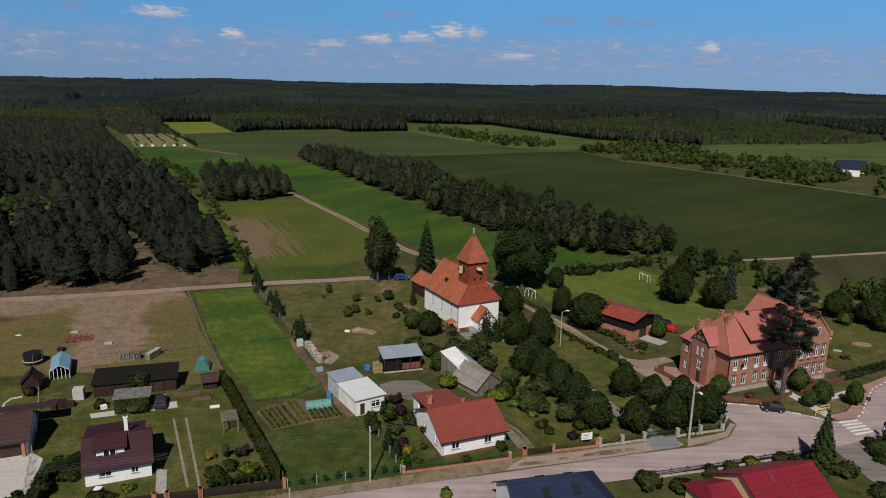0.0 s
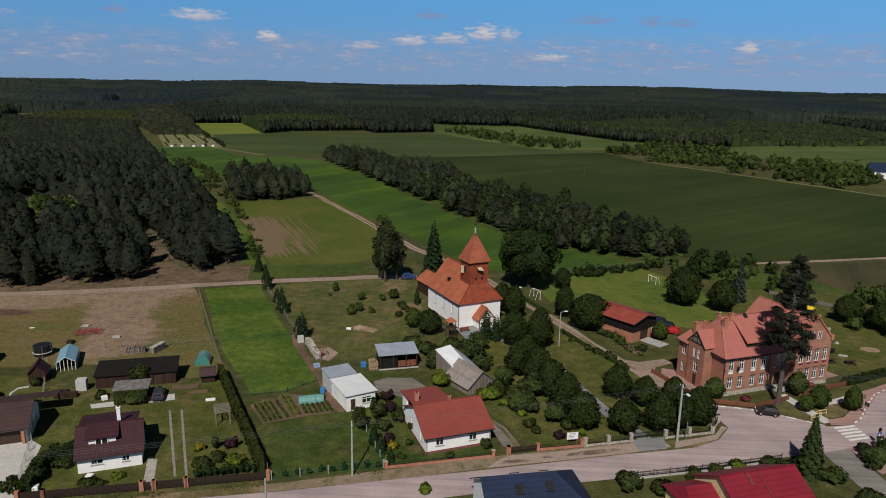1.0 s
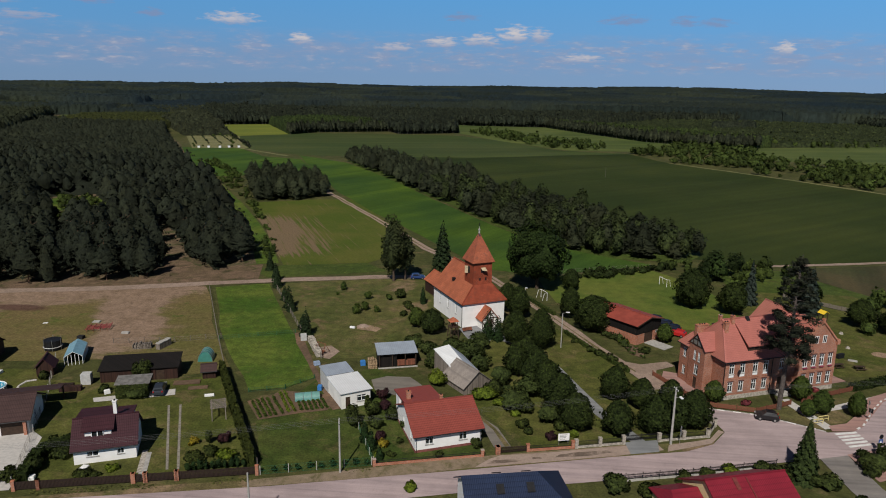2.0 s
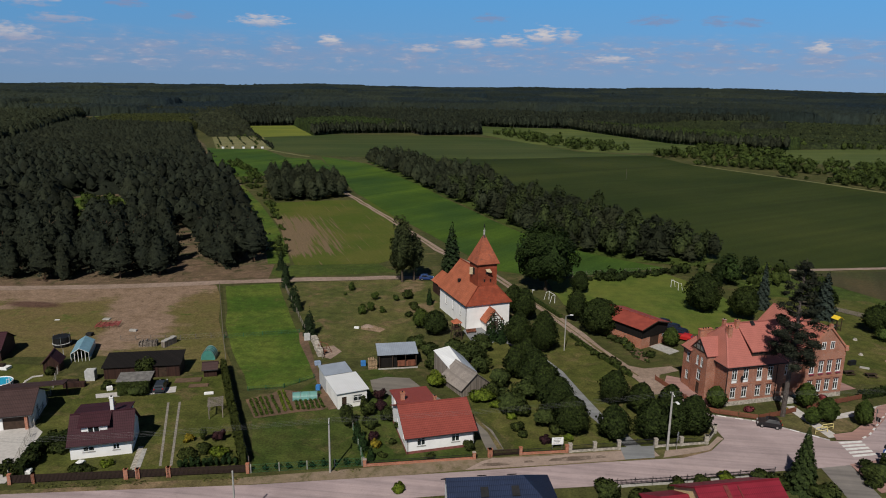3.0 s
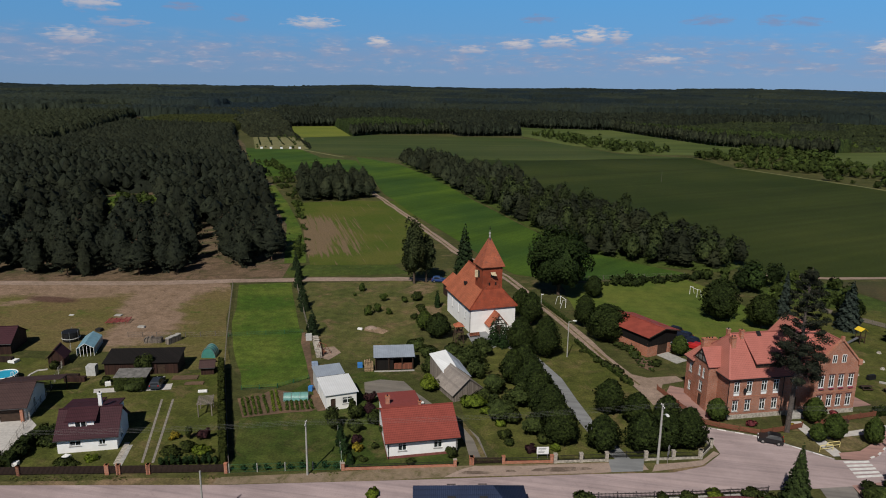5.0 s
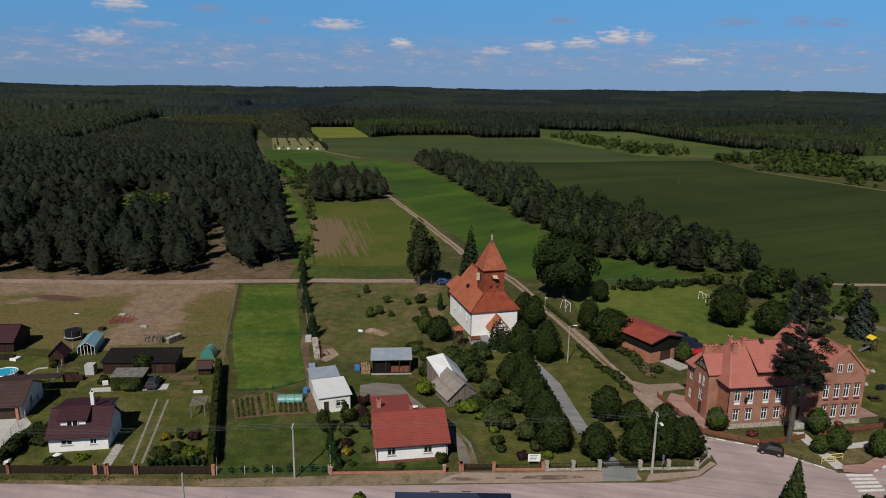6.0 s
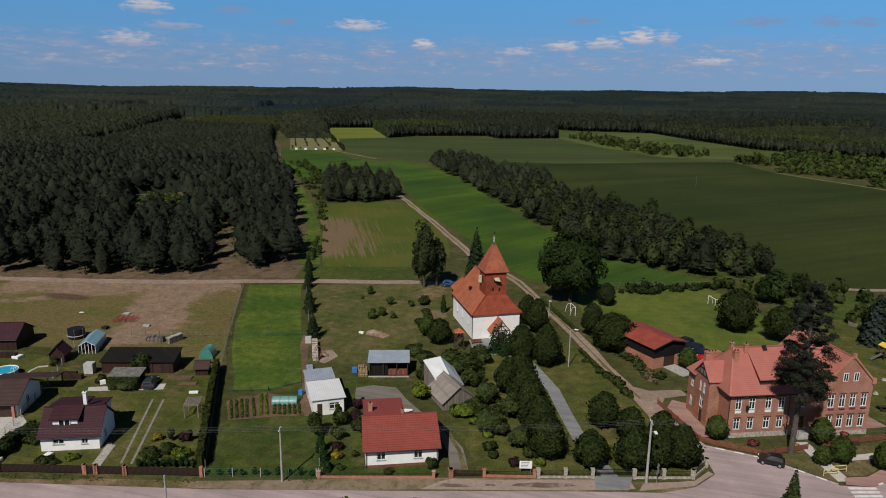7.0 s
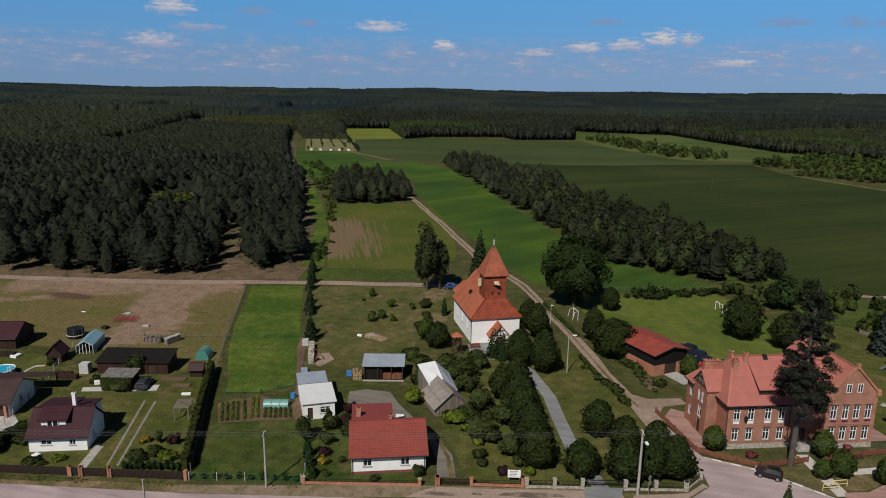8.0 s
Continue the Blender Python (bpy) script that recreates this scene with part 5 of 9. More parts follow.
def far_canopy():
    """The closed tops of the woods from a kilometre off to the horizon."""
    g = np.random.RandomState(21)
    an = np.radians(np.arange(-57, 43, 0.12))
    rs = [1110.0]
    while rs[-1] < 4900:
        rs.append(rs[-1] * 1.0125)
    rs = np.array(rs)
    A, R = np.meshgrid(an, rs)
    A = A + g.normal(0, 0.0004, A.shape)
    R = R * (1 + g.normal(0, 0.003, R.shape))
    X, Y = 18 + R * np.sin(A), 3 + R * np.cos(A)
    H = np.vectorize(hill)(X, Y)
    cx, cy = np.floor((X + 0.35 * Y) / 230.0), np.floor((Y - 0.2 * X) / 170.0)
    stand = np.modf(np.abs(np.sin(cx * 12.9898 + cy * 78.233) * 43758.5453))[0]
    Z = H + 6 + 14 * stand + g.uniform(-2.2, 2.2, X.shape)
    glade = (np.sin(X * 0.0043 + 2.0) * np.sin(Y * 0.0036 + X * 0.001) > 0.86)
    Z = np.where(glade, H + 1.0, Z)
    Z[0] = 0.0
    V = np.stack([X, Y, Z], 2).reshape(-1, 3)
    nr, na = X.shape
    i = (np.arange(nr - 1)[:, None] * na + np.arange(na - 1)[None]).ravel()
    F = np.stack([i, i + 1, i + na + 1, i + na], 1)
    m = bpy.data.meshes.new("far_canopy")
    m.vertices.add(len(V))
    m.vertices.foreach_set("co", V.astype(np.float32).ravel())
    m.loops.add(F.size)
    m.loops.foreach_set("vertex_index", F.astype(np.int32).ravel())
    m.polygons.add(len(F))
    m.polygons.foreach_set("loop_start", np.arange(0, F.size, 4, dtype=np.int32))
    m.polygons.foreach_set("loop_total", np.full(len(F), 4, dtype=np.int32))
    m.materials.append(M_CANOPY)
    m.update(calc_edges=True)
    tagged(new("far_canopy", m), "endless dark woodland on low hills at the horizon", "woodland", "", "stuff")


def canopy_material():
    def build(n):
        p = where(n)
        vor = n.add("ShaderNodeTexVoronoi")
        vor.inputs["Scale"].default_value = 0.0045
        n.link(p, vor.inputs["Vector"])
        sep = n.add("ShaderNodeSeparateColor")
        n.link(vor.outputs["Color"], sep.inputs[0])
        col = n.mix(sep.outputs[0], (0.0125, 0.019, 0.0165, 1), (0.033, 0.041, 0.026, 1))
        # Bluish patches stand in for distance haze, painted into the woodland colour.
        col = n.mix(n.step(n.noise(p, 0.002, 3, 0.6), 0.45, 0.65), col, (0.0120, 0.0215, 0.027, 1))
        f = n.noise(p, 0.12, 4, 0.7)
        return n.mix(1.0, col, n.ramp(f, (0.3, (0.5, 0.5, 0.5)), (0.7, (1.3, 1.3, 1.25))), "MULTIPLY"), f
    return material("canopy", build, 0.9, 0, 2.0, 0.1)


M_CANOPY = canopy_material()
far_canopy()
shrub_forms = [round_crown(80 + i, 90, 2.2, 0.0, 3.6 + 0.5 * (i % 3), 7, 0.7) for i in range(5)]
low_shrubs = [round_crown(86 + i, 70, 1.35, 0.0, 1.7 + 0.4 * (i % 3), 7, 0.42) for i in range(4)]
M_BRIGHTSHRUB = leaves("bright_scrub_leaf", (0.044, 0.066, 0.015), 0.4, thin=0.2)
BELT = [(107, 548), (123, 487), (172, 415), (217, 339), (300, 300), (420, 330), (296, 462), (232, 500), (196, 528), (212, 590), (160, 640), (140, 600)]
plant("shrub_belt", [p for p in scatter(BELT, 6.2, 23) if noise.noise(Vector((p[0] * 0.03, p[1] * 0.03, 0))) > -0.12], shrub_forms, M_SHRUB, "wild scrub belt beyond the dark field", 24, 0.6, 1.75)
plant("shrub_belt", [p for p in scatter([(-30, 742), (8, 662), (42, 586), (78, 568), (96, 575), (90, 612), (58, 640), (20, 716), (-14, 760)], 8.0, 25)], shrub_forms, M_SHRUB, "scrub along the far field edge", 26, 0.7, 2.0)
plant("shrub_belt", [p for p in scatter([(240, 640), (300, 640), (420, 700), (430, 715), (300, 690), (220, 680)], 11, 27)], shrub_forms, M_SHRUB, "scrub before the far wood", 28, 0.7, 1.8)
plant("shrub_belt", scatter([(-186, 428), (-127, 330), (-100, 284), (-74, 236), (-58, 190), (-53, 186), (-66, 224), (-92, 280), (-110, 316), (-150, 398), (-176, 432)], 2.7, 29, lambda x, y: noise.noise(Vector((x * 0.11, y * 0.11, 0))) < 0.02), low_shrubs, M_BRIGHTSHRUB,
      "low bright scrub strip along the wood edge", 30, 0.5, 1.3)
plant("shrub_belt", glade, low_shrubs, M_BRIGHTSHRUB, "low bushes on the forest glade", 34, 0.7, 1.7)
plant("vegetable_plants", scatter([(36.4, 134.4), (38.2, 133.6), (40.6, 131.0), (39.4, 126.8), (37.4, 128.6)], 1.0, 35), [shaped(f, 0.35, 0.3) for f in low_shrubs], M_FRUIT, "green vegetables in the small garden before the garage", 36, 0.6, 1.3, "vegetables")
plant("weed_bushes", scatter([(33.4, 142.0), (36.6, 136.0), (38.0, 133.4), (36.8, 132.0), (34.0, 136.6), (32.2, 140.6)], 1.1, 37), [shaped(f, 0.6, 0.6) for f in low_shrubs], M_FRUIT, "rank green weeds along the garage wall", 38, 0.6, 1.4, "weeds")
plant("shrub_belt", scatter([(-262, 640), (-240, 632), (-200, 526), (-192, 516), (-236, 516)], 9, 31, lambda x, y: inside(x, y, [(-262, 600), (-239, 612), (-200, 526), (-232, 522)])), shrub_forms, M_SHRUB,
      "scrub round the straw coloured plot", 32, 0.3, 0.75)


# ---- houses ----
class House:
    """Walls with real openings round a rectangle: x along the front, y to the back."""
    def __init__(self, ob, w, d, mat, x0=0.0, y0=0.0, t=0.3):
        self.ob, self.w, self.d, self.mat, self.x0, self.y0, self.t = ob, w, d, mat, x0, y0, t

    def spot(self, side, u, dep, z):
        if side == "front":
            x, y = u, dep
        elif side == "back":
            x, y = u, self.d - dep
        elif side == "left":
            x, y = dep, u
        else:
            x, y = self.w - dep, u
        return (self.x0 + x, self.y0 + y, z)

    def block(self, s, side, u0, u1, d0, d1, z0, z1):
        a, b = self.spot(side, u0, d0, z0), self.spot(side, u1, d1, z1)
        s.box(min(a[0], b[0]), max(a[0], b[0]), min(a[1], b[1]), max(a[1], b[1]), z0, z1)

    def wall(self, side, h, holes=(), z0=-0.1, mat=None):
        t = self.t
        u0, u1 = (0, self.w) if side in ("front", "back") else (t, self.d - t)
        us = sorted({u0, u1, *(k for q in holes for k in q[:2])})
        zs = sorted({z0, h, *(k for q in holes for k in q[2:4])})
        s = Solid()
        for a, b in zip(us, us[1:]):
            run = None
            for c, e in zip(zs, zs[1:]):
                m, q = (a + b) / 2, (c + e) / 2
                if any(o[0] < m < o[1] and o[2] < q < o[3] for o in holes):
                    if run:
                        self.block(s, side, a, b, 0, t, *run)
                    run = None
                else:
                    run = (run[0], e) if run else (c, e)
            if run:
                self.block(s, side, a, b, 0, t, *run)
        part("wall", s, mat or self.mat, self.ob)
        for o in holes:
            (self.door if len(o) > 4 and o[4] == "door" else self.window)(side, *o[:4])

    def window(self, side, u0, u1, z0, z1):
        s, k = Solid(), 0.09
        for a, b, c, e in ((u0, u0 + k, z0, z1), (u1 - k, u1, z0, z1), (u0 + k, u1 - k, z0, z0 + k), (u0 + k, u1 - k, z1 - k, z1),
                           ((u0 + u1) / 2 - 0.04, (u0 + u1) / 2 + 0.04, z0 + k, z1 - k), (u0 + k, (u0 + u1) / 2 - 0.04, z0 + (z1 - z0) * 0.66, z0 + (z1 - z0) * 0.66 + 0.06),
                           ((u0 + u1) / 2 + 0.04, u1 - k, z0 + (z1 - z0) * 0.66, z0 + (z1 - z0) * 0.66 + 0.06)):
            self.block(s, side, a, b, 0.06, 0.14, c, e)
        w = part("window", s, M_FRAME, self.ob)
        s = Solid()
        self.block(s, side, u0 + k, u1 - k, 0.09, 0.105, z0 + k, z1 - k)
        part("pane", s, M_GLASS, w).visible_shadow = False
        s = Solid()
        self.block(s, side, u0 - 0.08, u1 + 0.08, -0.09, 0.08, z0 - 0.07, z0)
        part("sill", s, M_CONC, w)

    def door(self, side, u0, u1, z0, z1):
        s = Solid()
        self.block(s, side, u0, u1, 0.1, 0.17, z0, z1)
        d = part("door", s, M_TIMBER, self.ob, "dark wooden door")
        s = Solid()
        self.block(s, side, u1 - 0.2, u1 - 0.12, 0.03, 0.1, z0 + 1.0, z0 + 1.15)
        part("handle", s, M_DARK, d)

    def gable(self, side, h, peak, mat=None):
        """The triangle of wall under a gabled roof."""
        n = self.w if side in ("front", "back") else self.d
        pts = [self.spot(side, 0, 0, h), self.spot(side, n, 0, h), self.spot(side, n / 2, 0, peak)]
        a, b = self.spot(side, 0, 0, 0), self.spot(side, 0, self.t, 0)
        part("gable", Solid().prism(pts, tuple(b[i] - a[i] for i in range(3))), mat or self.mat, self.ob)

    def roof(self, h, peak, mat, axis="x", over=0.45, ends=0.35, thick=0.16, name="roof"):
        w, d, x0, y0 = self.w, self.d, self.x0, self.y0
        lift = 0.03
        if axis == "x":
            k = (peak - h) / (d / 2)
            e = h - k * over + lift
            fr = [(x0 - ends, y0 - over, e), (x0 + w + ends, y0 - over, e), (x0 + w + ends, y0 + d / 2, peak + lift), (x0 - ends, y0 + d / 2, peak + lift)]
            bk = [(x0 + w + ends, y0 + d + over, e), (x0 - ends, y0 + d + over, e), (x0 - ends, y0 + d / 2, peak + lift), (x0 + w + ends, y0 + d / 2, peak + lift)]
            ridge = ((x0 - ends, y0 + d / 2, peak + lift + 0.03), (x0 + w + ends, y0 + d / 2, peak + lift + 0.03))
            gut = [((x0 - ends, y0 - over - 0.06, e - 0.1), (x0 + w + ends, y0 - over - 0.06, e - 0.1))]
        else:
            k = (peak - h) / (w / 2)
            e = h - k * over + lift
            fr = [(x0 - over, y0 + d + ends, e), (x0 - over, y0 - ends, e), (x0 + w / 2, y0 - ends, peak + lift), (x0 + w / 2, y0 + d + ends, peak + lift)]
            bk = [(x0 + w + over, y0 - ends, e), (x0 + w + over, y0 + d + ends, e), (x0 + w / 2, y0 + d + ends, peak + lift), (x0 + w / 2, y0 - ends, peak + lift)]
            ridge = ((x0 + w / 2, y0 - ends, peak + lift + 0.03), (x0 + w / 2, y0 + d + ends, peak + lift + 0.03))
            gut = []
        part(name, Solid().slab(fr, thick), mat, self.ob)
        r = part(name, Solid().slab(bk, thick), mat, self.ob)
        part("ridge_cap", Solid().bar(*ridge, 0.22, 0.1), mat, r)
        for a, b in gut:
            part("gutter", Solid().rod(a, b, 0.07, 0.07, 6), M_DARK, r, "dark gutter")


def chimney(ob, x, y, z0, z1, w, d, mat, pots=1):
    s = Solid().box(x - w / 2, x + w / 2, y - d / 2, y + d / 2, z0, z1)
    s.box(x - w / 2 - 0.06, x + w / 2 + 0.06, y - d / 2 - 0.06, y + d / 2 + 0.06, z1, z1 + 0.14)
    c = part("chimney", s, mat, ob)
    for i in range(pots):
        part("flue", Solid().rod((x + (i - (pots - 1) / 2) * 0.5, y, z1 + 0.14), (x + (i - (pots - 1) / 2) * 0.5, y, z1 + 0.34), 0.11, 0.1, 8), M_DARK, c)


def white_house():
    ob = thing("house", 0.5, 86.75, 0, 22.8, "white rendered bungalow with a red sheet-tile roof", "house")
    h = House(ob, 9.9, 10.0, M_WHITE)
    h.wall("front", 2.9, [(1.5, 2.7, 1.1, 2.4), (6.55, 7.75, 1.1, 2.4)])
    h.wall("left", 2.9, [(1.6, 2.5, 1.1, 2.3), (5.8, 6.8, 1.1, 2.3)])
    h.wall("right", 2.9, [(3.0, 4.0, 1.1, 2.3), (6, 6.95, 0.05, 2.1, "door")])
    h.wall("back", 2.9)
    for side in ("left", "right"):
        h.gable(side, 2.9, 5.25)
    h.roof(2.9, 5.25, M_TILE_RED, over=0.5, ends=0.4)
    s = Solid()
    h.block(s, "front", -0.04, 9.94, -0.04, -0.002, 0.0, 0.42)
    h.block(s, "left", 0.0, 10.0, -0.04, -0.002, 0.0, 0.42)
    part("plinth", s, plain("maroon_plinth", (0.20, 0.07, 0.06), 0.8), ob, "maroon painted plinth")
    for u in (0.12, 9.75):
        part("downpipe", Solid().rod((u, -0.1, 0.1), (u, -0.1, 2.6), 0.05, 0.05, 6), M_DARK, ob)
    part("rear_roof", Solid().slab([(-0.1, 5.0, 5.18), (5.8, 5.0, 5.18), (5.8, 12.3, 4.35), (-0.1, 12.3, 4.35)], 0.18), M_TILE_REDFLAT, ob, "smooth low red sheet roof")
    s = Solid().box(0.2, 0.5, 10.0, 12.0, -0.1, 4.25).box(5.2, 5.5, 10.0, 12.0, -0.1, 4.25).box(0.5, 5.2, 11.7, 12.0, -0.1, 4.15)
    part("rear_wall", s, M_WHITE, ob)
    chimney(ob, 0.9, 7.2, 4.6, 6.0, 0.6, 0.6, M_BRICK2, 1)
    chimney(ob, 5.4, 5.3, 4.7, 5.75, 0.4, 0.4, M_BRICK2, 1)


def maroon_house():
    ob = thing("house", -44.7, 78.1, 0, 22.6, "small white house with a maroon tile roof and a wide dormer", "house")
    h = House(ob, 7.8, 6.5, M_WHITE)
    h.wall("front", 2.5, [(1.6, 3.1, 1.0, 2.0), (5.4, 6.3, 0.9, 2.05)])
    h.wall("left", 2.5)
    h.wall("right", 2.5, [(2.2, 3.0, 0.9, 2.0)])
    h.wall("back", 2.5)
    for side in ("left", "right"):
        h.gable(side, 2.5, 5.2)
    h.roof(2.5, 5.2, M_TILE_DARK, over=0.4, ends=0.35)
    d = Solid().box(1.4, 4.7, 1.15, 1.35, 2.9, 4.3).box(1.4, 1.6, 1.35, 2.8, 3.0, 4.35).box(4.5, 4.7, 1.35, 2.8, 3.0, 4.35)
    dm = part("dormer", d, M_WHITE, ob)
    part("dormer_roof", Solid().slab([(1.0, 0.8, 4.35), (5.1, 0.8, 4.35), (5.1, 3.3, 5.36), (1.0, 3.3, 5.36)], 0.14), M_TILE_DARK, dm)
    for u in (2.3, 3.05):
        s = Solid().box(u, u + 0.62, 1.06, 1.14, 3.35, 4.12)
        part("pane", s, M_GLASS, part("window", Solid().box(u - 0.07, u, 1.03, 1.148, 3.28, 4.19).box(u + 0.62, u + 0.69, 1.03, 1.148, 3.28, 4.19).box(u, u + 0.62, 1.03, 1.148, 3.28, 3.35)
                                      .box(u, u + 0.62, 1.03, 1.148, 4.12, 4.19), M_FRAME, ob))
        # Dark plate on the solid dormer wall stands for the unlit room.
        part("window_back", Solid().box(u, u + 0.62, 1.142, 1.148, 3.35, 4.12), M_DARK, ob)
    part("rear_roof", Solid().slab([(-0.1, 3.3, 5.12), (4.7, 3.3, 5.12), (4.7, 8.4, 4.35), (-0.1, 8.4, 4.35)], 0.15), M_TILE_DARK, ob)
    part("rear_roof", Solid().slab([(4.72, 3.6, 4.95), (7.3, 3.6, 4.95), (7.3, 8.2, 4.15), (4.72, 8.2, 4.15)], 0.15), M_TILE_DARK, ob)
    part("rear_wall", Solid().box(0.1, 7.0, 6.52, 6.7, -0.1, 4.1).box(0.1, 0.3, 6.7, 8.1, -0.1, 4.05).box(6.8, 7.0, 6.7, 8.1, -0.1, 4.0).box(0.3, 6.8, 7.9, 8.1, -0.1, 4.0), M_WHITE2, ob)
    chimney(ob, 5.0, 4.0, 4.3, 6.9, 0.45, 0.45, M_WHITE, 1)


def brown_house():
    ob = thing("house", -65.6, 81.8, 0, 22, "white house with a brown tile roof and a brick doorway", "house")
    h = House(ob, 10.0, 8.0, M_WHITE)
    h.wall("front", 2.7, [(6.3, 9.3, 0.05, 2.3, "door"), (2.0, 3.4, 1.0, 2.2)])
    h.wall("left", 2.7)
    h.wall("right", 2.7, [(3.2, 4.2, 1.0, 2.2)])
    h.wall("back", 2.7)
    for side in ("left", "right"):
        h.gable(side, 2.7, 4.7)
    h.roof(2.7, 4.7, M_TILE_BROWN, over=0.6, ends=0.5)
    part("brick_pier", Solid().box(9.35, 9.75, -0.5, -0.02, 0, 2.2), M_BRICK2, ob)
    part("rear_roof", Solid().slab([(3, 8.2, 3.2), (12.6, 8.2, 3.2), (12.6, 11.5, 2.6), (3, 11.5, 2.6)], 0.15), M_TILE_BROWN, ob)
    for px in (3.2, 12.2):
        part("rear_post", Solid().box(px, px + 0.2, 11.0, 11.2, 0, 2.6), M_TIMBER, ob)


M_DARKPANE = plain("dark_window", (0.02, 0.022, 0.026), 0.12, 0.0, 0.05, 1, 0.0, 0.5)


def school():
    ob = thing("school", 49.2, 109.8, 0, 22, "red brick school with a pinkish tile roof and white windows", "building")
    h = House(ob, 14.4, 10.0, M_BRICK, t=0.4)
    us = (1.35, 3.5, 6.1, 8.2)
    h.wall("front", 7.2, [(u - 0.5, u + 0.5, 1.3, 3.1) for u in us] + [(u - 0.5, u + 0.5, 4.5, 6.3) for u in us] + [(10.9, 12.2, 0.6, 3.0, "door"), (11.0, 12.0, 4.5, 6.3)])
    h.wall("left", 7.2, [(8.3, 9.0, 1.6, 3.0), (8.3, 9.0, 4.7, 6.2)])
    h.wall("back", 7.2)
    w = House(ob, 7.7, 13.8, M_BRICK, 14.4, -0.8, t=0.4)
    vs = (1.2, 3.0, 4.7, 6.5)
    w.wall("front", 8.6, [(u - 0.5, u + 0.5, 1.3, 3.3) for u in vs] + [(u - 0.5, u + 0.5, 4.6, 6.7) for u in vs])
    w.wall("left", 8.4)
    w.wall("right", 8.4, [(3, 4, 1.3, 3.3), (6, 7, 1.3, 3.3), (3, 4, 4.6, 6.7), (6, 7, 4.6, 6.7)])
    w.wall("back", 8.4)
    w.gable("front", 8.6, 12.5)
    w.gable("back", 8.4, 12.3)
    w.roof(8.5, 12.45, M_TILE_SCHOOL2, axis="y", over=0.25, ends=-0.15)
    for u in (3.0, 4.7):
        s = Solid()
        for a, b, c, e in ((u - 0.4, u - 0.32, 8.75, 10.1), (u + 0.32, u + 0.4, 8.75, 10.1), (u - 0.04, u + 0.04, 8.75, 10.1), (u - 0.32, u + 0.32, 8.75, 8.83), (u - 0.32, u + 0.32, 10.02, 10.1)):
            w.block(s, "front", a, b, -0.06, -0.005, c, e)
        win = part("window", s, M_FRAME, ob)
        # The gable is solid here; an added dark plate gives the room's shade.
        s = Solid()
        w.block(s, "front", u - 0.32, u + 0.32, -0.02, -0.004, 8.83, 10.02)
        part("window_back", s, M_DARK, ob)
        for a in (u - 0.32, u + 0.04):
            s = Solid()
            w.block(s, "front", a, a + 0.28, -0.045, -0.03, 8.83, 10.02)
            part("pane", s, M_GLASS, win)
    s = Solid()
    for sgn in (-1, 1):
        a, b = (14.4 + 3.85 + sgn * 4.15, -0.85, 8.35), (14.4 + 3.85, -0.85, 12.75)
        s.bar(a, b, 0.35, 0.28)
    s.box(18.0, 18.5, -1.05, -0.65, 12.4, 13.2)
    s.box(21.75, 22.35, -1.05, -0.6, 8.2, 9.1)
    part("parapet", s, M_BRICK2, ob)
    # stone plinth and brick bands
    s = Solid()
    h.block(s, "front", -0.05, 14.3, -0.06, -0.003, 0.0, 0.75)
    w.block(s, "front", -0.02, 7.75, -0.06, -0.003, 0.0, 0.75)
    part("plinth", s, M_STONE, ob, "grey field-stone plinth")
    s = Solid()
    h.block(s, "front", -0.03, 14.35, -0.04, -0.003, 3.62, 3.78)
    w.block(s, "front", 0, 7.7, -0.04, -0.003, 3.75, 3.92)
    part("brick_band", s, M_BRICK2, ob)
    for u in us:
        s = Solid()
        h.block(s, "front", u - 0.48, u + 0.48, -0.02, -0.002, 3.95, 4.4)
        part("panel", s, M_FRAME, ob, "white panel under the upper window")
    darkbrick, pink = plain("dark_brick", (0.10, 0.040, 0.032), 0.9), plain("pink_flowers", (0.30, 0.04, 0.08), 0.8, vary=0.5, scale=9)
    for hh, cs, zz in ((h, us, (3.1, 6.3)), (w, vs, (3.3, 6.7))):
        for u in cs:
            for z in zz:
                s = Solid()
                hh.block(s, "front", u - 0.6, u + 0.6, -0.03, -0.002, z + 0.01, z + 0.2)
                part("lintel", s, darkbrick, ob)
    for i, u in enumerate(vs):
        s = Solid()
        w.block(s, "front", u - 0.42, u + 0.42, -0.26, -0.1, 4.42, 4.58)
        part("flower_box", s, pink, ob, "pink flowers in a window box")
    # main roof, hipped at the left end
    e, r, y1 = 6.95, 12.4, 10.4
    part("roof", Solid().slab([(-0.4, -0.4, e), (18.2, -0.4, e), (18.2, 5, r), (2.6, 5, r)], 0.15), M_TILE_SCHOOL, ob)
    part("roof", Solid().slab([(18.2, y1, e), (-0.4, y1, e), (2.6, 5, r), (18.2, 5, r)], 0.15), M_TILE_SCHOOL, ob)
    part("roof", Solid().slab([(-0.4, y1, e), (-0.4, -0.4, e), (2.6, 5, r)], 0.15), M_TILE_SCHOOL2, ob)
    for a, b in (((2.6, 5, r + 0.05), (18.2, 5, r + 0.05)), ((-0.4, -0.4, e + 0.05), (2.6, 5, r + 0.05)), ((-0.4, y1, e + 0.05), (2.6, 5, r + 0.05))):
        part("ridge_cap", Solid().bar(a, b, 0.24, 0.12), M_TILE_SCHOOL, ob)
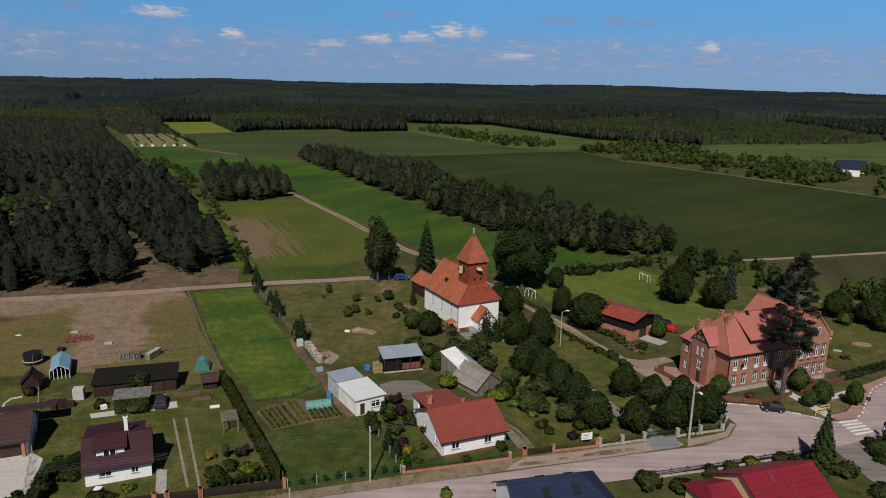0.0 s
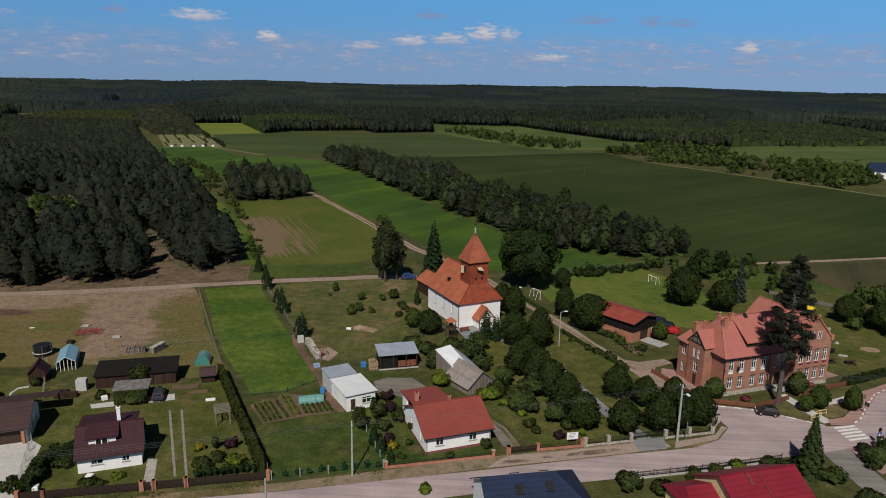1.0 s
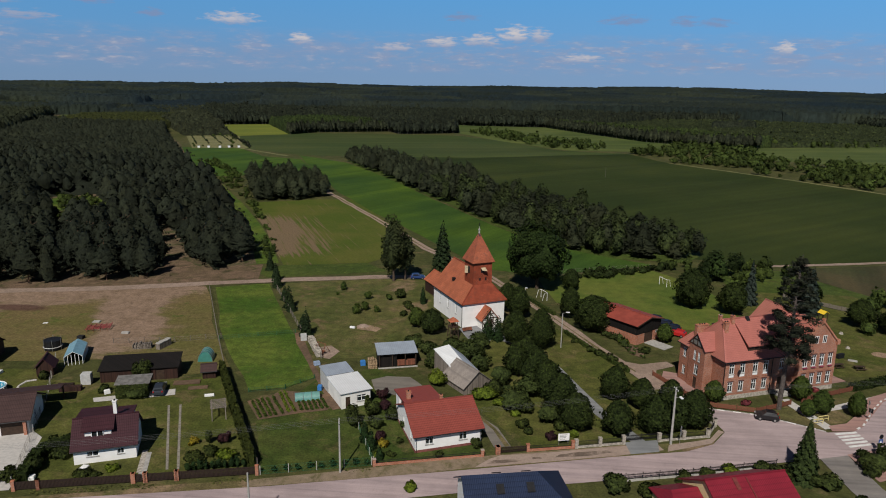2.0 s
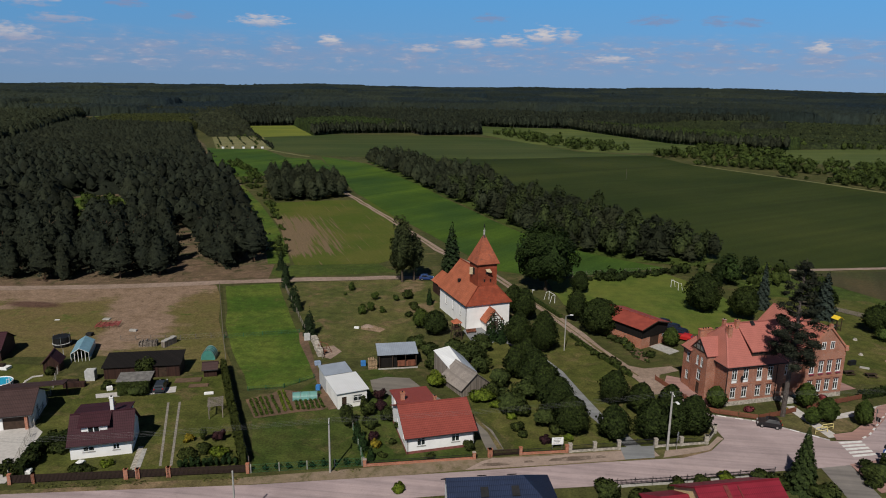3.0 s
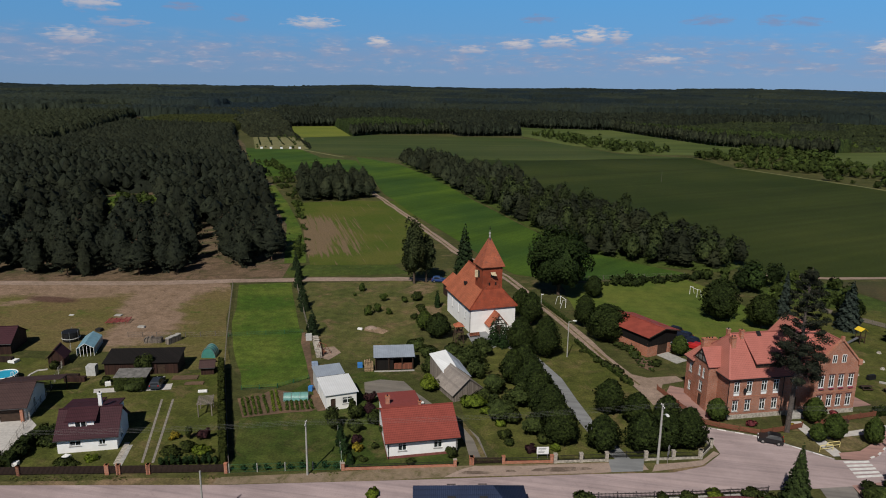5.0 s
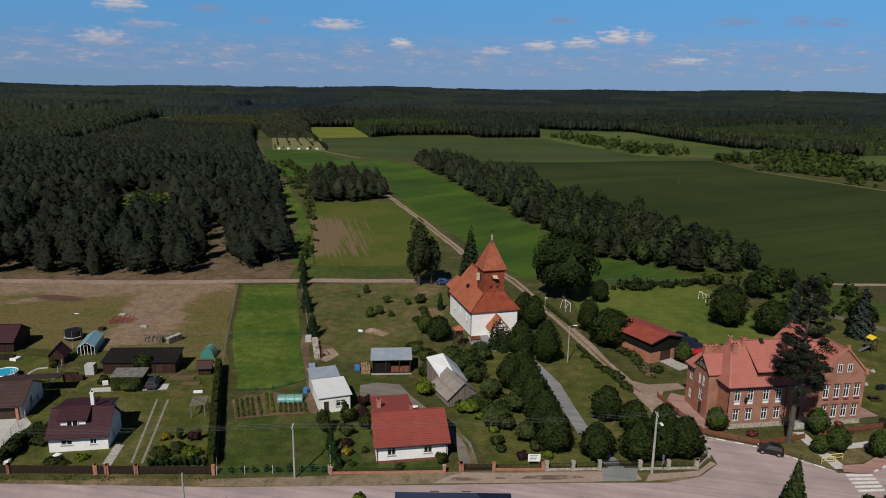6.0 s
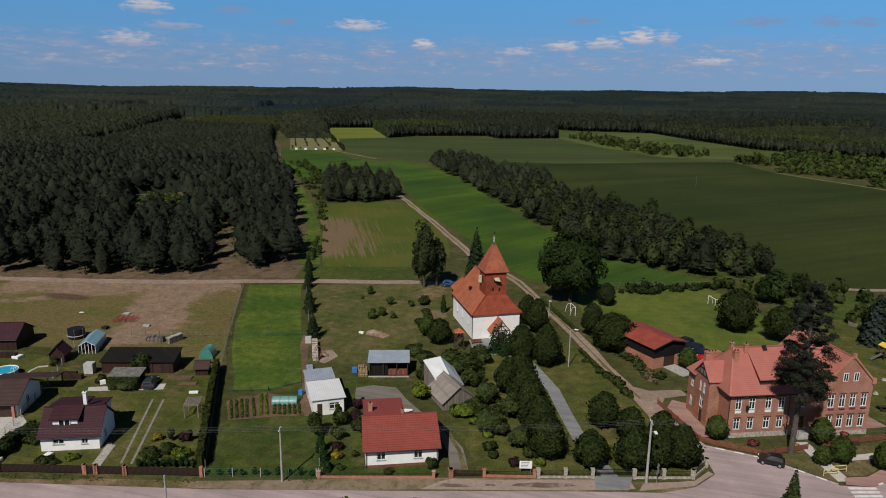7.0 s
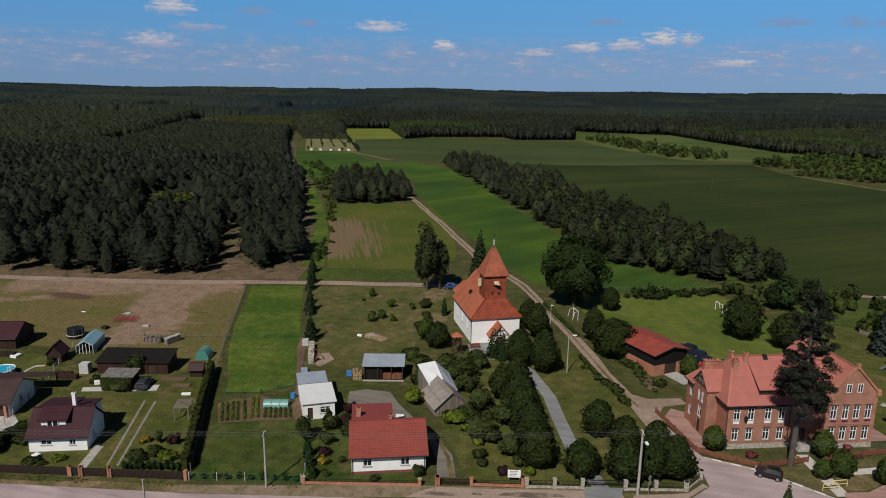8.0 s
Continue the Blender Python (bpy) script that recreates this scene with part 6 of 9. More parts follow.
    part("gutter", Solid().rod((-0.45, -0.5, e - 0.1), (14.3, -0.5, e - 0.1), 0.08, 0.08, 6).rod((-0.5, -0.45, e - 0.1), (-0.5, 3.1, e - 0.1), 0.08, 0.08, 6)
         .rod((-0.15, -0.15, 0.2), (-0.15, -0.15, e - 0.2), 0.06, 0.06, 6).rod((9.4, -0.12, 0.2), (9.4, -0.12, e - 0.2), 0.06, 0.06, 6), M_DARK, ob, "dark gutter and downpipes")
    d = part("dormer", Solid().box(4.8, 9.2, 0.7, 0.9, 8.0, 9.05).prism([(4.8, 0.9, 8.1), (4.8, 0.9, 9.05), (4.8, 4.4, 11.85)], (0.2, 0, 0)).prism([(9.0, 0.9, 8.1), (9.0, 0.9, 9.05), (9.0, 4.4, 11.85)], (0.2, 0, 0)),
             M_TIMBER, ob, "dark boarded shed dormer")
    part("dormer_roof", Solid().slab([(4.5, 0.3, 9.05), (9.5, 0.3, 9.05), (9.5, 4.65, 12.2), (4.5, 4.65, 12.2)], 0.16), M_TILE_SCHOOL, d)
    for i in range(4):
        part("dormer_window", Solid().box(5.1 + i, 5.85 + i, 0.66, 0.7, 8.35, 8.85), M_DARKPANE, d)
    for x, y, z in ((4.0, 5.6, 11.9), (7.0, 4.75, 12.45), (1.8, 6.6, 11.0)):
        part("skylight", Solid().slab([(x, y - 0.45, z - 0.42), (x + 0.7, y - 0.45, z - 0.42), (x + 0.7, y + 0.15, z + 0.2), (x, y + 0.15, z + 0.2)], 0.1), M_DARK, ob, "dark roof window")
    # bay on the short side with a timbered gable
    b = House(ob, 1.8, 4.2, M_BRICK, -1.7, 3.2, t=0.3)
    b.wall("left", 7.9, [(1.15, 1.8, 5.2, 6.9), (2.3, 2.95, 5.2, 6.9), (1.5, 2.55, 2.7, 4.5), (1.6, 2.6, 0.1, 2.2, "door")])
    wing = House(ob, 1.6, 2.75, M_BRICK, -1.5, 7.42, t=0.3)
    wing.wall("left", 7.0, [(0.9, 1.75, 1.4, 3.0), (0.9, 1.75, 4.6, 6.2)])
    wing.wall("back", 7.0)
    part("roof", Solid().slab([(-1.9, 10.5, 6.95), (-1.9, 7.5, 6.95), (0.7, 7.5, 9.3), (0.7, 9.2, 9.3)], 0.14), M_TILE_SCHOOL2, ob)
    part("gutter", Solid().rod((-1.95, 7.5, 6.85), (-1.95, 10.5, 6.85), 0.08, 0.08, 6), M_DARK, ob)
    b.wall("front", 7.9)
    b.wall("back", 7.9)
    part("gable", Solid().prism([(-1.7, 3.2, 7.9), (-1.7, 7.4, 7.9), (-1.7, 5.3, 10.1)], (0.25, 0, 0)), plain("grey_infill", (0.20, 0.19, 0.17), 0.9), ob)
    s = Solid()
    for a, c in (((-1.74, 3.2, 7.95), (-1.74, 7.4, 7.95)), ((-1.74, 3.2, 7.95), (-1.74, 5.3, 10.1)), ((-1.74, 7.4, 7.95), (-1.74, 5.3, 10.1)), ((-1.74, 5.3, 7.95), (-1.74, 5.3, 10.1)),
                 ((-1.74, 4.2, 7.95), (-1.74, 4.2, 9.0)), ((-1.74, 6.4, 7.95), (-1.74, 6.4, 9.0)), ((-1.74, 4.2, 9.0), (-1.74, 6.4, 9.0))):
        s.bar(a, c, 0.12, 0.12)
    part("timber_frame", s, M_TIMBER, ob, "dark half-timbering")
    part("roof", Solid().slab([(-2.0, 5.3, 10.25), (-2.0, 2.9, 7.75), (1.4, 2.9, 7.75), (2.4, 5.3, 10.25)], 0.14), M_TILE_SCHOOL, ob)
    part("roof", Solid().slab([(-2.0, 7.7, 7.75), (-2.0, 5.3, 10.25), (2.4, 5.3, 10.25), (1.4, 7.7, 7.75)], 0.14), M_TILE_SCHOOL, ob)
    chimney(ob, 0.9, 8.0, 8.4, 10.5, 2.4, 0.7, M_BRICK2, 3)
    chimney(ob, 2.2, 3.6, 9.6, 12.3, 0.75, 0.75, M_BRICK2, 2)
    chimney(ob, 4.2, 4.5, 11.2, 13.0, 0.6, 0.6, M_BRICK2, 1)
    chimney(ob, 2.7, 5.8, 11.3, 12.8, 0.5, 0.5, M_BRICK2, 1)
    # steps, canopy and rails of the entrance
    part("steps", Solid().box(10.4, 12.7, -1.6, -0.07, 0.0, 0.3).box(10.6, 12.5, -1.1, -0.07, 0.3, 0.58), M_CONC, ob)
    part("rail", Solid().rod((10.5, -1.5, 0.3), (10.5, -1.5, 1.2), 0.03).rod((10.5, -1.5, 1.2), (10.5, -0.1, 1.5), 0.03).rod((12.6, -1.5, 0.3), (12.6, -1.5, 1.2), 0.03).rod((12.6, -1.5, 1.2), (12.6, -0.1, 1.5), 0.03), M_DARK, ob)


M_TILE_SCHOOL2 = tiles("school_tile_side", (0.40, 0.148, 0.112), 0.22, 0.28, 0.1, 0.0, along=1)


M_PALEWOOD = plain("pale_weathered_wood", (0.50, 0.40, 0.26), 0.8, vary=0.25, scale=3)


def church():
    ob = thing("church", 3.7, 139.1, 0.0, 29, "whitewashed village church with red tiled roof and tower", "church")
    h = House(ob, 10.1, 15.6, M_WHITE, t=0.6)
    h.wall("front", 5.6)
    h.wall("left", 5.6, [(y, y + 0.7, 2.2, 4.4) for y in (3.0, 7.2, 11.4)])
    h.wall("right", 5.6, [(y, y + 0.7, 2.2, 4.4) for y in (3.0, 7.2, 11.4)])
    h.wall("back", 5.6)
    part("gable", Solid().prism([(0, 15.0, 5.6), (10.1, 15.0, 5.6), (5.05, 15.0, 11.2)], (0, 0.6, 0)), M_WHITE, ob)
    k, e = 1.125, 5.35
    xa, xb, yt = 2.85, 7.25, 0.9
    za, zr = e + k * (xa + 0.4), e + k * 5.45
    part("roof", Solid().slab([(-0.4, 15.9, e), (-0.4, -0.4, e), (xa, yt, za), (5.05, yt, zr), (5.05, 15.9, zr)], 0.2), M_TILE_CHURCH, ob)
    part("roof", Solid().slab([(10.5, -0.4, e), (10.5, 15.9, e), (5.05, 15.9, zr), (5.05, yt, zr), (xb, yt, za)], 0.2), M_TILE_CHURCH, ob)
    part("roof", Solid().slab([(-0.4, -0.4, e), (10.5, -0.4, e), (xb, yt + 0.02, za), (xa, yt + 0.02, za)], 0.15), M_TILE_TOWER, ob)
    for a, b, w in (((5.05, 5.3, zr + 0.05), (5.05, 15.9, zr + 0.05), 0.25), ((-0.4, -0.4, e + 0.05), (xa - 0.05, yt - 0.04, za + 0.05), 0.2), ((10.5, -0.4, e + 0.05), (xb + 0.05, yt - 0.04, za + 0.05), 0.2)):
        part("ridge_cap", Solid().bar(a, b, w, w / 2), M_TILE_TOWER, ob)
    for a, b in (((-0.45, -0.4, e - 0.12), (-0.45, 15.8, e - 0.12)), ((10.55, -0.4, e - 0.12), (10.55, 15.8, e - 0.12))):
        part("gutter", Solid().rod(a, b, 0.07), M_DARK, ob)
    part("downpipe", Solid().rod((-0.1, 0.05, 0.1), (-0.1, 0.05, e), 0.06), M_DARK, ob)
    tw = part("tower", Solid().box(xa, xb, yt, yt + 4.4, 5.7, 14.3), M_TILE_TOWER, ob, "dark red tile-hung square tower")
    c = (5.05, 3.1)
    for i in range(4):
        s = Solid()
        w = i * math.pi / 2
        def at(a, b, z):
            return (c[0] + a * math.cos(w) - b * math.sin(w), c[1] + a * math.sin(w) + b * math.cos(w), z)
        s.slab([at(-2.65, -2.65, 13.95), at(2.65, -2.65, 13.95), at(2.1, -2.1, 15.2), at(-2.1, -2.1, 15.2)], 0.12)
        s.slab([at(-2.1, -2.1, 15.2), at(2.1, -2.1, 15.2), at(0, 0, 20.1)], 0.12)
        part("spire_face", s, M_TILE_SPIRE if i % 2 == 0 else M_TILE_SPIRE2, tw)
    part("eaves", Solid().box(2.5, 7.6, 0.55, 5.65, 13.7, 13.9), M_TIMBER, tw)
    part("finial", Solid().rod((5.05, 3.1, 19.7), (5.05, 3.1, 20.5), 0.22, 0.12, 8).rod((5.05, 3.1, 20.5), (5.05, 3.1, 20.8), 0.26, 0.2, 8).rod((5.05, 3.1, 20.8), (5.05, 3.1, 21.9), 0.045, 0.03, 6), M_CONC, tw, "pale metal finial")
    part("cross", Solid().rod((4.7, 3.1, 21.6), (5.4, 3.1, 21.6), 0.04, 0.04, 6).box(5.0, 5.1, 3.05, 3.15, 21.3, 22.1), M_DARK, tw)
    # sound holes with small hoods
    part("sound_hole", Solid().box(4.6, 5.5, 0.84, 0.93, 11.6, 12.7), M_DARK, tw)
    part("shutter", Solid().slab([(4.55, 0.1, 12.35), (5.6, -0.15, 12.2), (5.6, 0.85, 12.75), (4.55, 0.85, 12.75)], 0.08), M_PALEWOOD, tw, "weathered pale shutter propped open")
    part("sound_hole", Solid().box(2.79, 2.88, 2.7, 3.5, 11.2, 12.7), M_DARK, tw)
    part("shutter", Solid().prism([(2.78, 3.5, 11.1), (2.2, 3.9, 11.1), (2.2, 3.9, 12.7), (2.78, 3.5, 12.7)], (-0.05, -0.06, 0)), M_PALEWOOD, tw, "weathered pale shutter standing open")
    cap = Solid()
    for i in range(6):
        w0, w1 = i * math.pi / 3, (i + 1) * math.pi / 3
        k = len(cap.v)
        cap.v += [(5.05 + 0.62 * math.cos(w0), 3.1 + 0.62 * math.sin(w0), 18.75), (5.05 + 0.62 * math.cos(w1), 3.1 + 0.62 * math.sin(w1), 18.75), (5.05, 3.1, 20.35)]
        cap.f.append((k, k + 1, k + 2))
    part("spire_cap", cap, plain("old_lead", (0.07, 0.06, 0.06), 0.6, 0.2, 0.4, 3), tw, "dark lead cap of the spire")
    for x in (4.4, 5.8):
        part("sound_hole", Solid().box(x - 0.16, x + 0.16, 0.86, 0.95, 9.9, 10.5), M_DARK, tw)
    part("roof_hatch", Solid().box(1.7, 2.3, 8.6, 9.3, 8.0, 8.7), M_DARK, ob)
    # timbered porch
    p = House(ob, 3.6, 2.6, M_WHITE2, 3.5, -2.6, t=0.25)
    p.wall("front", 2.5, [(1.1, 2.5, 0.05, 2.2, "door")])
    p.wall("left", 2.5)
    p.wall("right", 2.5)
    p.gable("front", 2.5, 4.6)
    p.roof(2.5, 4.6, M_TILE_CHURCH, axis="y", over=0.4, ends=0.35)
    s = Solid()
    y = -2.64
    for a, b in (((3.56, y, 0), (3.56, y, 2.5)), ((7.04, y, 0), (7.04, y, 2.5)), ((3.5, y, 2.5), (7.1, y, 2.5)), ((4.56, y, 0), (4.56, y, 2.5)), ((6.06, y, 0), (6.06, y, 2.5)), ((3.56, y, 1.3), (4.56, y, 1.3)),
                 ((6.06, y, 1.3), (7.04, y, 1.3)), ((3.56, y, 0.1), (4.56, y, 1.3)), ((7.04, y, 0.1), (6.06, y, 1.3)), ((3.5, y, 2.5), (5.3, y, 4.6)), ((7.1, y, 2.5), (5.3, y, 4.6)), ((5.3, y, 2.5), (5.3, y, 4.6)),
                 ((4.4, y, 2.5), (5.3, y, 3.6)), ((6.2, y, 2.5), (5.3, y, 3.6)), ((4.35, y, 3.45), (6.25, y, 3.45))):
        s.bar(a, b, 0.13, 0.13)
    part("timber_frame", s, M_TIMBER, ob, "dark half-timbering of the porch")


M_TILE_SPIRE = tiles("spire_tile", (0.36, 0.105, 0.055), 0.3, 0.2, 0.28, 0.5)
M_TILE_SPIRE2 = tiles("spire_tile_side", (0.36, 0.105, 0.055), 0.3, 0.2, 0.28, 0.5, along=1)


def garage():
    ob = thing("garage", 39.2, 133.7, 0, 42, "brick garage with dark boarded gable and red sheet roof", "garage")
    h = House(ob, 7.8, 11.5, M_BRICK2)
    h.wall("front", 2.8, [(2.6, 5.4, 0.05, 2.3, "door"), (6.2, 6.9, 1.6, 2.2)])
    h.wall("left", 2.8)
    h.wall("right", 2.8)
    h.wall("back", 2.8)
    part("boarding", Solid().prism([(-0.02, -0.03, 2.15), (7.82, -0.03, 2.15), (7.82, -0.03, 4.35), (3.9, -0.03, 5.3), (-0.02, -0.03, 4.35)], (0, 0.2, 0)), M_BLACKWOOD, ob, "dark boarded gable")
    part("boarding", Solid().box(-0.03, 0.2, 0.2, 11.5, 2.15, 4.35).box(7.6, 7.83, 0.2, 11.5, 2.15, 4.35).box(0.2, 7.6, 11.3, 11.5, 2.15, 4.35), M_BLACKWOOD, ob)
    h.roof(4.35, 5.3, M_TILE_ORANGE, axis="y", over=0.55, ends=0.6, thick=0.1)
    part("barge_board", Solid().bar((-0.5, -0.62, 4.2), (3.9, -0.62, 5.3), 0.05, 0.2).bar((8.3, -0.62, 4.2), (3.9, -0.62, 5.3), 0.05, 0.2), M_TIMBER, ob)
    s = Solid().box(2.5, 5.5, -5.0, -0.1, 0.02, 0.14)
    lone("ramp", s, M_CONC, "pale concrete ramp before the garage", "ramp", kind="structure", at=pose(39.2, 133.7, 0, 0, 0, 42))


def shed(x, y, turn, w, d, hf, hb, wall_mat, roof_mat, label, holes=(), over=0.3, name="shed"):
    """A lean-to roofed outbuilding: hf high in front, hb behind."""
    ob = thing(name, x, y, 0, turn, label, "shed")
    h = House(ob, w, d, wall_mat, t=0.15)
    lo = min(hf, hb)
    h.wall("front", hf - 0.02, holes)
    h.wall("back", hb - 0.02)
    h.wall("left", lo)
    h.wall("right", lo)
    for x0 in (0, w - 0.15):
        part("cheek", Solid().prism([(x0, 0.15, lo), (x0, d - 0.15, lo), (x0, d - 0.15, hb - 0.02), (x0, 0.15, hf - 0.02)], (0.15, 0, 0)), wall_mat, ob)
    k = (hb - hf) / d
    part("roof", Solid().slab([(-over, -over, hf - k * over + 0.1), (w + over, -over, hf - k * over + 0.1), (w + over, d + over, hb + k * over + 0.1), (-over, d + over, hb + k * over + 0.1)], 0.1), roof_mat, ob)
    return ob


def barn(x, y, turn, w, d, h, peak, wall_mat, roof_mat, label, axis="y", holes=(), name="barn", over=0.35):
    ob = thing(name, x, y, 0, turn, label, "barn")
    b = House(ob, w, d, wall_mat, t=0.2)
    b.wall("front", h, holes)
    for side in ("back", "left", "right"):
        b.wall(side, h)
    for side in (("front", "back") if axis == "y" else ("left", "right")):
        b.gable(side, h, peak)
    b.roof(h, peak, roof_mat, axis=axis, over=over, ends=0.3, thick=0.1)
    return ob


white_house()
maroon_house()
brown_house()
school()
church()
garage()
M_SHEET_WHITE2 = tiles("white_sheet_side", (0.66, 0.67, 0.68), 50.0, 0.35, 0.06, 0.0, 0.5, 0.012, along=1)
M_SHEET_OLD2 = tiles("old_cement_sheet_side", (0.27, 0.235, 0.21), 1.2, 0.18, 0.2, 0.3, 0.9, 0.02, along=1)
w1 = shed(-12.9, 98.6, 32, 4.9, 6.6, 2.75, 2.85, M_WHITE2, M_SHEET_WHITE, "white rendered garage with a white sheet roof", [(2.6, 4.2, 0.9, 2.0), (0.7, 1.5, 0.05, 2.0, "door")], name="garage")
part("rear_roof", Solid().slab([(-0.3, 6.95, 3.1), (4.6, 6.95, 3.1), (4.6, 11.2, 3.25), (-0.3, 11.2, 3.25)], 0.1), M_SHEET_GREY, w1, "grey zinc rear roof")
part("rear_wall", Solid().box(-0.1, 4.4, 10.8, 11.0, -0.1, 3.05).box(-0.1, 0.1, 6.6, 10.8, -0.1, 3.0).box(4.2, 4.4, 6.6, 10.8, -0.1, 3.0), M_GREYW, w1)
b1 = thing("shed", -10.0, 115.7, 0, 17.5, "black boarded open-fronted shed with a blue-grey sheet roof", "shed")
part("roof", Solid().slab([(-0.3, -0.3, 2.75), (7.2, -0.3, 2.75), (7.2, 4.3, 3.3), (-0.3, 4.3, 3.3)], 0.1), M_SHEET_GREY, b1)
part("back_wall", Solid().box(0, 6.9, 3.85, 4.0, -0.05, 3.1), M_BLACKWOOD, b1)
for px in (0, 6.75):
    part("side_wall", Solid().prism([(px, 0.1, -0.05), (px, 3.85, -0.05), (px, 3.85, 3.1), (px, 0.1, 2.65)], (0.15, 0, 0)), M_BLACKWOOD, b1)
for px in (0.0, 2.4, 4.8, 6.75):
    part("post", Solid().box(px, px + 0.15, -0.05, 0.1, 0, 2.66), M_TIMBER, b1)
part("lintel", Solid().box(0, 6.9, -0.06, 0.06, 2.35, 2.66), M_BLACKWOOD, b1)
part("partition", Solid().box(0.15, 3.3, 0.3, 0.4, 0, 2.4), M_BLACKWOOD, b1)
part("bench_front", Solid().box(3.4, 6.7, 0.0, 0.1, 0.25, 1.15).box(3.4, 6.7, 0.1, 0.7, 1.05, 1.15), M_FENCEWOOD, b1, "red-brown board front")
part("threshold", Solid().box(-0.2, 7.1, -0.55, -0.1, 0.0, 0.1), M_CONC, b1)
shed(-56.1, 103.3, 16.5, 12.6, 4.4, 2.2, 3.0, M_BROWNWOOD, M_BLACKWOOD, "long dark brown shed with a black felt roof", [(9.0, 10.4, 0.05, 1.9, "door")])
barn(6.2, 106.3, 38, 5.6, 6.4, 1.5, 3.75, M_GREYWOOD, M_SHEET_OLD2, "weathered barn with an old cement sheet roof")


def white_barn():
    """A tall lean-to behind the old barn: a wide white pitch and a narrow grey one behind its crest."""
    ob = thing("barn", 3.4, 112.2, 0, 38, "grey barn with a white sheet roof", "barn")
    inv = pose(3.4, 112.2, 0, 0, 0, 38).inverted()
    a, b, c, d, e, f = [inv @ Vector(p) for p in ((0.0, 115.7, 4.3), (2.6, 117.5, 4.6), (5.3, 113.4, 3.35), (3.4, 111.9, 2.55), (5.2, 117.2, 2.9), (8.2, 112.3, 2.2))]
    part("roof", Solid().slab([d, c, b, a], 0.1), M_SHEET_WHITE2, ob)
    part("roof", Solid().slab([c, f, e, b], 0.1), M_SHEET_GREY, ob)
    for p, q in ((a, d), (d, c), (c, f), (f, e), (e, b), (b, a)):
        s = Solid()
        k = 0.12
        m = Vector(((a.x + f.x) / 2, (a.y + f.y) / 2, 0))
        p2, q2 = [Vector((v.x, v.y, v.z)).lerp(Vector((m.x, m.y, v.z)), 0.05) for v in (p, q)]
        way = Vector((m.x - (p2.x + q2.x) / 2, m.y - (p2.y + q2.y) / 2, 0)).normalized() * k
        s.prism([(p2.x, p2.y, -0.05), (q2.x, q2.y, -0.05), (q2.x, q2.y, q2.z - 0.12), (p2.x, p2.y, p2.z - 0.12)], tuple(way))
        part("wall", s, M_GREYWOOD, ob)


white_barn()
barn(-86.6, 105.2, 20, 7.6, 7.0, 2.4, 4.4, M_BROWNWOOD, M_TILE_DARK, "dark brown boarded outbuilding with a low roof", axis="x")
barn(-68.3, 104.2, 22, 2.6, 3.0, 1.9, 3.3, M_BROWNWOOD, M_TILE_DARK, "small brown garden hut with a pitched roof", axis="y", name="garden_hut")
barn(-39.6, 107.0, 20, 2.2, 2.0, 1.7, 2.4, M_BROWNWOOD, M_TILE_BROWN, "little dark garden hut", axis="x", name="garden_hut")
barn(-4.4, 160.4, 30, 5.0, 6.0, 3.2, 5.2, M_BROWNWOOD, M_TILE_CHURCH, "low outbuilding with an orange tile roof behind the church", axis="y")


def blue_house():
    ob = thing("house", 9.6, 66.2, 0, 13, "house with a dark blue sheet-tile roof by the road", "house")
    h = House(ob, 12.6, 10.4, M_WHITE)
    for side in ("front", "back", "left", "right"):
        h.wall(side, 3.0)
    r, e = 6.55, 2.9
    part("roof", Solid().slab([(-0.5, -0.5, e), (13.1, -0.5, e), (8.6, 5.2, r), (-0.5, 5.2, r)], 0.16), M_TILE_BLUE, ob)
    part("roof", Solid().slab([(13.1, 10.9, e), (-0.5, 10.9, e), (-0.5, 5.2, r), (8.6, 5.2, r)], 0.16), M_TILE_BLUE, ob)
    part("roof", Solid().slab([(13.1, -0.5, e), (13.1, 10.9, e), (8.6, 5.2, r)], 0.16), M_TILE_BLUE, ob)
    h.gable("left", 3.0, 6.3)
    for x in (3.4, 7.0):
        part("roof_window", Solid().slab([(x, 6.6, 5.85), (x, 5.9, 6.3), (x + 1.0, 5.9, 6.3), (x + 1.0, 6.6, 5.85)], 0.12), M_DARK, ob)
        part("roof_window", Solid().slab([(x, 3.0, 5.3), (x + 0.9, 3.0, 5.3), (x + 0.9, 4.0, 5.95), (x, 4.0, 5.95)], 0.1), M_DARK, ob)


def crimson_house():
    ob = thing("house", 38.5, 70.7, 0, 18, "cream rendered house with a crimson sheet-tile roof", "house")
    h = House(ob, 10.2, 9.6, M_CREAM)
    for side in ("front", "back", "left", "right"):
        h.wall(side, 2.9, [(4.2, 5.2, 1.0, 2.3)] if side == "left" else ())
    h.gable("left", 2.9, 5.6)
    h.gable("right", 2.9, 5.6)
    h.roof(2.9, 5.6, M_TILE_CRIMSON, over=0.5, ends=0.4)
    part("wing_roof", Solid().slab([(-4.6, 3.0, 2.1), (-0.05, 3.0, 2.1), (-0.05, 6.4, 3.7), (-3.6, 6.4, 3.7)], 0.14), M_TILE_CRIMSON, ob)
    part("wing_roof", Solid().slab([(-0.05, 9.8, 2.1), (-4.6, 9.8, 2.1), (-3.6, 6.4, 3.7), (-0.05, 6.4, 3.7)], 0.14), M_TILE_CRIMSON, ob)
    part("wing_roof", Solid().slab([(-4.6, 9.8, 2.1), (-4.6, 3.0, 2.1), (-3.6, 6.4, 3.7)], 0.14), M_TILE_CRIMSON, ob)
    part("wing_wall", Solid().box(-4.2, -0.1, 3.4, 9.4, -0.1, 2.0), M_CREAM, ob)
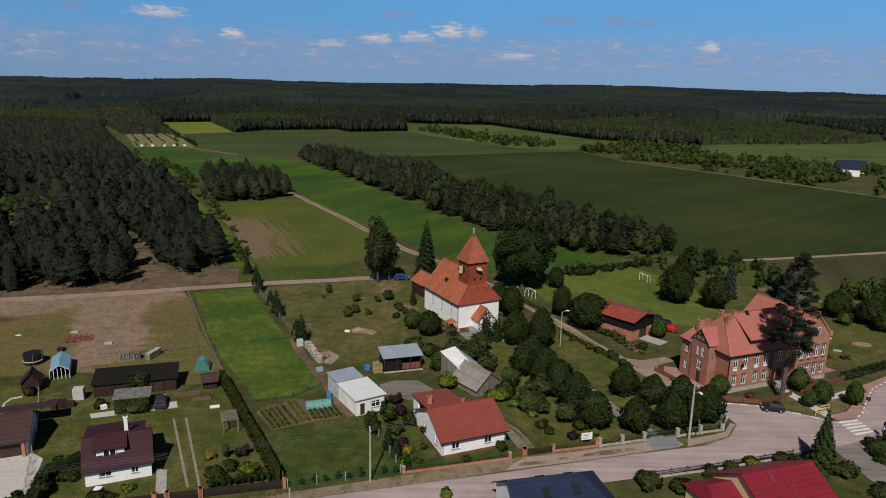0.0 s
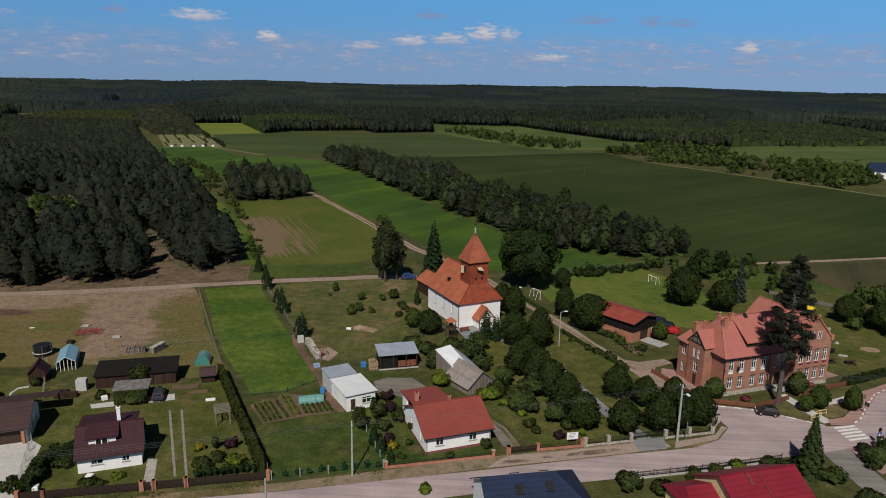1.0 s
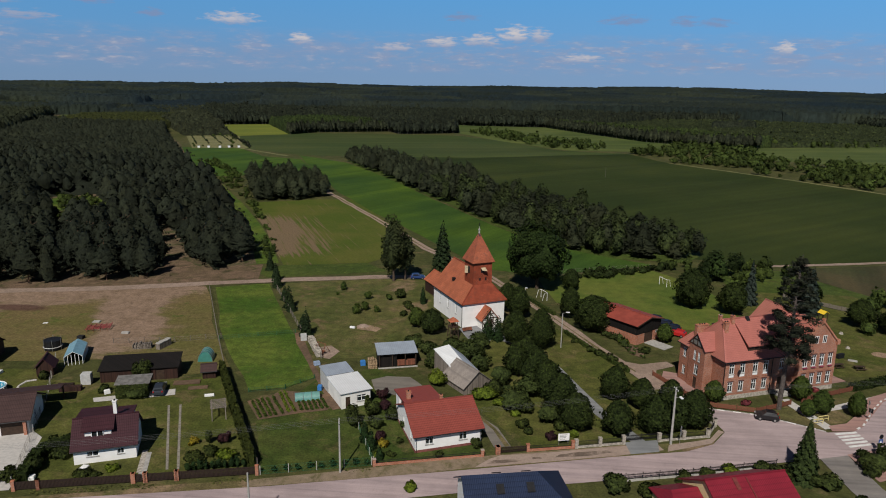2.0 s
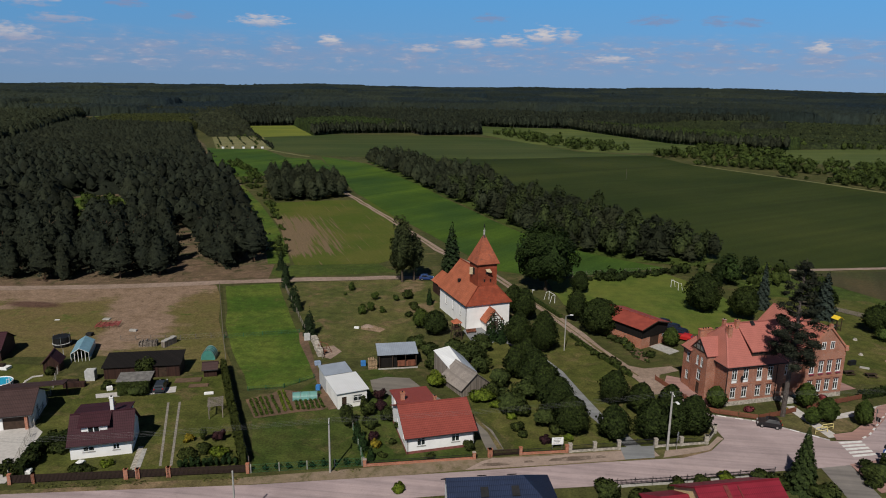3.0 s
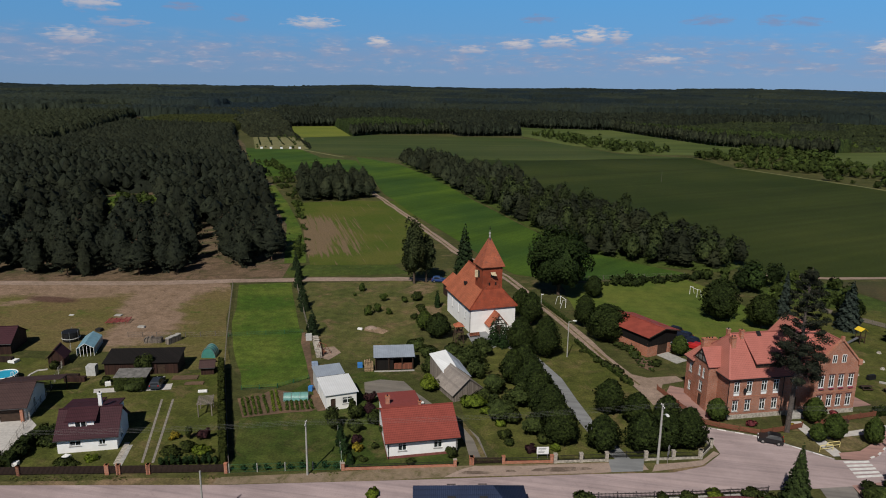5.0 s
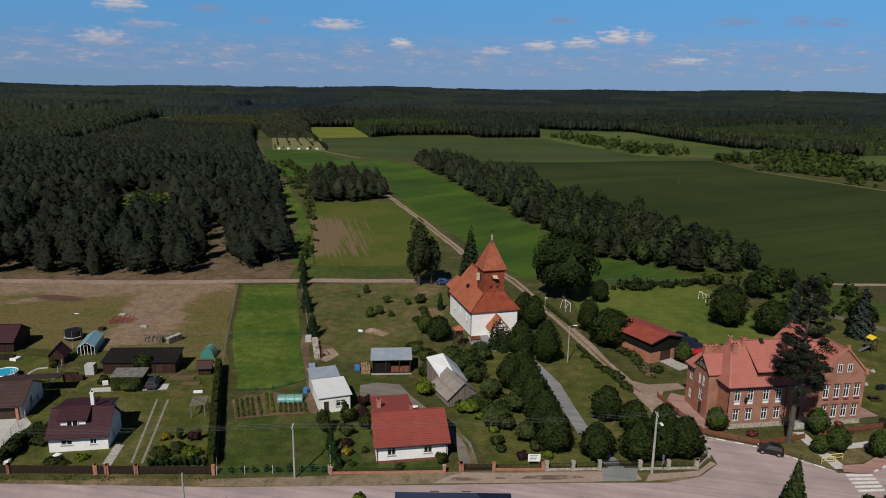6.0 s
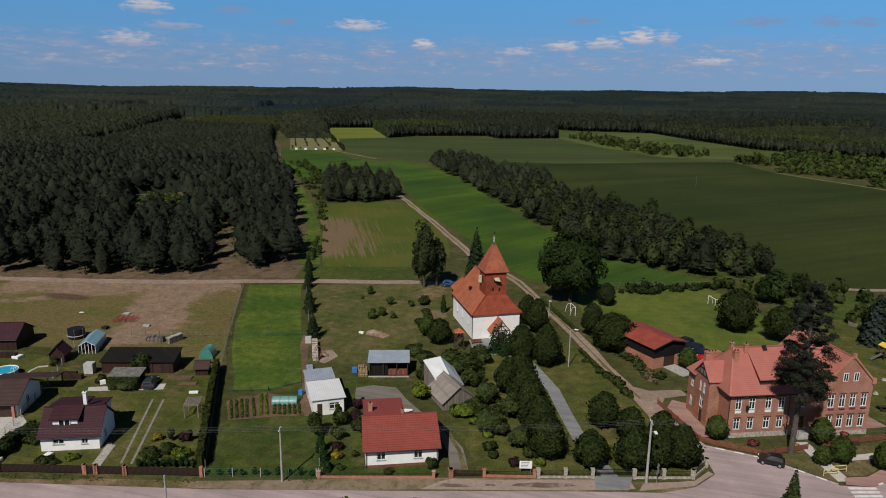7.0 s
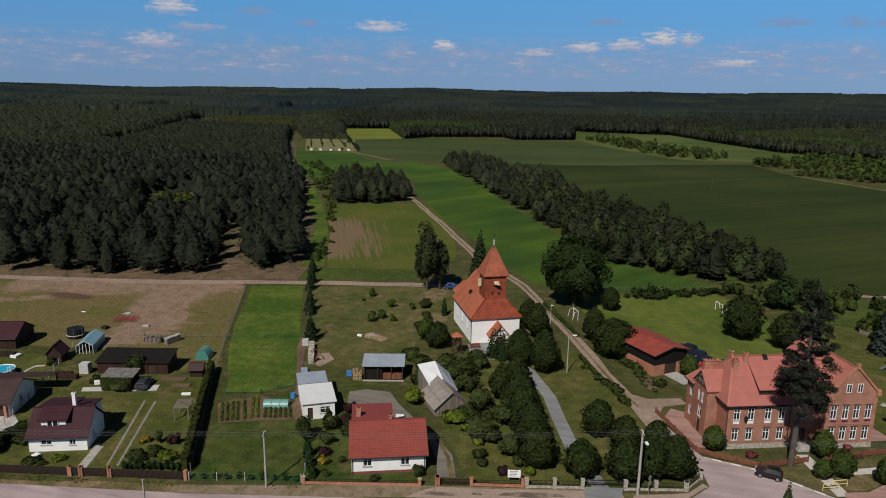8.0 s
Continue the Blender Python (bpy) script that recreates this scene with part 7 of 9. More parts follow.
    part("snow_guard", Solid().bar((5.0, 4.5, 5.5), (5.0, 1.0, 3.55), 0.12, 0.1).bar((3.4, 4.6, 5.6), (3.4, 3.2, 4.8), 0.5, 0.08), M_RUSTTILE, ob, "rust stained strip on the roof")


M_RUSTTILE = plain("rust_stain", (0.16, 0.035, 0.03), 0.7, vary=0.3)
blue_house()
crimson_house()


def far_house(x, y, turn, w, d):
    barn(x, y, turn, w, d, 4.6, 7.6, M_WHITE, M_TILE_BLUE, "distant white house with a dark blue roof", axis="x", name="farmhouse")


far_house(251, 440, -12, 16, 8)
far_house(243, 424, -30, 10, 8)


# ---- single trees ----
def linden(x, y, h, r, seed, leaf=None, label="trimmed dense dark green linden of the church avenue", group="avenue trees", h0=0.5, n=6000, size=0.29, point=1.3, name="linden_tree", even=True):
    r *= 0.86 if even else 1.0
    return tree(name, x, y, h * 0.75, ball_crown(seed, int(n * 0.6), r, h0, h, size, 0.10, 0.95 * (point - 0.6)) if even else round_crown(seed, n, r, h0, h, 26, size, 0.14, point=point), leaf or M_LINDEN, M_BARK, 0.16, label, group, seed * 37 % 360, 4, r * 0.6)


# x, y, height, crown radius
AVENUE = [(29.9, 95.8, 5.4, 2.2), (23.8, 96.8, 5.8, 2.6), (21.9, 102.7, 6.3, 2.7), (20.0, 107.6, 6.4, 2.6), (18.4, 112.4, 6.6, 2.7), (14.9, 115.9, 6.3, 2.1), (16.8, 118.4, 6.6, 2.4),
          (31.2, 108.2, 5.6, 2.3), (19.9, 129.6, 8.2, 2.6), (15.0, 130.8, 7.2, 2.6), (35.2, 105.4, 5.0, 2.0), (35.6, 96.8, 6.0, 2.4), (38.8, 98.2, 5.8, 2.2), (39.6, 104.6, 5.4, 2.0), (42.0, 99.4, 6.2, 2.3)]
for i, (x, y, h, r) in enumerate(AVENUE):
    linden(x, y, h, 1.16 * r, 100 + i)
OTHER = [(31.6, 141.4, 7.6, 4.3, "dense round dark green linden beside the garage"), (27.2, 148.6, 7.2, 2.4, "dark green tree beside the lane"), (15.8, 147.0, 7.4, 2.6, "dense green tree beside the church"),
         (13.2, 151.5, 6.8, 2.4, "dense green tree behind the church"), (57.0, 161.0, 9.4, 4.3, "big round dark green tree on the football pitch"), (65.0, 156.8, 7.6, 3.5, "round dark green tree beside the pitch"),
         (29.4, 171.0, 5.6, 2.3, "small dark tree beside the pitch"), (47.6, 109.0, 3.7, 1.7, "clipped green tree before the school"), (62.4, 111.6, 4.2, 1.7, "young green tree before the school gable"),
         (63.8, 106.6, 4.0, 1.7, "small green tree beside the school path"), (69.0, 106.2, 4.2, 1.4, "young street tree in a round bed"), (45.4, 136.2, 4.0, 1.7, "small light green tree beside the garage"),
         (61.2, 105.4, 2.8, 1.3, "round green bush beside the path"), (85.5, 166.0, 6.2, 3.0, "green tree behind the playground"), (-2.4, 135.4, 5.0, 2.8, "dense dark green bush tree beside the church"),
         (-6.0, 138.8, 4.2, 2.0, "dark green shrub beside the church"), (91.0, 152.0, 6.0, 3.2, "dense green tree at the playground edge"), (96, 147, 6.0, 3.4, "dense green tree at the playground edge")]
for i, (x, y, h, r, lb) in enumerate(OTHER):
    linden(x, y, h, r, 140 + i, M_YOUNGLEAF if h < 4.5 else None, lb, "", 0.5 if h < 6 or r > 3.5 else 1.0, int(900 + 1500 * r), 0.28 if r < 2.5 else 0.34, point=0.8 if r > 3.5 else 1.15, name="round_tree")
tree("oak_tree", 20.8, 171.5, 16.5, round_crown(171, 18000, 8.8, 0.5, 18.0, 60, 0.5, 0.25), M_OAK, M_BARK, 0.5, "huge dark green oak behind the church", limbs=9, reach=4.0)
tree("poplar_tree", -16.6, 172.6, 15.0, round_crown(172, 8000, 3.9, 0.8, 18.6, 46, 0.42, 0.34), M_POPLAR, M_BARK, 0.35, "tall grey-green poplar beside the track", limbs=8, reach=2.0)
tree("poplar_tree", -13.8, 174.5, 13.0, round_crown(173, 1700, 2.6, 2.0, 13.0, 18, 0.6, 0.3), M_POPLAR, M_BARK, 0.3, "grey-green poplar beside the track", limbs=6, reach=1.8)
tree("spruce_tree", -4.3, 178.5, 15.2, spruce_crown(174, 2600, 3.5, 1.0, 15.6, 0.6, 0.75), M_SPRUCE, M_BARK, 0.25, "tall dark spruce behind the church", limbs=0)
tree("spruce_tree", 53.0, 86.2, 9.0, spruce_crown(175, 5200, 2.3, 0.2, 9.2, 0.32, 1.0), M_SPRUCE2, M_BARK, 0.17, "dense green spruce by the road", limbs=0)
tree("spruce_tree", 71.5, 165.0, 11.4, spruce_crown(176, 1000, 2.0, 0.6, 11.6, 0.6), M_SILVER, M_BARK, 0.2, "slender blue spruce behind the school", limbs=0)
tree("spruce_tree", 83.5, 160.5, 11.0, spruce_crown(177, 1300, 3.2, 0.4, 11.4, 0.7), M_SILVER, M_BARK, 0.2, "broad blue spruce behind the school", limbs=0)
for i, (x, y, h) in enumerate(((-44.8, 163.0, 5.2), (-36.9, 147.6, 5.6), (-35.6, 145.2, 3.2), (-27.8, 130.2, 6.4), (-39.6, 153.0, 3.6), (-29.6, 134.2, 3.4), (-47.0, 168.6, 5.2), (-52.0, 178.6, 5.4))):
    tree("spruce_tree", x, y, h, spruce_crown(180 + i, 620, 1.0 + 0.09 * h, 0.1, h, 0.40, 0.8), M_SPRUCE, M_BARK, 0.1, "young dark green spruce on the plot boundary", "boundary spruces", limbs=0)
for i, (x, y, h, r) in enumerate(((-6.6, 154.6, 4.4, 0.7), (-5.9, 87.1, 3.0, 0.65), (-7.2, 89.1, 3.6, 0.65), (-4.2, 84.6, 1.8, 0.5), (9.4, 133.6, 6.2, 1.5), (11.4, 132.6, 5.6, 1.4))):
    tree("thuja", x, y, h, spruce_crown(190 + i, 600, r, 0.05, h, 0.34, 0.45, 0.0), M_THUJA, M_BARK, 0.08, "slim dark green columnar thuja", "columnar thujas", limbs=0)


def old_pine():
    """The tall pine before the school: a bare trunk, a heavy lower crown and a thin top."""
    t = thing("old_pine_tree", 57.6, 107.6, 0, 0, "very tall old pine with bare trunk and ragged crown", "tree")
    s = Solid()
    pts = [(0, 0, -0.05), (0.15, 0.1, 7), (0.5, 0.2, 14), (0.3, 0.1, 20), (0.5, 0, 26)]
    rr = [0.42, 0.34, 0.26, 0.16, 0.05]
    for i in range(4):
        s.rod(pts[i], pts[i + 1], rr[i], rr[i + 1], 9)
    g, c = np.random.RandomState(7), []
    rnd = random.Random(9)
    for i in range(140):
        f = 0.34 + 0.65 * (i + rnd.random()) / 140
        z = 26 * f
        wide = 3.5 if f < 0.62 else 3.5 - 0.9 * (f - 0.62) / 0.2 if f < 0.82 else 2.6 - 1.7 * (f - 0.82) / 0.17
        reach = wide * math.sqrt(rnd.uniform(0.03, 1.0))
        w = rnd.uniform(0, 6.283)
        e = (0.4 + reach * math.cos(w), reach * math.sin(w), z + 0.12 * reach + rnd.uniform(-0.7, 0.5))
        s.rod((0.35, 0.1, z - 0.5), e, 0.07, 0.02, 5)
        k = int(330 if f < 0.62 else 150)
        o = g.normal(0, 1, (k, 3))
        o /= np.linalg.norm(o, axis=1)[:, None]
        rad = (1.15 if f < 0.62 else 0.75) * rnd.uniform(0.6, 1.2)
        p = np.array(e) + o * np.array([1, 1, 0.55]) * rad * g.uniform(0.3, 1.05, (k, 1))
        c.append(tufts(p, o + np.array([e[0] * 0.15, e[1] * 0.15, 0]), 0.17, g, 0.2))
    part("trunk", s, plain("old_pine_bark", (0.10, 0.082, 0.072), 0.95, vary=0.5, scale=4, bump=0.03), t)
    cr = new("crown", quads("crown", np.concatenate(c), M_BIGPINE))
    cr.parent = t


old_pine()


def shrub(x, y, r, h, leaf, label, seed, n=260, size=0.3, category="shrub", group=""):
    m = quads("shrub", round_crown(seed, n, r, 0.0, h, 9, size), leaf)
    ob = new("shrub", m)
    ob.matrix_basis = pose(x, y, 0, 0, 0, seed * 31 % 360)
    return tagged(ob, label, category, group)


L_GREEN, L_LIME, L_GOLD, L_PURPLE = "dense green garden shrub", "bright lime green garden shrub", "golden yellow garden shrub", "dark purple-leaved garden shrub"
SHRUBS = [(-31.4, 85.4, 0.8, 1.2, 2), (-29.3, 85.9, 0.55, 2.0, 0), (-27.0, 86.3, 1.0, 1.9, 3), (-29.5, 81.4, 1.5, 1.2, 0), (-28.0, 83.2, 1.2, 1.3, 0), (-25.3, 82.2, 1.3, 1.3, 1),
          (-4.3, 87.9, 0.95, 1.2, 2), (-5.2, 90.2, 0.9, 1.2, 3), (-2.2, 89.4, 0.6, 0.9, 0), (-4.6, 85.3, 0.8, 0.7, 1), (-2.8, 85.7, 0.7, 0.7, 0), (-6.4, 93.4, 1.2, 2.0, 0), (-4.4, 96.4, 1.3, 2.2, 0), (-1.6, 93.6, 1.2, 1.9, 0), (-9.9, 93.2, 1.6, 3.8, 0), (-8.7, 98.8, 0.7, 2.6, 0), (-7.0, 103.2, 1.1, 2.0, 3),
          (-7.6, 97.4, 1.3, 2.6, 0), (-6.2, 99.6, 1.2, 1.8, 3), (1.2, 109.6, 1.9, 3.0, 1), (9.8, 105.2, 2.3, 2.3, 1), (12.2, 103.6, 1.4, 1.2, 1), (14.2, 101.4, 2.6, 4.4, 0), (12.0, 111.6, 2.4, 4.0, 0), (8.2, 117.0, 2.3, 3.6, 0),
          (4.4, 120.6, 2.2, 3.0, 0), (0.4, 121.4, 2.4, 2.6, 0), (-2.0, 124.4, 2.2, 2.4, 0), (15.8, 96.4, 1.0, 1.4, 0), (16.6, 94.4, 0.8, 1.2, 0), (19.8, 93.0, 0.8, 1.3, 3), (19.6, 98.6, 2.0, 3.2, 0),
          (23.2, 94.2, 0.9, 1.2, 1), (21.6, 96.2, 1.6, 2.0, 0), (17.2, 107.6, 2.6, 3.8, 0), (14.6, 99.8, 0.9, 1.1, 1), (9.0, 89.4, 0.9, 1.5, 0), (4.0, 86.3, 0.7, 0.8, 0), (-42.4, 76.4, 1.3, 0.6, 0), (-40.4, 76.2, 0.8, 0.5, 0), (-39.2, 77.7, 0.9, 0.8, 1),
          (-47.6, 79.8, 1.5, 1.8, 0), (-49.2, 76.4, 1.6, 2.0, 0), (-50.6, 73.6, 1.7, 2.0, 0), (-50.2, 81.6, 1.4, 1.8, 0), (-47.8, 83.8, 1.0, 1.4, 0), (-53.6, 100.0, 1.2, 1.3, 0), (-47.4, 98.4, 2.0, 1.9, 0), (-66.6, 103.6, 1.0, 1.4, 0),
          (-49.6, 105.8, 1.78, 3.9, 0), (64.6, 90.6, 2.6, 2.4, 0), (67.6, 92.4, 2.4, 2.2, 0), (70.4, 93.6, 2.4, 2.4, 0), (66.4, 87.6, 2.2, 2.2, 0), (63.2, 88.6, 1.6, 1.8, 0), (27.4, 80.4, 1.9, 2.3, 0), (31.8, 79.8, 1.7, 1.6, 0),
          (35.4, 79.6, 1.7, 1.5, 0), (37.0, 83.8, 1.3, 1.4, 0), (43.6, 86.4, 1.4, 1.3, 1), (40.4, 85.4, 1.5, 1.3, 0), (48.2, 87.6, 1.6, 1.4, 0), (49.8, 86.0, 1.6, 2.0, 0), (55.4, 84.4, 2.0, 1.8, 0), (58.0, 80.0, 2.2, 1.6, 0),
          (1.2, 77.6, 1.0, 1.2, 1), (29.6, 129.2, 1.0, 1.0, 0), (31.2, 127.0, 1.2, 1.2, 0), (33.2, 124.6, 1.4, 1.4, 0), (27.2, 133.6, 0.9, 0.9, 0), (34.6, 121.0, 1.0, 1.2, 0), (40.6, 130.0, 1.2, 1.0, 0), (36.8, 134.0, 1.2, 1.0, 1),
          (52.6, 108.2, 0.8, 1.0, 4), (58.8, 109.8, 0.5, 0.5, 2), (-10.0, 145.4, 0.9, 1.3, 0), (-14.9, 156.4, 0.9, 1.5, 5), (-20.8, 145.6, 1.1, 2.3, 5), (-19.2, 148.2, 1.0, 2.2, 5), (-20.1, 156.4, 1.0, 2.0, 5), (-27.6, 163.0, 1.0, 2.1, 5), (-28.2, 158.6, 0.4, 0.8, 5), (-16.2, 147.0, 0.8, 1.5, 5),
          (-12.6, 158.4, 1.4, 1.8, 0), (-9.6, 150.8, 1.5, 1.6, 0), (-8.0, 147.6, 1.0, 1.6, 0), (-4.0, 163.6, 1.8, 2.4, 0), (-0.4, 168.0, 2.4, 3.2, 0), (10.6, 133.0, 0.7, 0.9, 0), (-13.0, 160.8, 1.5, 1.6, 0), (66.5, 115.4, 0.7, 0.8, 4), (2.6, 124.2, 2.6, 3.6, 0), (6.6, 122.6, 2.4, 3.8, 0), (-4.8, 127.2, 2.0, 2.6, 0), (8.0, 127.0, 2.2, 3.4, 0), (-0.6, 117.8, 1.6, 2.2, 0), (11.2, 107.4, 1.8, 3.0, 0), (16.0, 101.6, 1.8, 2.8, 0)]
for i, (x, y, r, h, k) in enumerate(SHRUBS):
    shrub(x, y, r, h, (M_FRUIT if r > 1.8 else M_GARDENLEAF, M_LIME, M_YELLOWLEAF, M_PURPLE, M_ROSE, M_YOUNGLEAF)[k], (L_GREEN, L_LIME, L_GOLD, L_PURPLE, "pink flowering shrub before the school", "young loose-leaved fruit tree on the mown meadow")[k], 300 + i, int(300 + 500 * r), 0.2 + 0.05 * r)
for i in range(10):
    f = i / 9
    shrub(-29.0 + f * 7.0, 78.4 + f * 2.0, 0.5, 1.5 + 0.2 * (i % 3), M_THUJA, "small cone-shaped thuja behind the fence", 420 + i, 110, 0.26, "thuja", "row of small thujas")
for i in range(9):
    f = i / 8
    shrub(-17.6 + f * 12.0, 79.9 + f * 3.2, 0.4, 0.9 + 0.4 * (i % 2), M_THUJA, "sapling planted along the mesh fence", 440 + i, 60, 0.25, "sapling", "saplings along the fence")


def hedge(line, w, h, label, leaf=None, seed=1, dens=90, name="hedge"):
    g = np.random.RandomState(seed)
    out = []
    for a, b in zip(line, line[1:]):
        ln = math.hypot(b[0] - a[0], b[1] - a[1])
        k = int(ln * dens * (h + w) / 2)
        f = g.uniform(0, 1, k)
        d = np.array([(b[0] - a[0]) / ln, (b[1] - a[1]) / ln])
        nrm = np.array([-d[1], d[0]])
        face = g.randint(0, 3, k)
        off = np.where(face == 0, -w / 2, np.where(face == 1, w / 2, g.uniform(-w / 2, w / 2, k))) + g.normal(0, 0.07, k)
        z = np.where(face == 2, h, g.uniform(0.05, h, k)) + g.normal(0, 0.08, k)
        p = np.stack([a[0] + d[0] * ln * f + nrm[0] * off, a[1] + d[1] * ln * f + nrm[1] * off, np.maximum(z, 0.05)], 1)
        o = np.stack([nrm[0] * np.sign(off) * (face < 2), nrm[1] * np.sign(off) * (face < 2), (face == 2) * 1.0], 1)
        out.append(tufts(p, o, 0.26, g, 0.2))
        c = [np.array([a[0], a[1]]) + nrm * k2 for k2 in (-w * 0.42, w * 0.42)] + [np.array([b[0], b[1]]) + nrm * k2 for k2 in (w * 0.42, -w * 0.42)]
        lo, hi = [(*q, 0.0) for q in c], [(*q, h - 0.1) for q in c]
        box = np.array(hi + [q for i in range(4) for q in (lo[i], lo[(i + 1) % 4], hi[(i + 1) % 4], hi[i])])
        fn = [np.cross(box[i + 1] - box[i], box[i + 2] - box[i]) for i in range(0, 20, 4)]
        out.append(np.column_stack([box, np.repeat([q / np.linalg.norm(q) for q in fn], 4, 0)]))
    ob = new(name, quads(name, np.concatenate(out), leaf or M_THUJA))
    return tagged(ob, label, "hedge")


hedge([(-37.6, 110.6), (-30.4, 97.4), (-20.8, 80.2)], 0.8, 2.1, "tall clipped green thuja hedge along the garden boundary", M_HEDGE, 2, 130)
plant("shrub_belt", scatter([(30, 181.5), (38, 182.5), (47, 188.5), (60, 194), (60, 198), (45, 191.5), (36, 187)], 1.9, 47), low_shrubs, M_LINDEN, "loose green bushes along the fence behind the pitch", 48, 0.6, 1.3)
hedge([(73.0, 116.6), (80.0, 120.2), (88.0, 124.5)], 1.2, 1.2, "low clipped hedge beside the school fence", M_LINDEN, 4)
hedge([(-47.2, 84.6), (-50.6, 79.6), (-48.8, 73.4)], 1.4, 1.6, "dark shrub hedge beside the pale driveway", M_LINDEN, 6)
hedge([(24, 150), (19, 160), (14, 170)], 0.9, 0.9, "low rough hedge beside the lane", M_SHRUB, 7, 18)
hedge([(35.5, 119.5), (29, 131.5), (25.5, 139)], 0.8, 0.8, "low broken hedge along the lane", M_SHRUB, 8, 14)
plant("shrub_belt", scatter([(56, 195), (66, 200), (90, 202), (96, 190), (92, 170), (76, 172), (66, 184), (60, 188)], 5.6, 41), shrub_forms, M_SHRUB, "loose thicket behind the pitch and school", 42, 0.5, 1.1)
plant("shrub_belt", scatter([(64, 186), (72, 198), (78, 190), (70, 180)], 5.0, 43), [round_crown(90 + i, 420, 2.6, 0.8, 7.5, 14, 0.6) for i in range(3)], M_OAK, "dark trees behind the pitch", 44, 0.8, 1.2)
plant("shrub_belt", scatter([(86, 140), (92, 138), (120, 158), (118, 176), (100, 168)], 6.0, 45), [round_crown(94 + i, 420, 2.6, 0.3, 5.5, 14, 0.55) for i in range(3)], M_SHRUB, "green thicket beyond the playground", 46, 0.6, 1.1)

# vegetable rows in the kitchen garden
sheet("garden_bed", [(-28.8, 99.6), (-25.4, 102.2), (-24.8, 104.2), (-16.4, 103.6), (-14.4, 100.0), (-15.2, 98.0), (-19.0, 96.6), (-24.8, 93.6)], 0.08, M_GARDEN, "brown kitchen garden soil", "garden bed", cut=2)
ribbon("garden_path", [(-30.2, 131.5), (-27.7, 126.0), (-23.1, 116.1), (-18.4, 107.3), (-13.6, 98.6)], 1.3, 0.076, M_GARDEN, "bare brown earth path beside the grass plot", "path", wobble=0.4)
g1 = np.random.RandomState(5)
GREENVEG, LIMEVEG = leaves("vegetable_leaf", (0.060, 0.094, 0.018)), leaves("lettuce_leaf", (0.12, 0.165, 0.022))
# first row from a to b, last row from c to d
for a, b, c, d, rows, leaf, lb in (((-28.0, 99.6), (-24.6, 94.2), (-26.7, 100.6), (-23.2, 95.0), 3, GREENVEG, "rows of green vegetables in a garden bed"), ((-26.0, 101.0), (-22.6, 95.4), (-25.2, 101.6), (-21.6, 96.0), 2, GREENVEG, "rows of green vegetables in a garden bed"),
                                   ((-24.6, 103.5), (-20.9, 96.6), (-24.0, 103.8), (-20.0, 97.0), 2, LIMEVEG, "rows of bright lime green lettuces in a garden bed"), ((-20.8, 101.0), (-19.0, 97.4), (-17.0, 101.9), (-15.2, 98.7), 6, GREENVEG, "short rows of green vegetables below the film tunnel")):
    veg = []
    a, b, c, d = (np.array(q) for q in (a, b, c, d))
    for r in range(rows):
        p0, p1 = a + (c - a) * r / (rows - 1), b + (d - b) * r / (rows - 1)
        k = int(80 * np.linalg.norm(p1 - p0))
        f = g1.uniform(0, 1, k)
        base = p0 + np.outer(f, p1 - p0) + g1.normal(0, 0.10, (k, 2))
        veg.append(tufts(np.column_stack([base, g1.uniform(0.08, 0.32, k)]), np.tile([0, 0, 1.0], (k, 1)), 0.20, g1, 0.5))
    tagged(new("vegetable_plants", quads("vegetable_plants", np.concatenate(veg), leaf)), lb, "vegetables", "", "stuff")
g2 = np.random.RandomState(6)
wl = []
for poly, step in (([(-45, 165), (-22, 173), (0, 172), (-4, 150), (-10, 122), (-22, 120)], 1.7), ([(-57, 178), (-50, 184), (-27, 190), (-20, 182), (-50, 171)], 1.2),
                   ([(-48, 71.6), (-19.4, 78.2), (-4.7, 82.3), (-4.7, 81.4), (-19.4, 77.2), (-48, 70.2)], 0.5), ([(-44, 124), (-60, 160), (-62, 160), (-47, 126), (-38, 110), (-36, 110)], 0.7)):
    sp = np.array([p for p in scatter(poly, step, 51) if noise.noise(Vector((p[0] * 0.12, p[1] * 0.12, 3))) > 0.0])
    if len(sp):
        wl.append(tufts(np.column_stack([sp, g2.uniform(0.04, 0.14, len(sp))]), np.tile([0, 0, 1.6], (len(sp), 1)), 0.3, g2, 0.9))
tagged(new("weed_tufts", quads("weed_tufts", np.concatenate(wl), leaves("weed_leaf", (0.095, 0.105, 0.034)))), "scattered tufts of weeds in the dry grass", "weeds", "", "stuff")


# ---- fences, poles ----
def along(a, b, f):
    return (a[0] + (b[0] - a[0]) * f, a[1] + (b[1] - a[1]) * f)


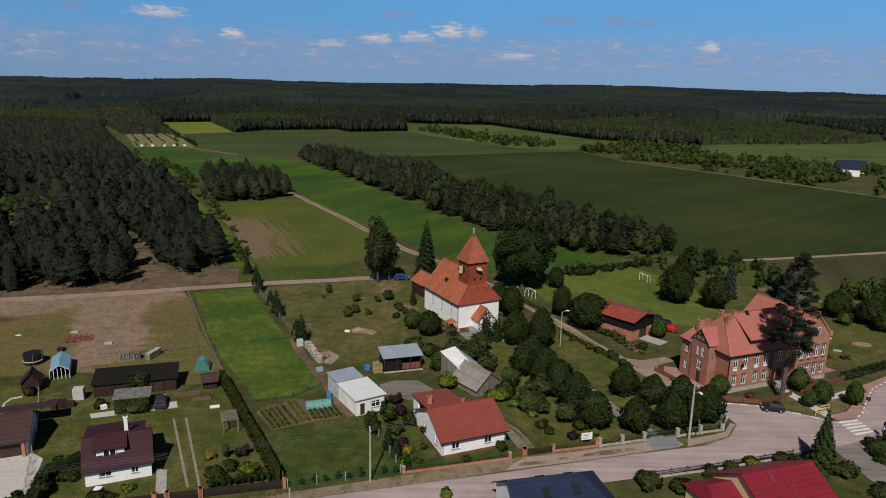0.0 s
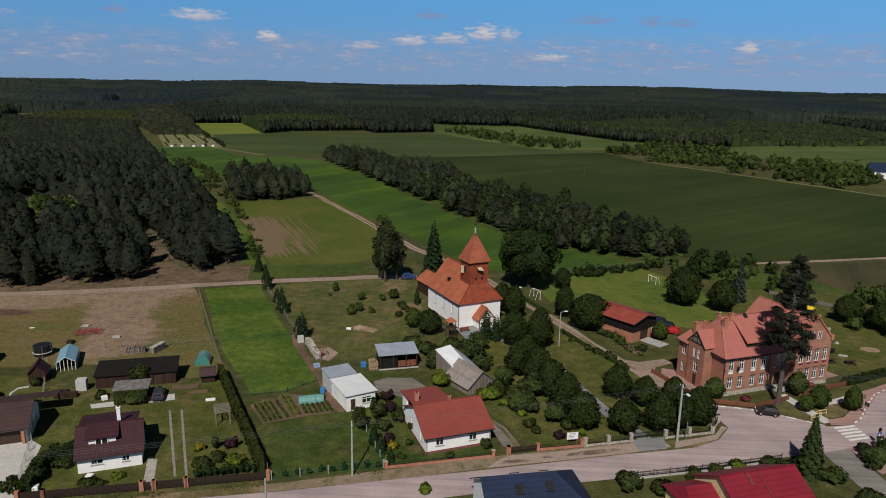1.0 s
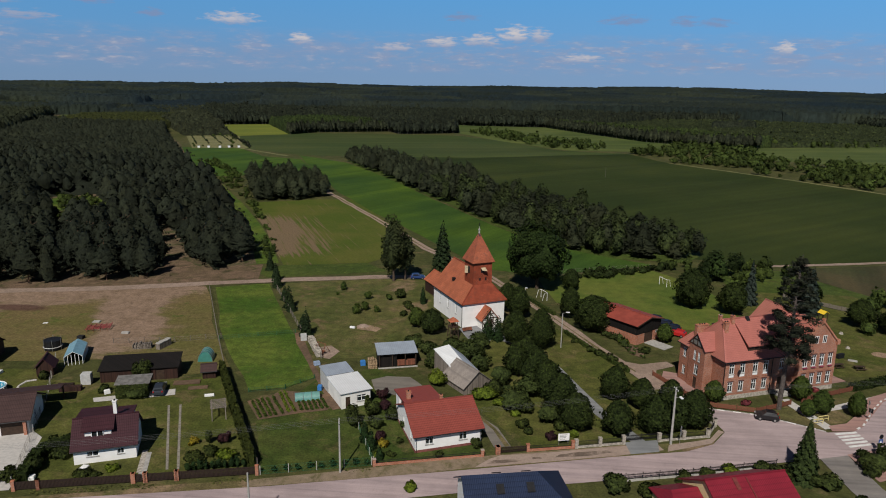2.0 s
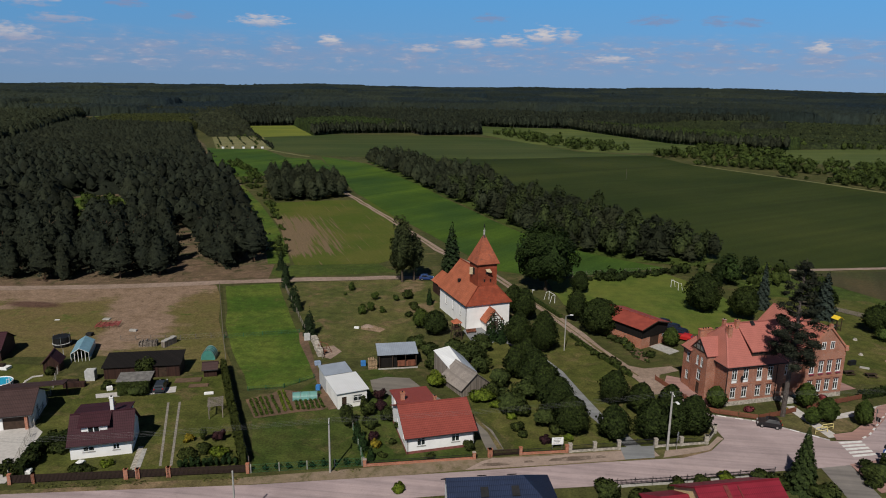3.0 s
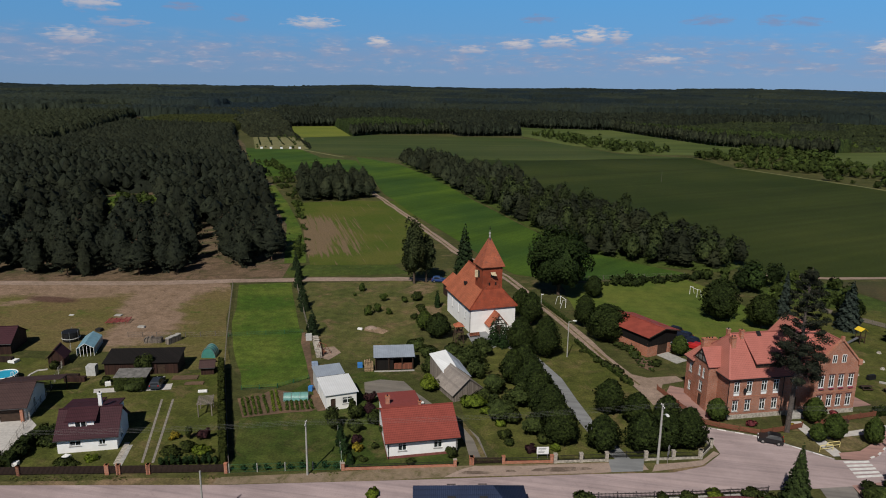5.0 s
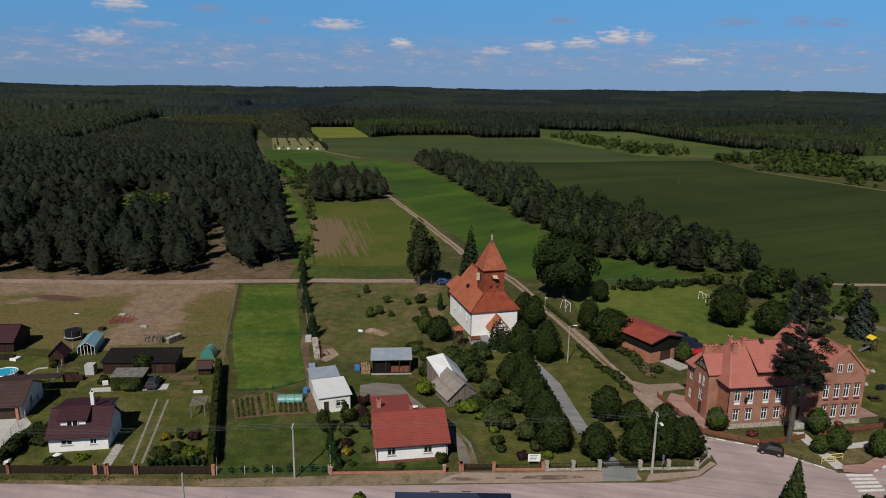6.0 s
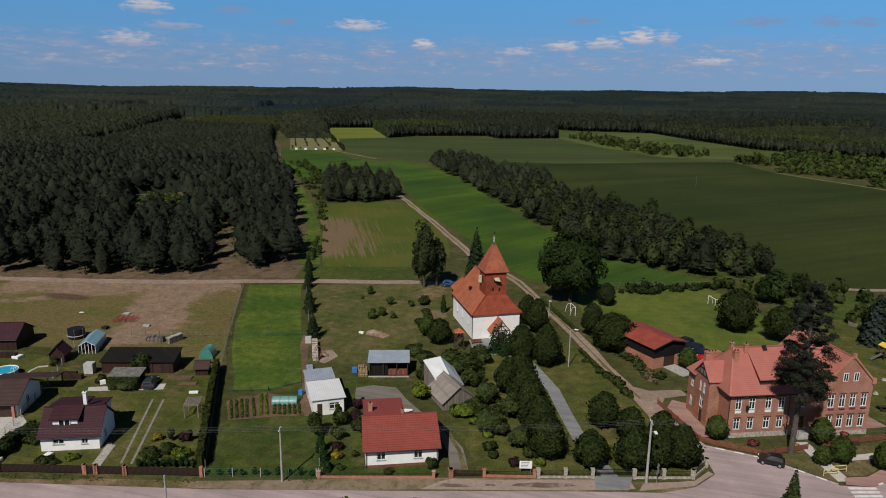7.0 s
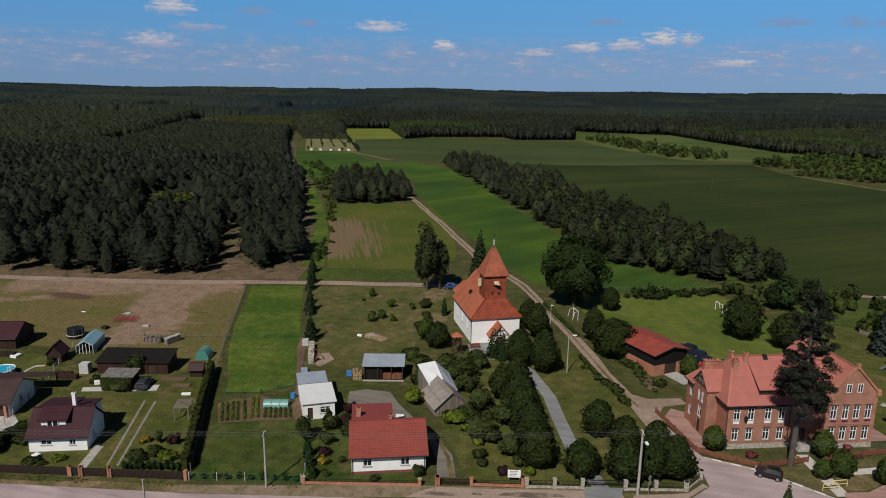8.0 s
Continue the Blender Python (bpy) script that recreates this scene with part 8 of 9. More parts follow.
def board_fence(line, h, mat, label, post_mat=None, step=2.2, post_w=0.12, board=0.14, gap=0.05, base=None, post_h=0.1, name="fence"):
    """Posts, two rails and upright boards along a line; each bay's boards are one panel."""
    ob = thing(name, line[0][0], line[0][1], 0, 0, label, "fence")
    ox, oy = line[0]
    slat = Solid().box(0, board, -0.02, 0.018, 0.16, h).mesh("board", mat)
    for a, b in zip(line, line[1:]):
        ln = math.hypot(b[0] - a[0], b[1] - a[1])
        n = max(1, round(ln / step))
        ang = math.degrees(math.atan2(b[1] - a[1], b[0] - a[0]))
        for i in range(n + 1):
            p = along(a, b, i / n)
            o = part("post", Solid().box(-post_w / 2, post_w / 2, -post_w / 2, post_w / 2, 0, h + post_h).box(-post_w / 2 - 0.03, post_w / 2 + 0.03, -post_w / 2 - 0.03, post_w / 2 + 0.03, h + post_h, h + post_h + 0.05),
                     post_mat or mat, ob)
            o.matrix_basis = pose(p[0] - ox, p[1] - oy, 0, 0, 0, ang)
            if i < n:
                q = ln / n
                for lo, hi in ((0.28, 0.36), (0.78, 0.86)):
                    o4 = part("rail", Solid().box(post_w / 2, q - post_w / 2, 0.02, 0.06, h * lo, h * hi), mat, ob)
                    o4.matrix_basis = o.matrix_basis
                u = post_w / 2 + gap
                while u + board < q - post_w / 2:
                    bd = new("board", slat)
                    bd.parent = ob
                    bd.matrix_basis = o.matrix_basis @ Matrix.Translation((u, 0, 0))
                    u += board + gap
                if base:
                    s2 = Solid().box(post_w / 2, q - post_w / 2, -0.1, 0.1, 0, 0.28)
                    o2 = part("base_wall", s2, base, ob)
                    o2.matrix_basis = o.matrix_basis
    return ob


M_FENCEDARK = planks("dark_fence_boards", (0.030, 0.018, 0.014), 0.14)
F_A, F_B = (-48.6, 71.6), (-19.6, 78.8)
for f0, f1, nm, lb in ((0.0, 0.097, "fence", "dark brown board fence with brick pillars"), (0.097, 0.478, "fence", "dark brown board fence with brick pillars"), (0.482, 0.528, "gate", "narrow dark brown garden gate between brick pillars"),
                       (0.532, 0.658, "gate", "dark brown double gate between brick pillars"), (0.662, 1.0, "fence", "dark brown board fence with brick pillars")):
    board_fence([along(F_A, F_B, f0), along(F_A, F_B, f1)], 1.25, M_FENCEDARK, lb, M_BRICK2, 40.0, 0.42, 0.14, 0.02, None, 0.15, nm)
M_MESH = plain("green_wire", (0.03, 0.12, 0.06), 0.5)
M_RUST = plain("old_wire", (0.20, 0.18, 0.15), 0.7)


def mesh_fence(line, h, label, step=2.6, wire=M_MESH, post=M_CONC, cell=0.5):
    """Wire mesh between thin posts."""
    ob = thing("wire_fence", line[0][0], line[0][1], 0, 0, label, "fence")
    ox, oy = line[0]
    for a, b in zip(line, line[1:]):
        ln = math.hypot(b[0] - a[0], b[1] - a[1])
        n = max(1, round(ln / step))
        ang = math.degrees(math.atan2(b[1] - a[1], b[0] - a[0]))
        s = Solid()
        for i in range(n + 1):
            p = along(a, b, i / n)
            o = part("post", Solid().box(-0.05, 0.05, -0.05, 0.05, 0, h + 0.1), post, ob)
            o.matrix_basis = pose(p[0] - ox, p[1] - oy, 0, 0, 0, ang)
        u = 0.0
        while u < ln:
            s.bar((u, 0, 0.05), (min(u + h, ln), 0, h), 0.012, 0.012)
            s.bar((min(u + h, ln), 0, 0.05), (u, 0, h), 0.012, 0.012)
            u += cell
        for z in (0.06, h * 0.5, h):
            s.bar((0, 0, z), (ln, 0, z), 0.02, 0.02)
        o = part("mesh", s, wire, ob)
        o.matrix_basis = pose(a[0] - ox, a[1] - oy, 0, 0, 0, ang)


mesh_fence([(-19.2, 78.9), (-5.0, 82.9)], 1.2, "green wire mesh fence with concrete posts along the road", 3.4)
mesh_fence([(-20.2, 80.6), (-37.2, 111.0), (-44.6, 125.6), (-61.2, 159.6)], 1.3, "wire fence along the green plot", 3.2, M_RUST, M_GREYWOOD, 0.8)
mesh_fence([(-24.2, 105.0), (-29.8, 103.0)], 0.7, "low green net fence at the plot", 2.5, M_MESH, M_MESH)
mesh_fence([(-20.4, 109.8), (-24.2, 105.2)], 0.7, "low green net fence at the plot", 2.5, M_MESH, M_MESH)
mesh_fence([(-44.4, 125.8), (-30.4, 131.2)], 0.8, "low green net across the grass plot", 4.0, M_MESH, M_MESH)
mesh_fence([(-46.8, 166.0), (-38.0, 148.8), (-28.6, 130.4), (-21.6, 118.6)], 1.2, "old wire fence along the sapling row", 3.0, M_RUST, M_GREYWOOD, 0.8)
mesh_fence([(-49.5, 72.5), (-61.0, 96.2), (-70, 112)], 1.3, "wire fence between the two gardens", 2.8, M_RUST, M_CONC, 0.7)
mesh_fence([(-64, 121.0), (-52.6, 123.4), (-44.4, 126.6)], 1.0, "old wire fence behind the garden", 3.0, M_RUST, M_GREYWOOD, 0.8)
mesh_fence([(-4.8, 83.2), (-8.8, 92.5)], 1.1, "wire fence between lawn and garden", 2.8)
mesh_fence([(20.5, 182.6), (36.0, 189.0), (54.0, 196.0)], 1.4, "wire fence behind the pitch", 4.0, M_RUST, M_GREYWOOD, 1.2)


def low_wall_fence(line, label, pillar, wall, rail_h=1.0, step=2.6, pw=0.4, wall_h=0.35):
    """A low wall with pillars and thin upright rails between them."""
    ob = thing("fence", line[0][0], line[0][1], 0, 0, label, "fence")
    ox, oy = line[0]
    for a, b in zip(line, line[1:]):
        ln = math.hypot(b[0] - a[0], b[1] - a[1])
        n = max(1, round(ln / step))
        ang = math.degrees(math.atan2(b[1] - a[1], b[0] - a[0]))
        q = ln / n
        for i in range(n + 1):
            p = along(a, b, i / n)
            o = part("pillar", Solid().box(-pw / 2, pw / 2, -pw / 2, pw / 2, 0, rail_h + 0.25).box(-pw / 2 - 0.05, pw / 2 + 0.05, -pw / 2 - 0.05, pw / 2 + 0.05, rail_h + 0.25, rail_h + 0.33), pillar, ob)
            o.matrix_basis = pose(p[0] - ox, p[1] - oy, 0, 0, 0, ang)
            if i < n:
                w = part("base_wall", Solid().box(pw / 2, q - pw / 2, -0.12, 0.12, 0, wall_h), wall, ob)
                w.matrix_basis = o.matrix_basis
                s = Solid().box(pw / 2, q - pw / 2, -0.02, 0.02, wall_h + 0.08, wall_h + 0.12).box(pw / 2, q - pw / 2, -0.02, 0.02, rail_h - 0.04, rail_h)
                u = pw / 2 + 0.1
                while u < q - pw / 2:
                    s.box(u, u + 0.03, -0.015, 0.015, wall_h + 0.02, rail_h + 0.05)
                    u += 0.16
                r = part("railing", s, M_DARK, ob)
                r.matrix_basis = o.matrix_basis


low_wall_fence([(-4.6, 82.8), (10.0, 87.0)], "low orange brick wall with thin dark rails", M_BRICK2, M_BRICK2, 0.75, 14.8, 0.42, 0.35)
low_wall_fence([(12.1, 87.9), (12.2, 87.93)], "orange brick gate pillar", M_BRICK2, M_BRICK2, 0.95, 5, 0.5)
low_wall_fence([(16.4, 89.2), (22.9, 90.9)], "low orange brick wall with thin dark rails", M_BRICK2, M_BRICK2, 0.85, 6.6, 0.42, 0.35)
low_wall_fence([(23.4, 91.0), (30.4, 93.0)], "stone pillar fence with dark rails before the avenue", M_STONE, M_STONE, 1.05, 3.5, 0.45, 0.3)
low_wall_fence([(35.8, 94.4), (43.4, 96.6), (45.4, 100.2), (44.6, 103.4)], "stone pillar fence with dark rails round the corner", M_STONE, M_STONE, 1.05, 3.9, 0.45, 0.3)
board_fence([(12.4, 88.05), (16.2, 89.1)], 1.0, M_FENCEDARK, "dark slatted drive gate", M_DARK, 4.0, 0.08, 0.1, 0.06, None, 0.02, "gate")
board_fence([(30.7, 93.6), (35.6, 95.0)], 1.1, M_DARK, "dark metal double gate of the avenue", M_DARK, 2.5, 0.07, 0.03, 0.12, None, 0.02, "gate")
board_fence([(39.6, 118.6), (42.4, 113.0), (45.2, 107.4), (47.6, 106.6), (53.4, 105.6), (57.2, 107.6), (60.2, 109.4)], 0.95, M_FENCEWOOD, "red-brown wooden paling fence round the school", None, 2.4, 0.1, 0.11, 0.04)
board_fence([(62.4, 110.6), (68.0, 113.6), (77.0, 118.4), (90.0, 125.0)], 0.95, M_FENCEWOOD, "red-brown wooden paling fence along the school yard", None, 2.4, 0.1, 0.11, 0.04)
board_fence([(26.8, 82.4), (38.4, 85.4), (50.6, 89.2)], 1.1, M_DARK, "dark metal railing fence beside the road", M_DARK, 2.4, 0.07, 0.03, 0.14, M_CONC, 0.04)
board_fence([(82.0, 172.0), (92.0, 163.0), (104.0, 152.0)], 1.1, M_GREYWOOD, "grey paling fence behind the playground", None, 2.6)


def pole(x, y, h, label, arms=True, r=0.15, mat=None):
    ob = thing("utility_pole", x, y, 0, 14, label, "pole", "village power poles")
    part("shaft", Solid().rod((0, 0, -0.05), (0, 0, h), r, r * 0.65, 8), mat or M_CONC, ob)
    if arms:
        part("crossarm", Solid().box(-0.05, 0.05, -0.7, 0.7, h - 0.45, h - 0.35), M_DARK, ob)
        for i, y in enumerate((-0.6, -0.2, 0.2, 0.6)):
            part("insulator", Solid().rod((0, y, h - 0.35), (0, y, h - 0.15), 0.05, 0.04, 6), M_FRAME, ob)
    return ob


P1, P2, P0, P3 = (-8.8, 80.6, 7.85), (37.35, 93.8, 9.0), (-58.0, 66.4, 7.9), (92.0, 106.0, 9.0)
for p in (P0, P1):
    pole(*p, "pale concrete power pole beside the road")
p2 = pole(*P2, "concrete power pole with a street lamp at the corner", r=0.19)
part("lamp_arm", Solid().rod((0, 0, 7.4), (0.25, -0.9, 7.9), 0.035, 0.03, 6), M_CONC, p2)
part("lamp_head", Solid().box(0.1, 0.45, -1.5, -0.85, 7.84, 7.98), M_FRAME, p2, "pale street lamp head")
pole(-16.2, 67.3, 7.5, "plain concrete pole on the near side of the road", False)


def wires(a, b, n=4, sag=0.5, r=0.0065):
    d = Vector((b[0] - a[0], b[1] - a[1], 0)).normalized()
    side = Vector((-d.y, d.x, 0))
    for i in range(n):
        o = side * (-0.6 + 0.4 * i)
        line = [Vector(a).lerp(Vector(b), k / 14) + o + Vector((0, 0, -0.15 - sag * 4 * (k / 14) * (1 - k / 14))) for k in range(15)]
        lone("power_line", Solid().tube(line, r, 4), M_WIRE, "thin grey overhead power line between poles", "cable", "overhead lines")


M_WIRE = plain("weathered_wire", (0.16, 0.16, 0.16), 0.6, 0.2)
wires(P0, P1)
wires(P1, P2)
wires(P2, P3)
lamp = thing("street_lamp", 24.0, 130.4, 0, 0, "tall concrete street lamp beside the church lane", "lamp")
part("pole", Solid().rod((0, 0, -0.05), (0, 0, 7.2), 0.11, 0.08, 8).rod((0, 0, 7.2), (0.9, 0.2, 7.4), 0.035, 0.03, 6), M_CONC, lamp)
part("lamp_head", Solid().box(0.7, 1.4, 0.06, 0.34, 7.34, 7.46), M_FRAME, lamp)
lamp2 = thing("street_lamp", 17.4, 155.6, 0, 0, "street lamp beside the lane behind the church", "lamp")
part("pole", Solid().rod((0, 0, -0.05), (0, 0, 4.6), 0.09, 0.06, 8), M_CONC, lamp2)
part("lamp_head", Solid().box(-0.1, 0.45, -0.12, 0.12, 4.6, 4.72), M_FRAME, lamp2)
pole(68.5, 401, 5.8, "lone grey pole in the dark field", False, 0.08, M_GREYWOOD)



# ---- vehicles ----
def car(x, y, turn, paint, label, length=4.2, tall=1.5, z=0.09):
    ob = thing("car", x, y, z, turn, label, "car")
    L, W, H = length, 1.75, tall
    prof = [(-L / 2, 0.32), (-L / 2 + 0.02, 0.75), (-L / 2 + 0.25, 0.92), (-L / 2 + 0.45, H * 0.93), (-L * 0.22, H), (L * 0.05, H), (L * 0.22, 0.95), (L / 2 - 0.25, 0.82), (L / 2, 0.62), (L / 2, 0.32)]
    v, f = [], []
    for px, pz in prof:
        k = W / 2 if pz < 1.0 else W / 2 - 0.24 * (pz - 0.9) / (H - 0.9)
        v += [(px, -k, pz), (px, k, pz)]
    n = len(prof)
    s = Solid()
    s.v = v
    s.f = [tuple(2 * i for i in range(n)), tuple(2 * i + 1 for i in reversed(range(n)))] + [(2 * i, 2 * i + 1, 2 * ((i + 1) % n) + 1, 2 * ((i + 1) % n)) for i in range(n)]
    body = part("body", s, paint, ob)
    for sg in (-1, 1):
        y0 = sg * (W / 2 - 0.07)
        part("side_window", Solid().prism([(-L * 0.36, y0, 1.0), (L * 0.14, y0, 1.0), (L * 0.03, sg * (W / 2 - 0.2), H - 0.12), (-L * 0.30, sg * (W / 2 - 0.2), H - 0.12)], (0, sg * 0.02, 0)), M_DARKGLASS, ob)
        part("headlight", Solid().box(L / 2 - 0.08, L / 2 + 0.01, sg * 0.6 - 0.16, sg * 0.6 + 0.16, 0.6, 0.75), M_FRAME, ob)
        part("tail_light", Solid().box(-L / 2 - 0.01, -L / 2 + 0.06, sg * 0.68 - 0.1, sg * 0.68 + 0.1, 0.75, 0.98), M_TAIL, ob)
    part("windscreen", Solid().slab([(L * 0.2, -0.66, 1.0), (L * 0.2, 0.66, 1.0), (L * 0.07, 0.56, H - 0.05), (L * 0.07, -0.56, H - 0.05)], 0.03), M_DARKGLASS, ob)
    part("rear_window", Solid().slab([(-L / 2 + 0.47, -0.56, H * 0.92), (-L / 2 + 0.47, 0.56, H * 0.92), (-L / 2 + 0.26, 0.62, 1.0), (-L / 2 + 0.26, -0.62, 1.0)], 0.03), M_DARKGLASS, ob)
    for wx in (-L * 0.31, L * 0.31):
        for sg in (-1, 1):
            w = part("wheel", Solid().rod((wx, sg * (W / 2 - 0.2), 0.31), (wx, sg * (W / 2 + 0.01), 0.31), 0.31, 0.31, 14), M_RUBBER, ob)
            part("rim", Solid().rod((wx, sg * (W / 2 - 0.02), 0.31), (wx, sg * (W / 2 + 0.025), 0.31), 0.19, 0.17, 10), M_STEEL, w)
    return ob


def paint(name, c):
    m = plain(name, c, 0.28, 0.0, 0.05, 1.0, 0.0, 0.5)
    return m


M_DARKGLASS = plain("tinted_glass", (0.015, 0.017, 0.02), 0.08, 0.0, 0.05, 1, 0.0, 0.6)
M_TAIL = plain("red_lens", (0.4, 0.02, 0.02), 0.2)
M_RUBBER = plain("rubber", (0.018, 0.018, 0.018), 0.8)
M_STEEL = plain("alloy", (0.5, 0.5, 0.5), 0.35, 0.8, 0.05)
PT_BLACK, PT_BLUE, PT_RED, PT_SILVER = paint("black_paint", (0.012, 0.012, 0.014)), paint("dark_blue_paint", (0.012, 0.016, 0.032)), paint("red_paint", (0.40, 0.02, 0.02)), paint("grey_paint", (0.10, 0.115, 0.13))
car(54.3, 103.6, 169, PT_BLACK, "black hatchback parked at the school kerb", 3.45, 1.42)
car(45.6, 149.2, 150, PT_BLACK, "black car parked behind the garage")
car(47.2, 146.3, 150, PT_BLUE, "dark blue car parked behind the garage")
car(48.4, 143.4, 150, PT_BLUE, "dark car parked behind the garage", 3.8)
car(48.9, 140.4, 150, PT_RED, "red car parked beside the school", 3.6, 1.4)
car(-44.4, 101.2, 108, paint("slate_paint", (0.03, 0.036, 0.045)), "dark grey car parked beside the garden lean-to")
car(-10.6, 175.6, 10, paint("blue_paint", (0.02, 0.045, 0.14)), "blue car parked under the poplar", 3.9, 1.5)


# ---- road furniture ----
zb = [(63.0, 100.0), (65.9, 100.7), (67.0, 96.9), (63.4, 95.7)]
M_LINE = plain("white_road_paint", (0.66, 0.65, 0.63), 0.8, vary=0.15, scale=1.5)
cross = thing("zebra_crossing", 0, 0, 0, 0, "white painted zebra crossing stripes on the road", "crossing", kind="structure")
for i in range(5):
    f0, f1 = i / 4.6, (i + 0.55) / 4.6
    a, b = along(zb[0], zb[3], f0), along((66.6, 101.0), zb[2], f0)
    c, d = along((66.6, 101.0), zb[2], f1), along(zb[0], zb[3], f1)
    part("stripe", Solid().slab([(*a, 0.1), (*d, 0.1), (*c, 0.1), (*b, 0.1)], 0.02), M_LINE, cross)


def kerb(line, label, alternate=False, h=0.15, w=0.2, step=1.0, second=None):
    ob = thing("kerb", line[0][0], line[0][1], 0, 0, label, "kerb", kind="structure")
    i = 0
    for a, b in zip(line, line[1:]):
        ln = math.hypot(b[0] - a[0], b[1] - a[1])
        n = max(1, round(ln / step))
        ang = math.degrees(math.atan2(b[1] - a[1], b[0] - a[0]))
        for k in range(n):
            p = along(a, b, k / n)
            o = part("kerb_stone", Solid().box(0.01, ln / n - 0.01, -w / 2, w / 2, 0, h), M_LINE if (alternate and i % 2) else (second or M_CONC), ob)
            o.matrix_basis = pose(p[0] - line[0][0], p[1] - line[0][1], 0, 0, 0, ang)
            i += 1


kerb([(46.0, 106.2), (53.5, 104.9), (62.0, 100.4)], "painted concrete kerb before the school", True, step=1.3)
kerb([(66.4, 101.2), (68.6, 103.0), (70.5, 105.5), (73.2, 109.2), (76.2, 112.8), (80.4, 115.8), (88.0, 119.6)], "white painted kerb round the road bend", True, 0.15, 0.25, 0.9, M_REDPAVE)
kerb([(29.6, 83.0), (50.0, 89.3)], "pale concrete kerb on the near side of the road")


def sign(x, y, turn, h, plates, label):
    ob = thing("road_sign", x, y, 0, turn, label, "road sign")
    part("post", Solid().rod((0, 0.04, -0.05), (0, 0.04, h), 0.035, 0.035, 8), M_STEEL, ob)
    for kind, z, mat in plates:
        s = Solid()
        if kind == "square":
            s.box(-0.35, 0.35, -0.02, 0.0, z - 0.35, z + 0.35)
        elif kind == "diamond":
            s.prism([(-0.45, -0.02, z), (0, -0.02, z - 0.45), (0.45, -0.02, z), (0, -0.02, z + 0.45)], (0, 0.02, 0))
        elif kind == "down":
            s.prism([(-0.48, -0.02, z + 0.35), (0, -0.02, z - 0.45), (0.48, -0.02, z + 0.35)], (0, 0.02, 0))
        else:
            s.rod((0, -0.02, z), (0, 0.0, z), 0.36, 0.36, 16)
        part("plate", s, mat, ob)
    return ob


M_BLUE = plain("blue_sign", (0.03, 0.08, 0.30), 0.4, vary=0.05)
M_YELLOW_P = plain("yellow_paint", (0.75, 0.52, 0.04), 0.5, vary=0.08)
M_BACK = plain("grey_sign_back", (0.30, 0.31, 0.32), 0.5, 0.4)
ps = sign(67.0, 95.0, 20, 2.9, [("disc", 2.5, M_DARK), ("square", 1.75, M_BLUE)], "blue crossing sign below a dark disc on a post")
part("symbol", Solid().prism([(-0.22, -0.03, 1.55), (0.22, -0.03, 1.55), (0, -0.03, 1.95)], (0, 0.008, 0)), M_FRAME, ps)
sign(38.7, 94.0, 60, 2.9, [("diamond", 2.5, M_BACK), ("square", 1.75, M_BACK)], "grey back of a road sign beside the pole")
sign(68.8, 89.4, 30, 2.6, [("down", 2.2, M_YELLOW_P)], "yellow give-way triangle on a post")
sign(71.4, 107.4, 80, 2.4, [("disc", 2.1, M_BACK)], "road sign at the bend beside the red pavement")
sign(70.4, 104.8, 120, 2.2, [("square", 1.9, M_DARK)], "small dark sign on a post in the grass")
lb = thing("notice_board", 21.6, 91.6, 0, 14, "white notice board on two posts beside the fence", "notice board")
part("board", Solid().box(-0.85, 0.85, -0.04, 0.0, 0.75, 1.85), M_FRAME, lb)
for px in (-0.7, 0.7):
    part("post", Solid().box(px - 0.04, px + 0.04, 0.0, 0.08, 0, 1.9), M_STEEL, lb)
for i in range(4):
    part("text_bar", Solid().box(-0.6, 0.5 - 0.1 * i, -0.047, -0.042, 1.62 - 0.22 * i, 1.68 - 0.22 * i), M_DARK, lb)
M_CREAMP = plain("cream_tube", (0.62, 0.52, 0.22), 0.5, vary=0.06)
for x, y in ((61.6, 102.6), (62.9, 103.8)):
    r = thing("guard_rail", x, y, 0, 24, "cream painted tube guard rail beside the path", "rail", "guard rails")
    part("frame", Solid().tube([(-1.1, 0, -0.05), (-1.1, 0, 0.85), (-0.95, 0, 1.05), (0.95, 0, 1.05), (1.1, 0, 0.85), (1.1, 0, -0.05)], 0.055, 7), M_CREAMP, r)
    part("mid_bar", Solid().rod((-1.1, 0, 0.5), (1.1, 0, 0.5), 0.05, 0.05, 7), M_CREAMP, r)
M_MUD = turf("wet_mud", (0.13, 0.098, 0.078), (0.18, 0.137, 0.112), (0.27, 0.208, 0.172), big=0.5, mid=1.2, dry=(0.45, 0.6), rough=0.6)
for pts in ([(10.6, 85.0), (14.2, 85.9), (15.6, 86.5), (14.0, 86.6), (11.6, 86.1)], [(20.2, 87.9), (24.4, 88.7), (28.6, 90.3), (27.6, 90.7), (23.4, 89.7), (20.8, 88.7)], [(17.0, 87.0), (18.4, 87.4), (18.0, 87.8), (16.9, 87.5)]):
    sheet("mud_patch", pts, 0.078, M_MUD, "dark wet mud at the road edge", "mud", cut=3)
M_VERGE = turf("sandy_verge_soil", (0.25, 0.190, 0.140), (0.215, 0.166, 0.110), (0.135, 0.115, 0.060), big=0.25, mid=1.3, dry=(0.46, 0.66), bump=0.02, rough=0.5)
M_SANDVERGE = turf("pink_road_sand", (0.34, 0.262, 0.222), (0.30, 0.228, 0.188), (0.25, 0.195, 0.150), big=0.25, mid=1.6, dry=(0.55, 0.75), bump=0.01, rough=0.4)
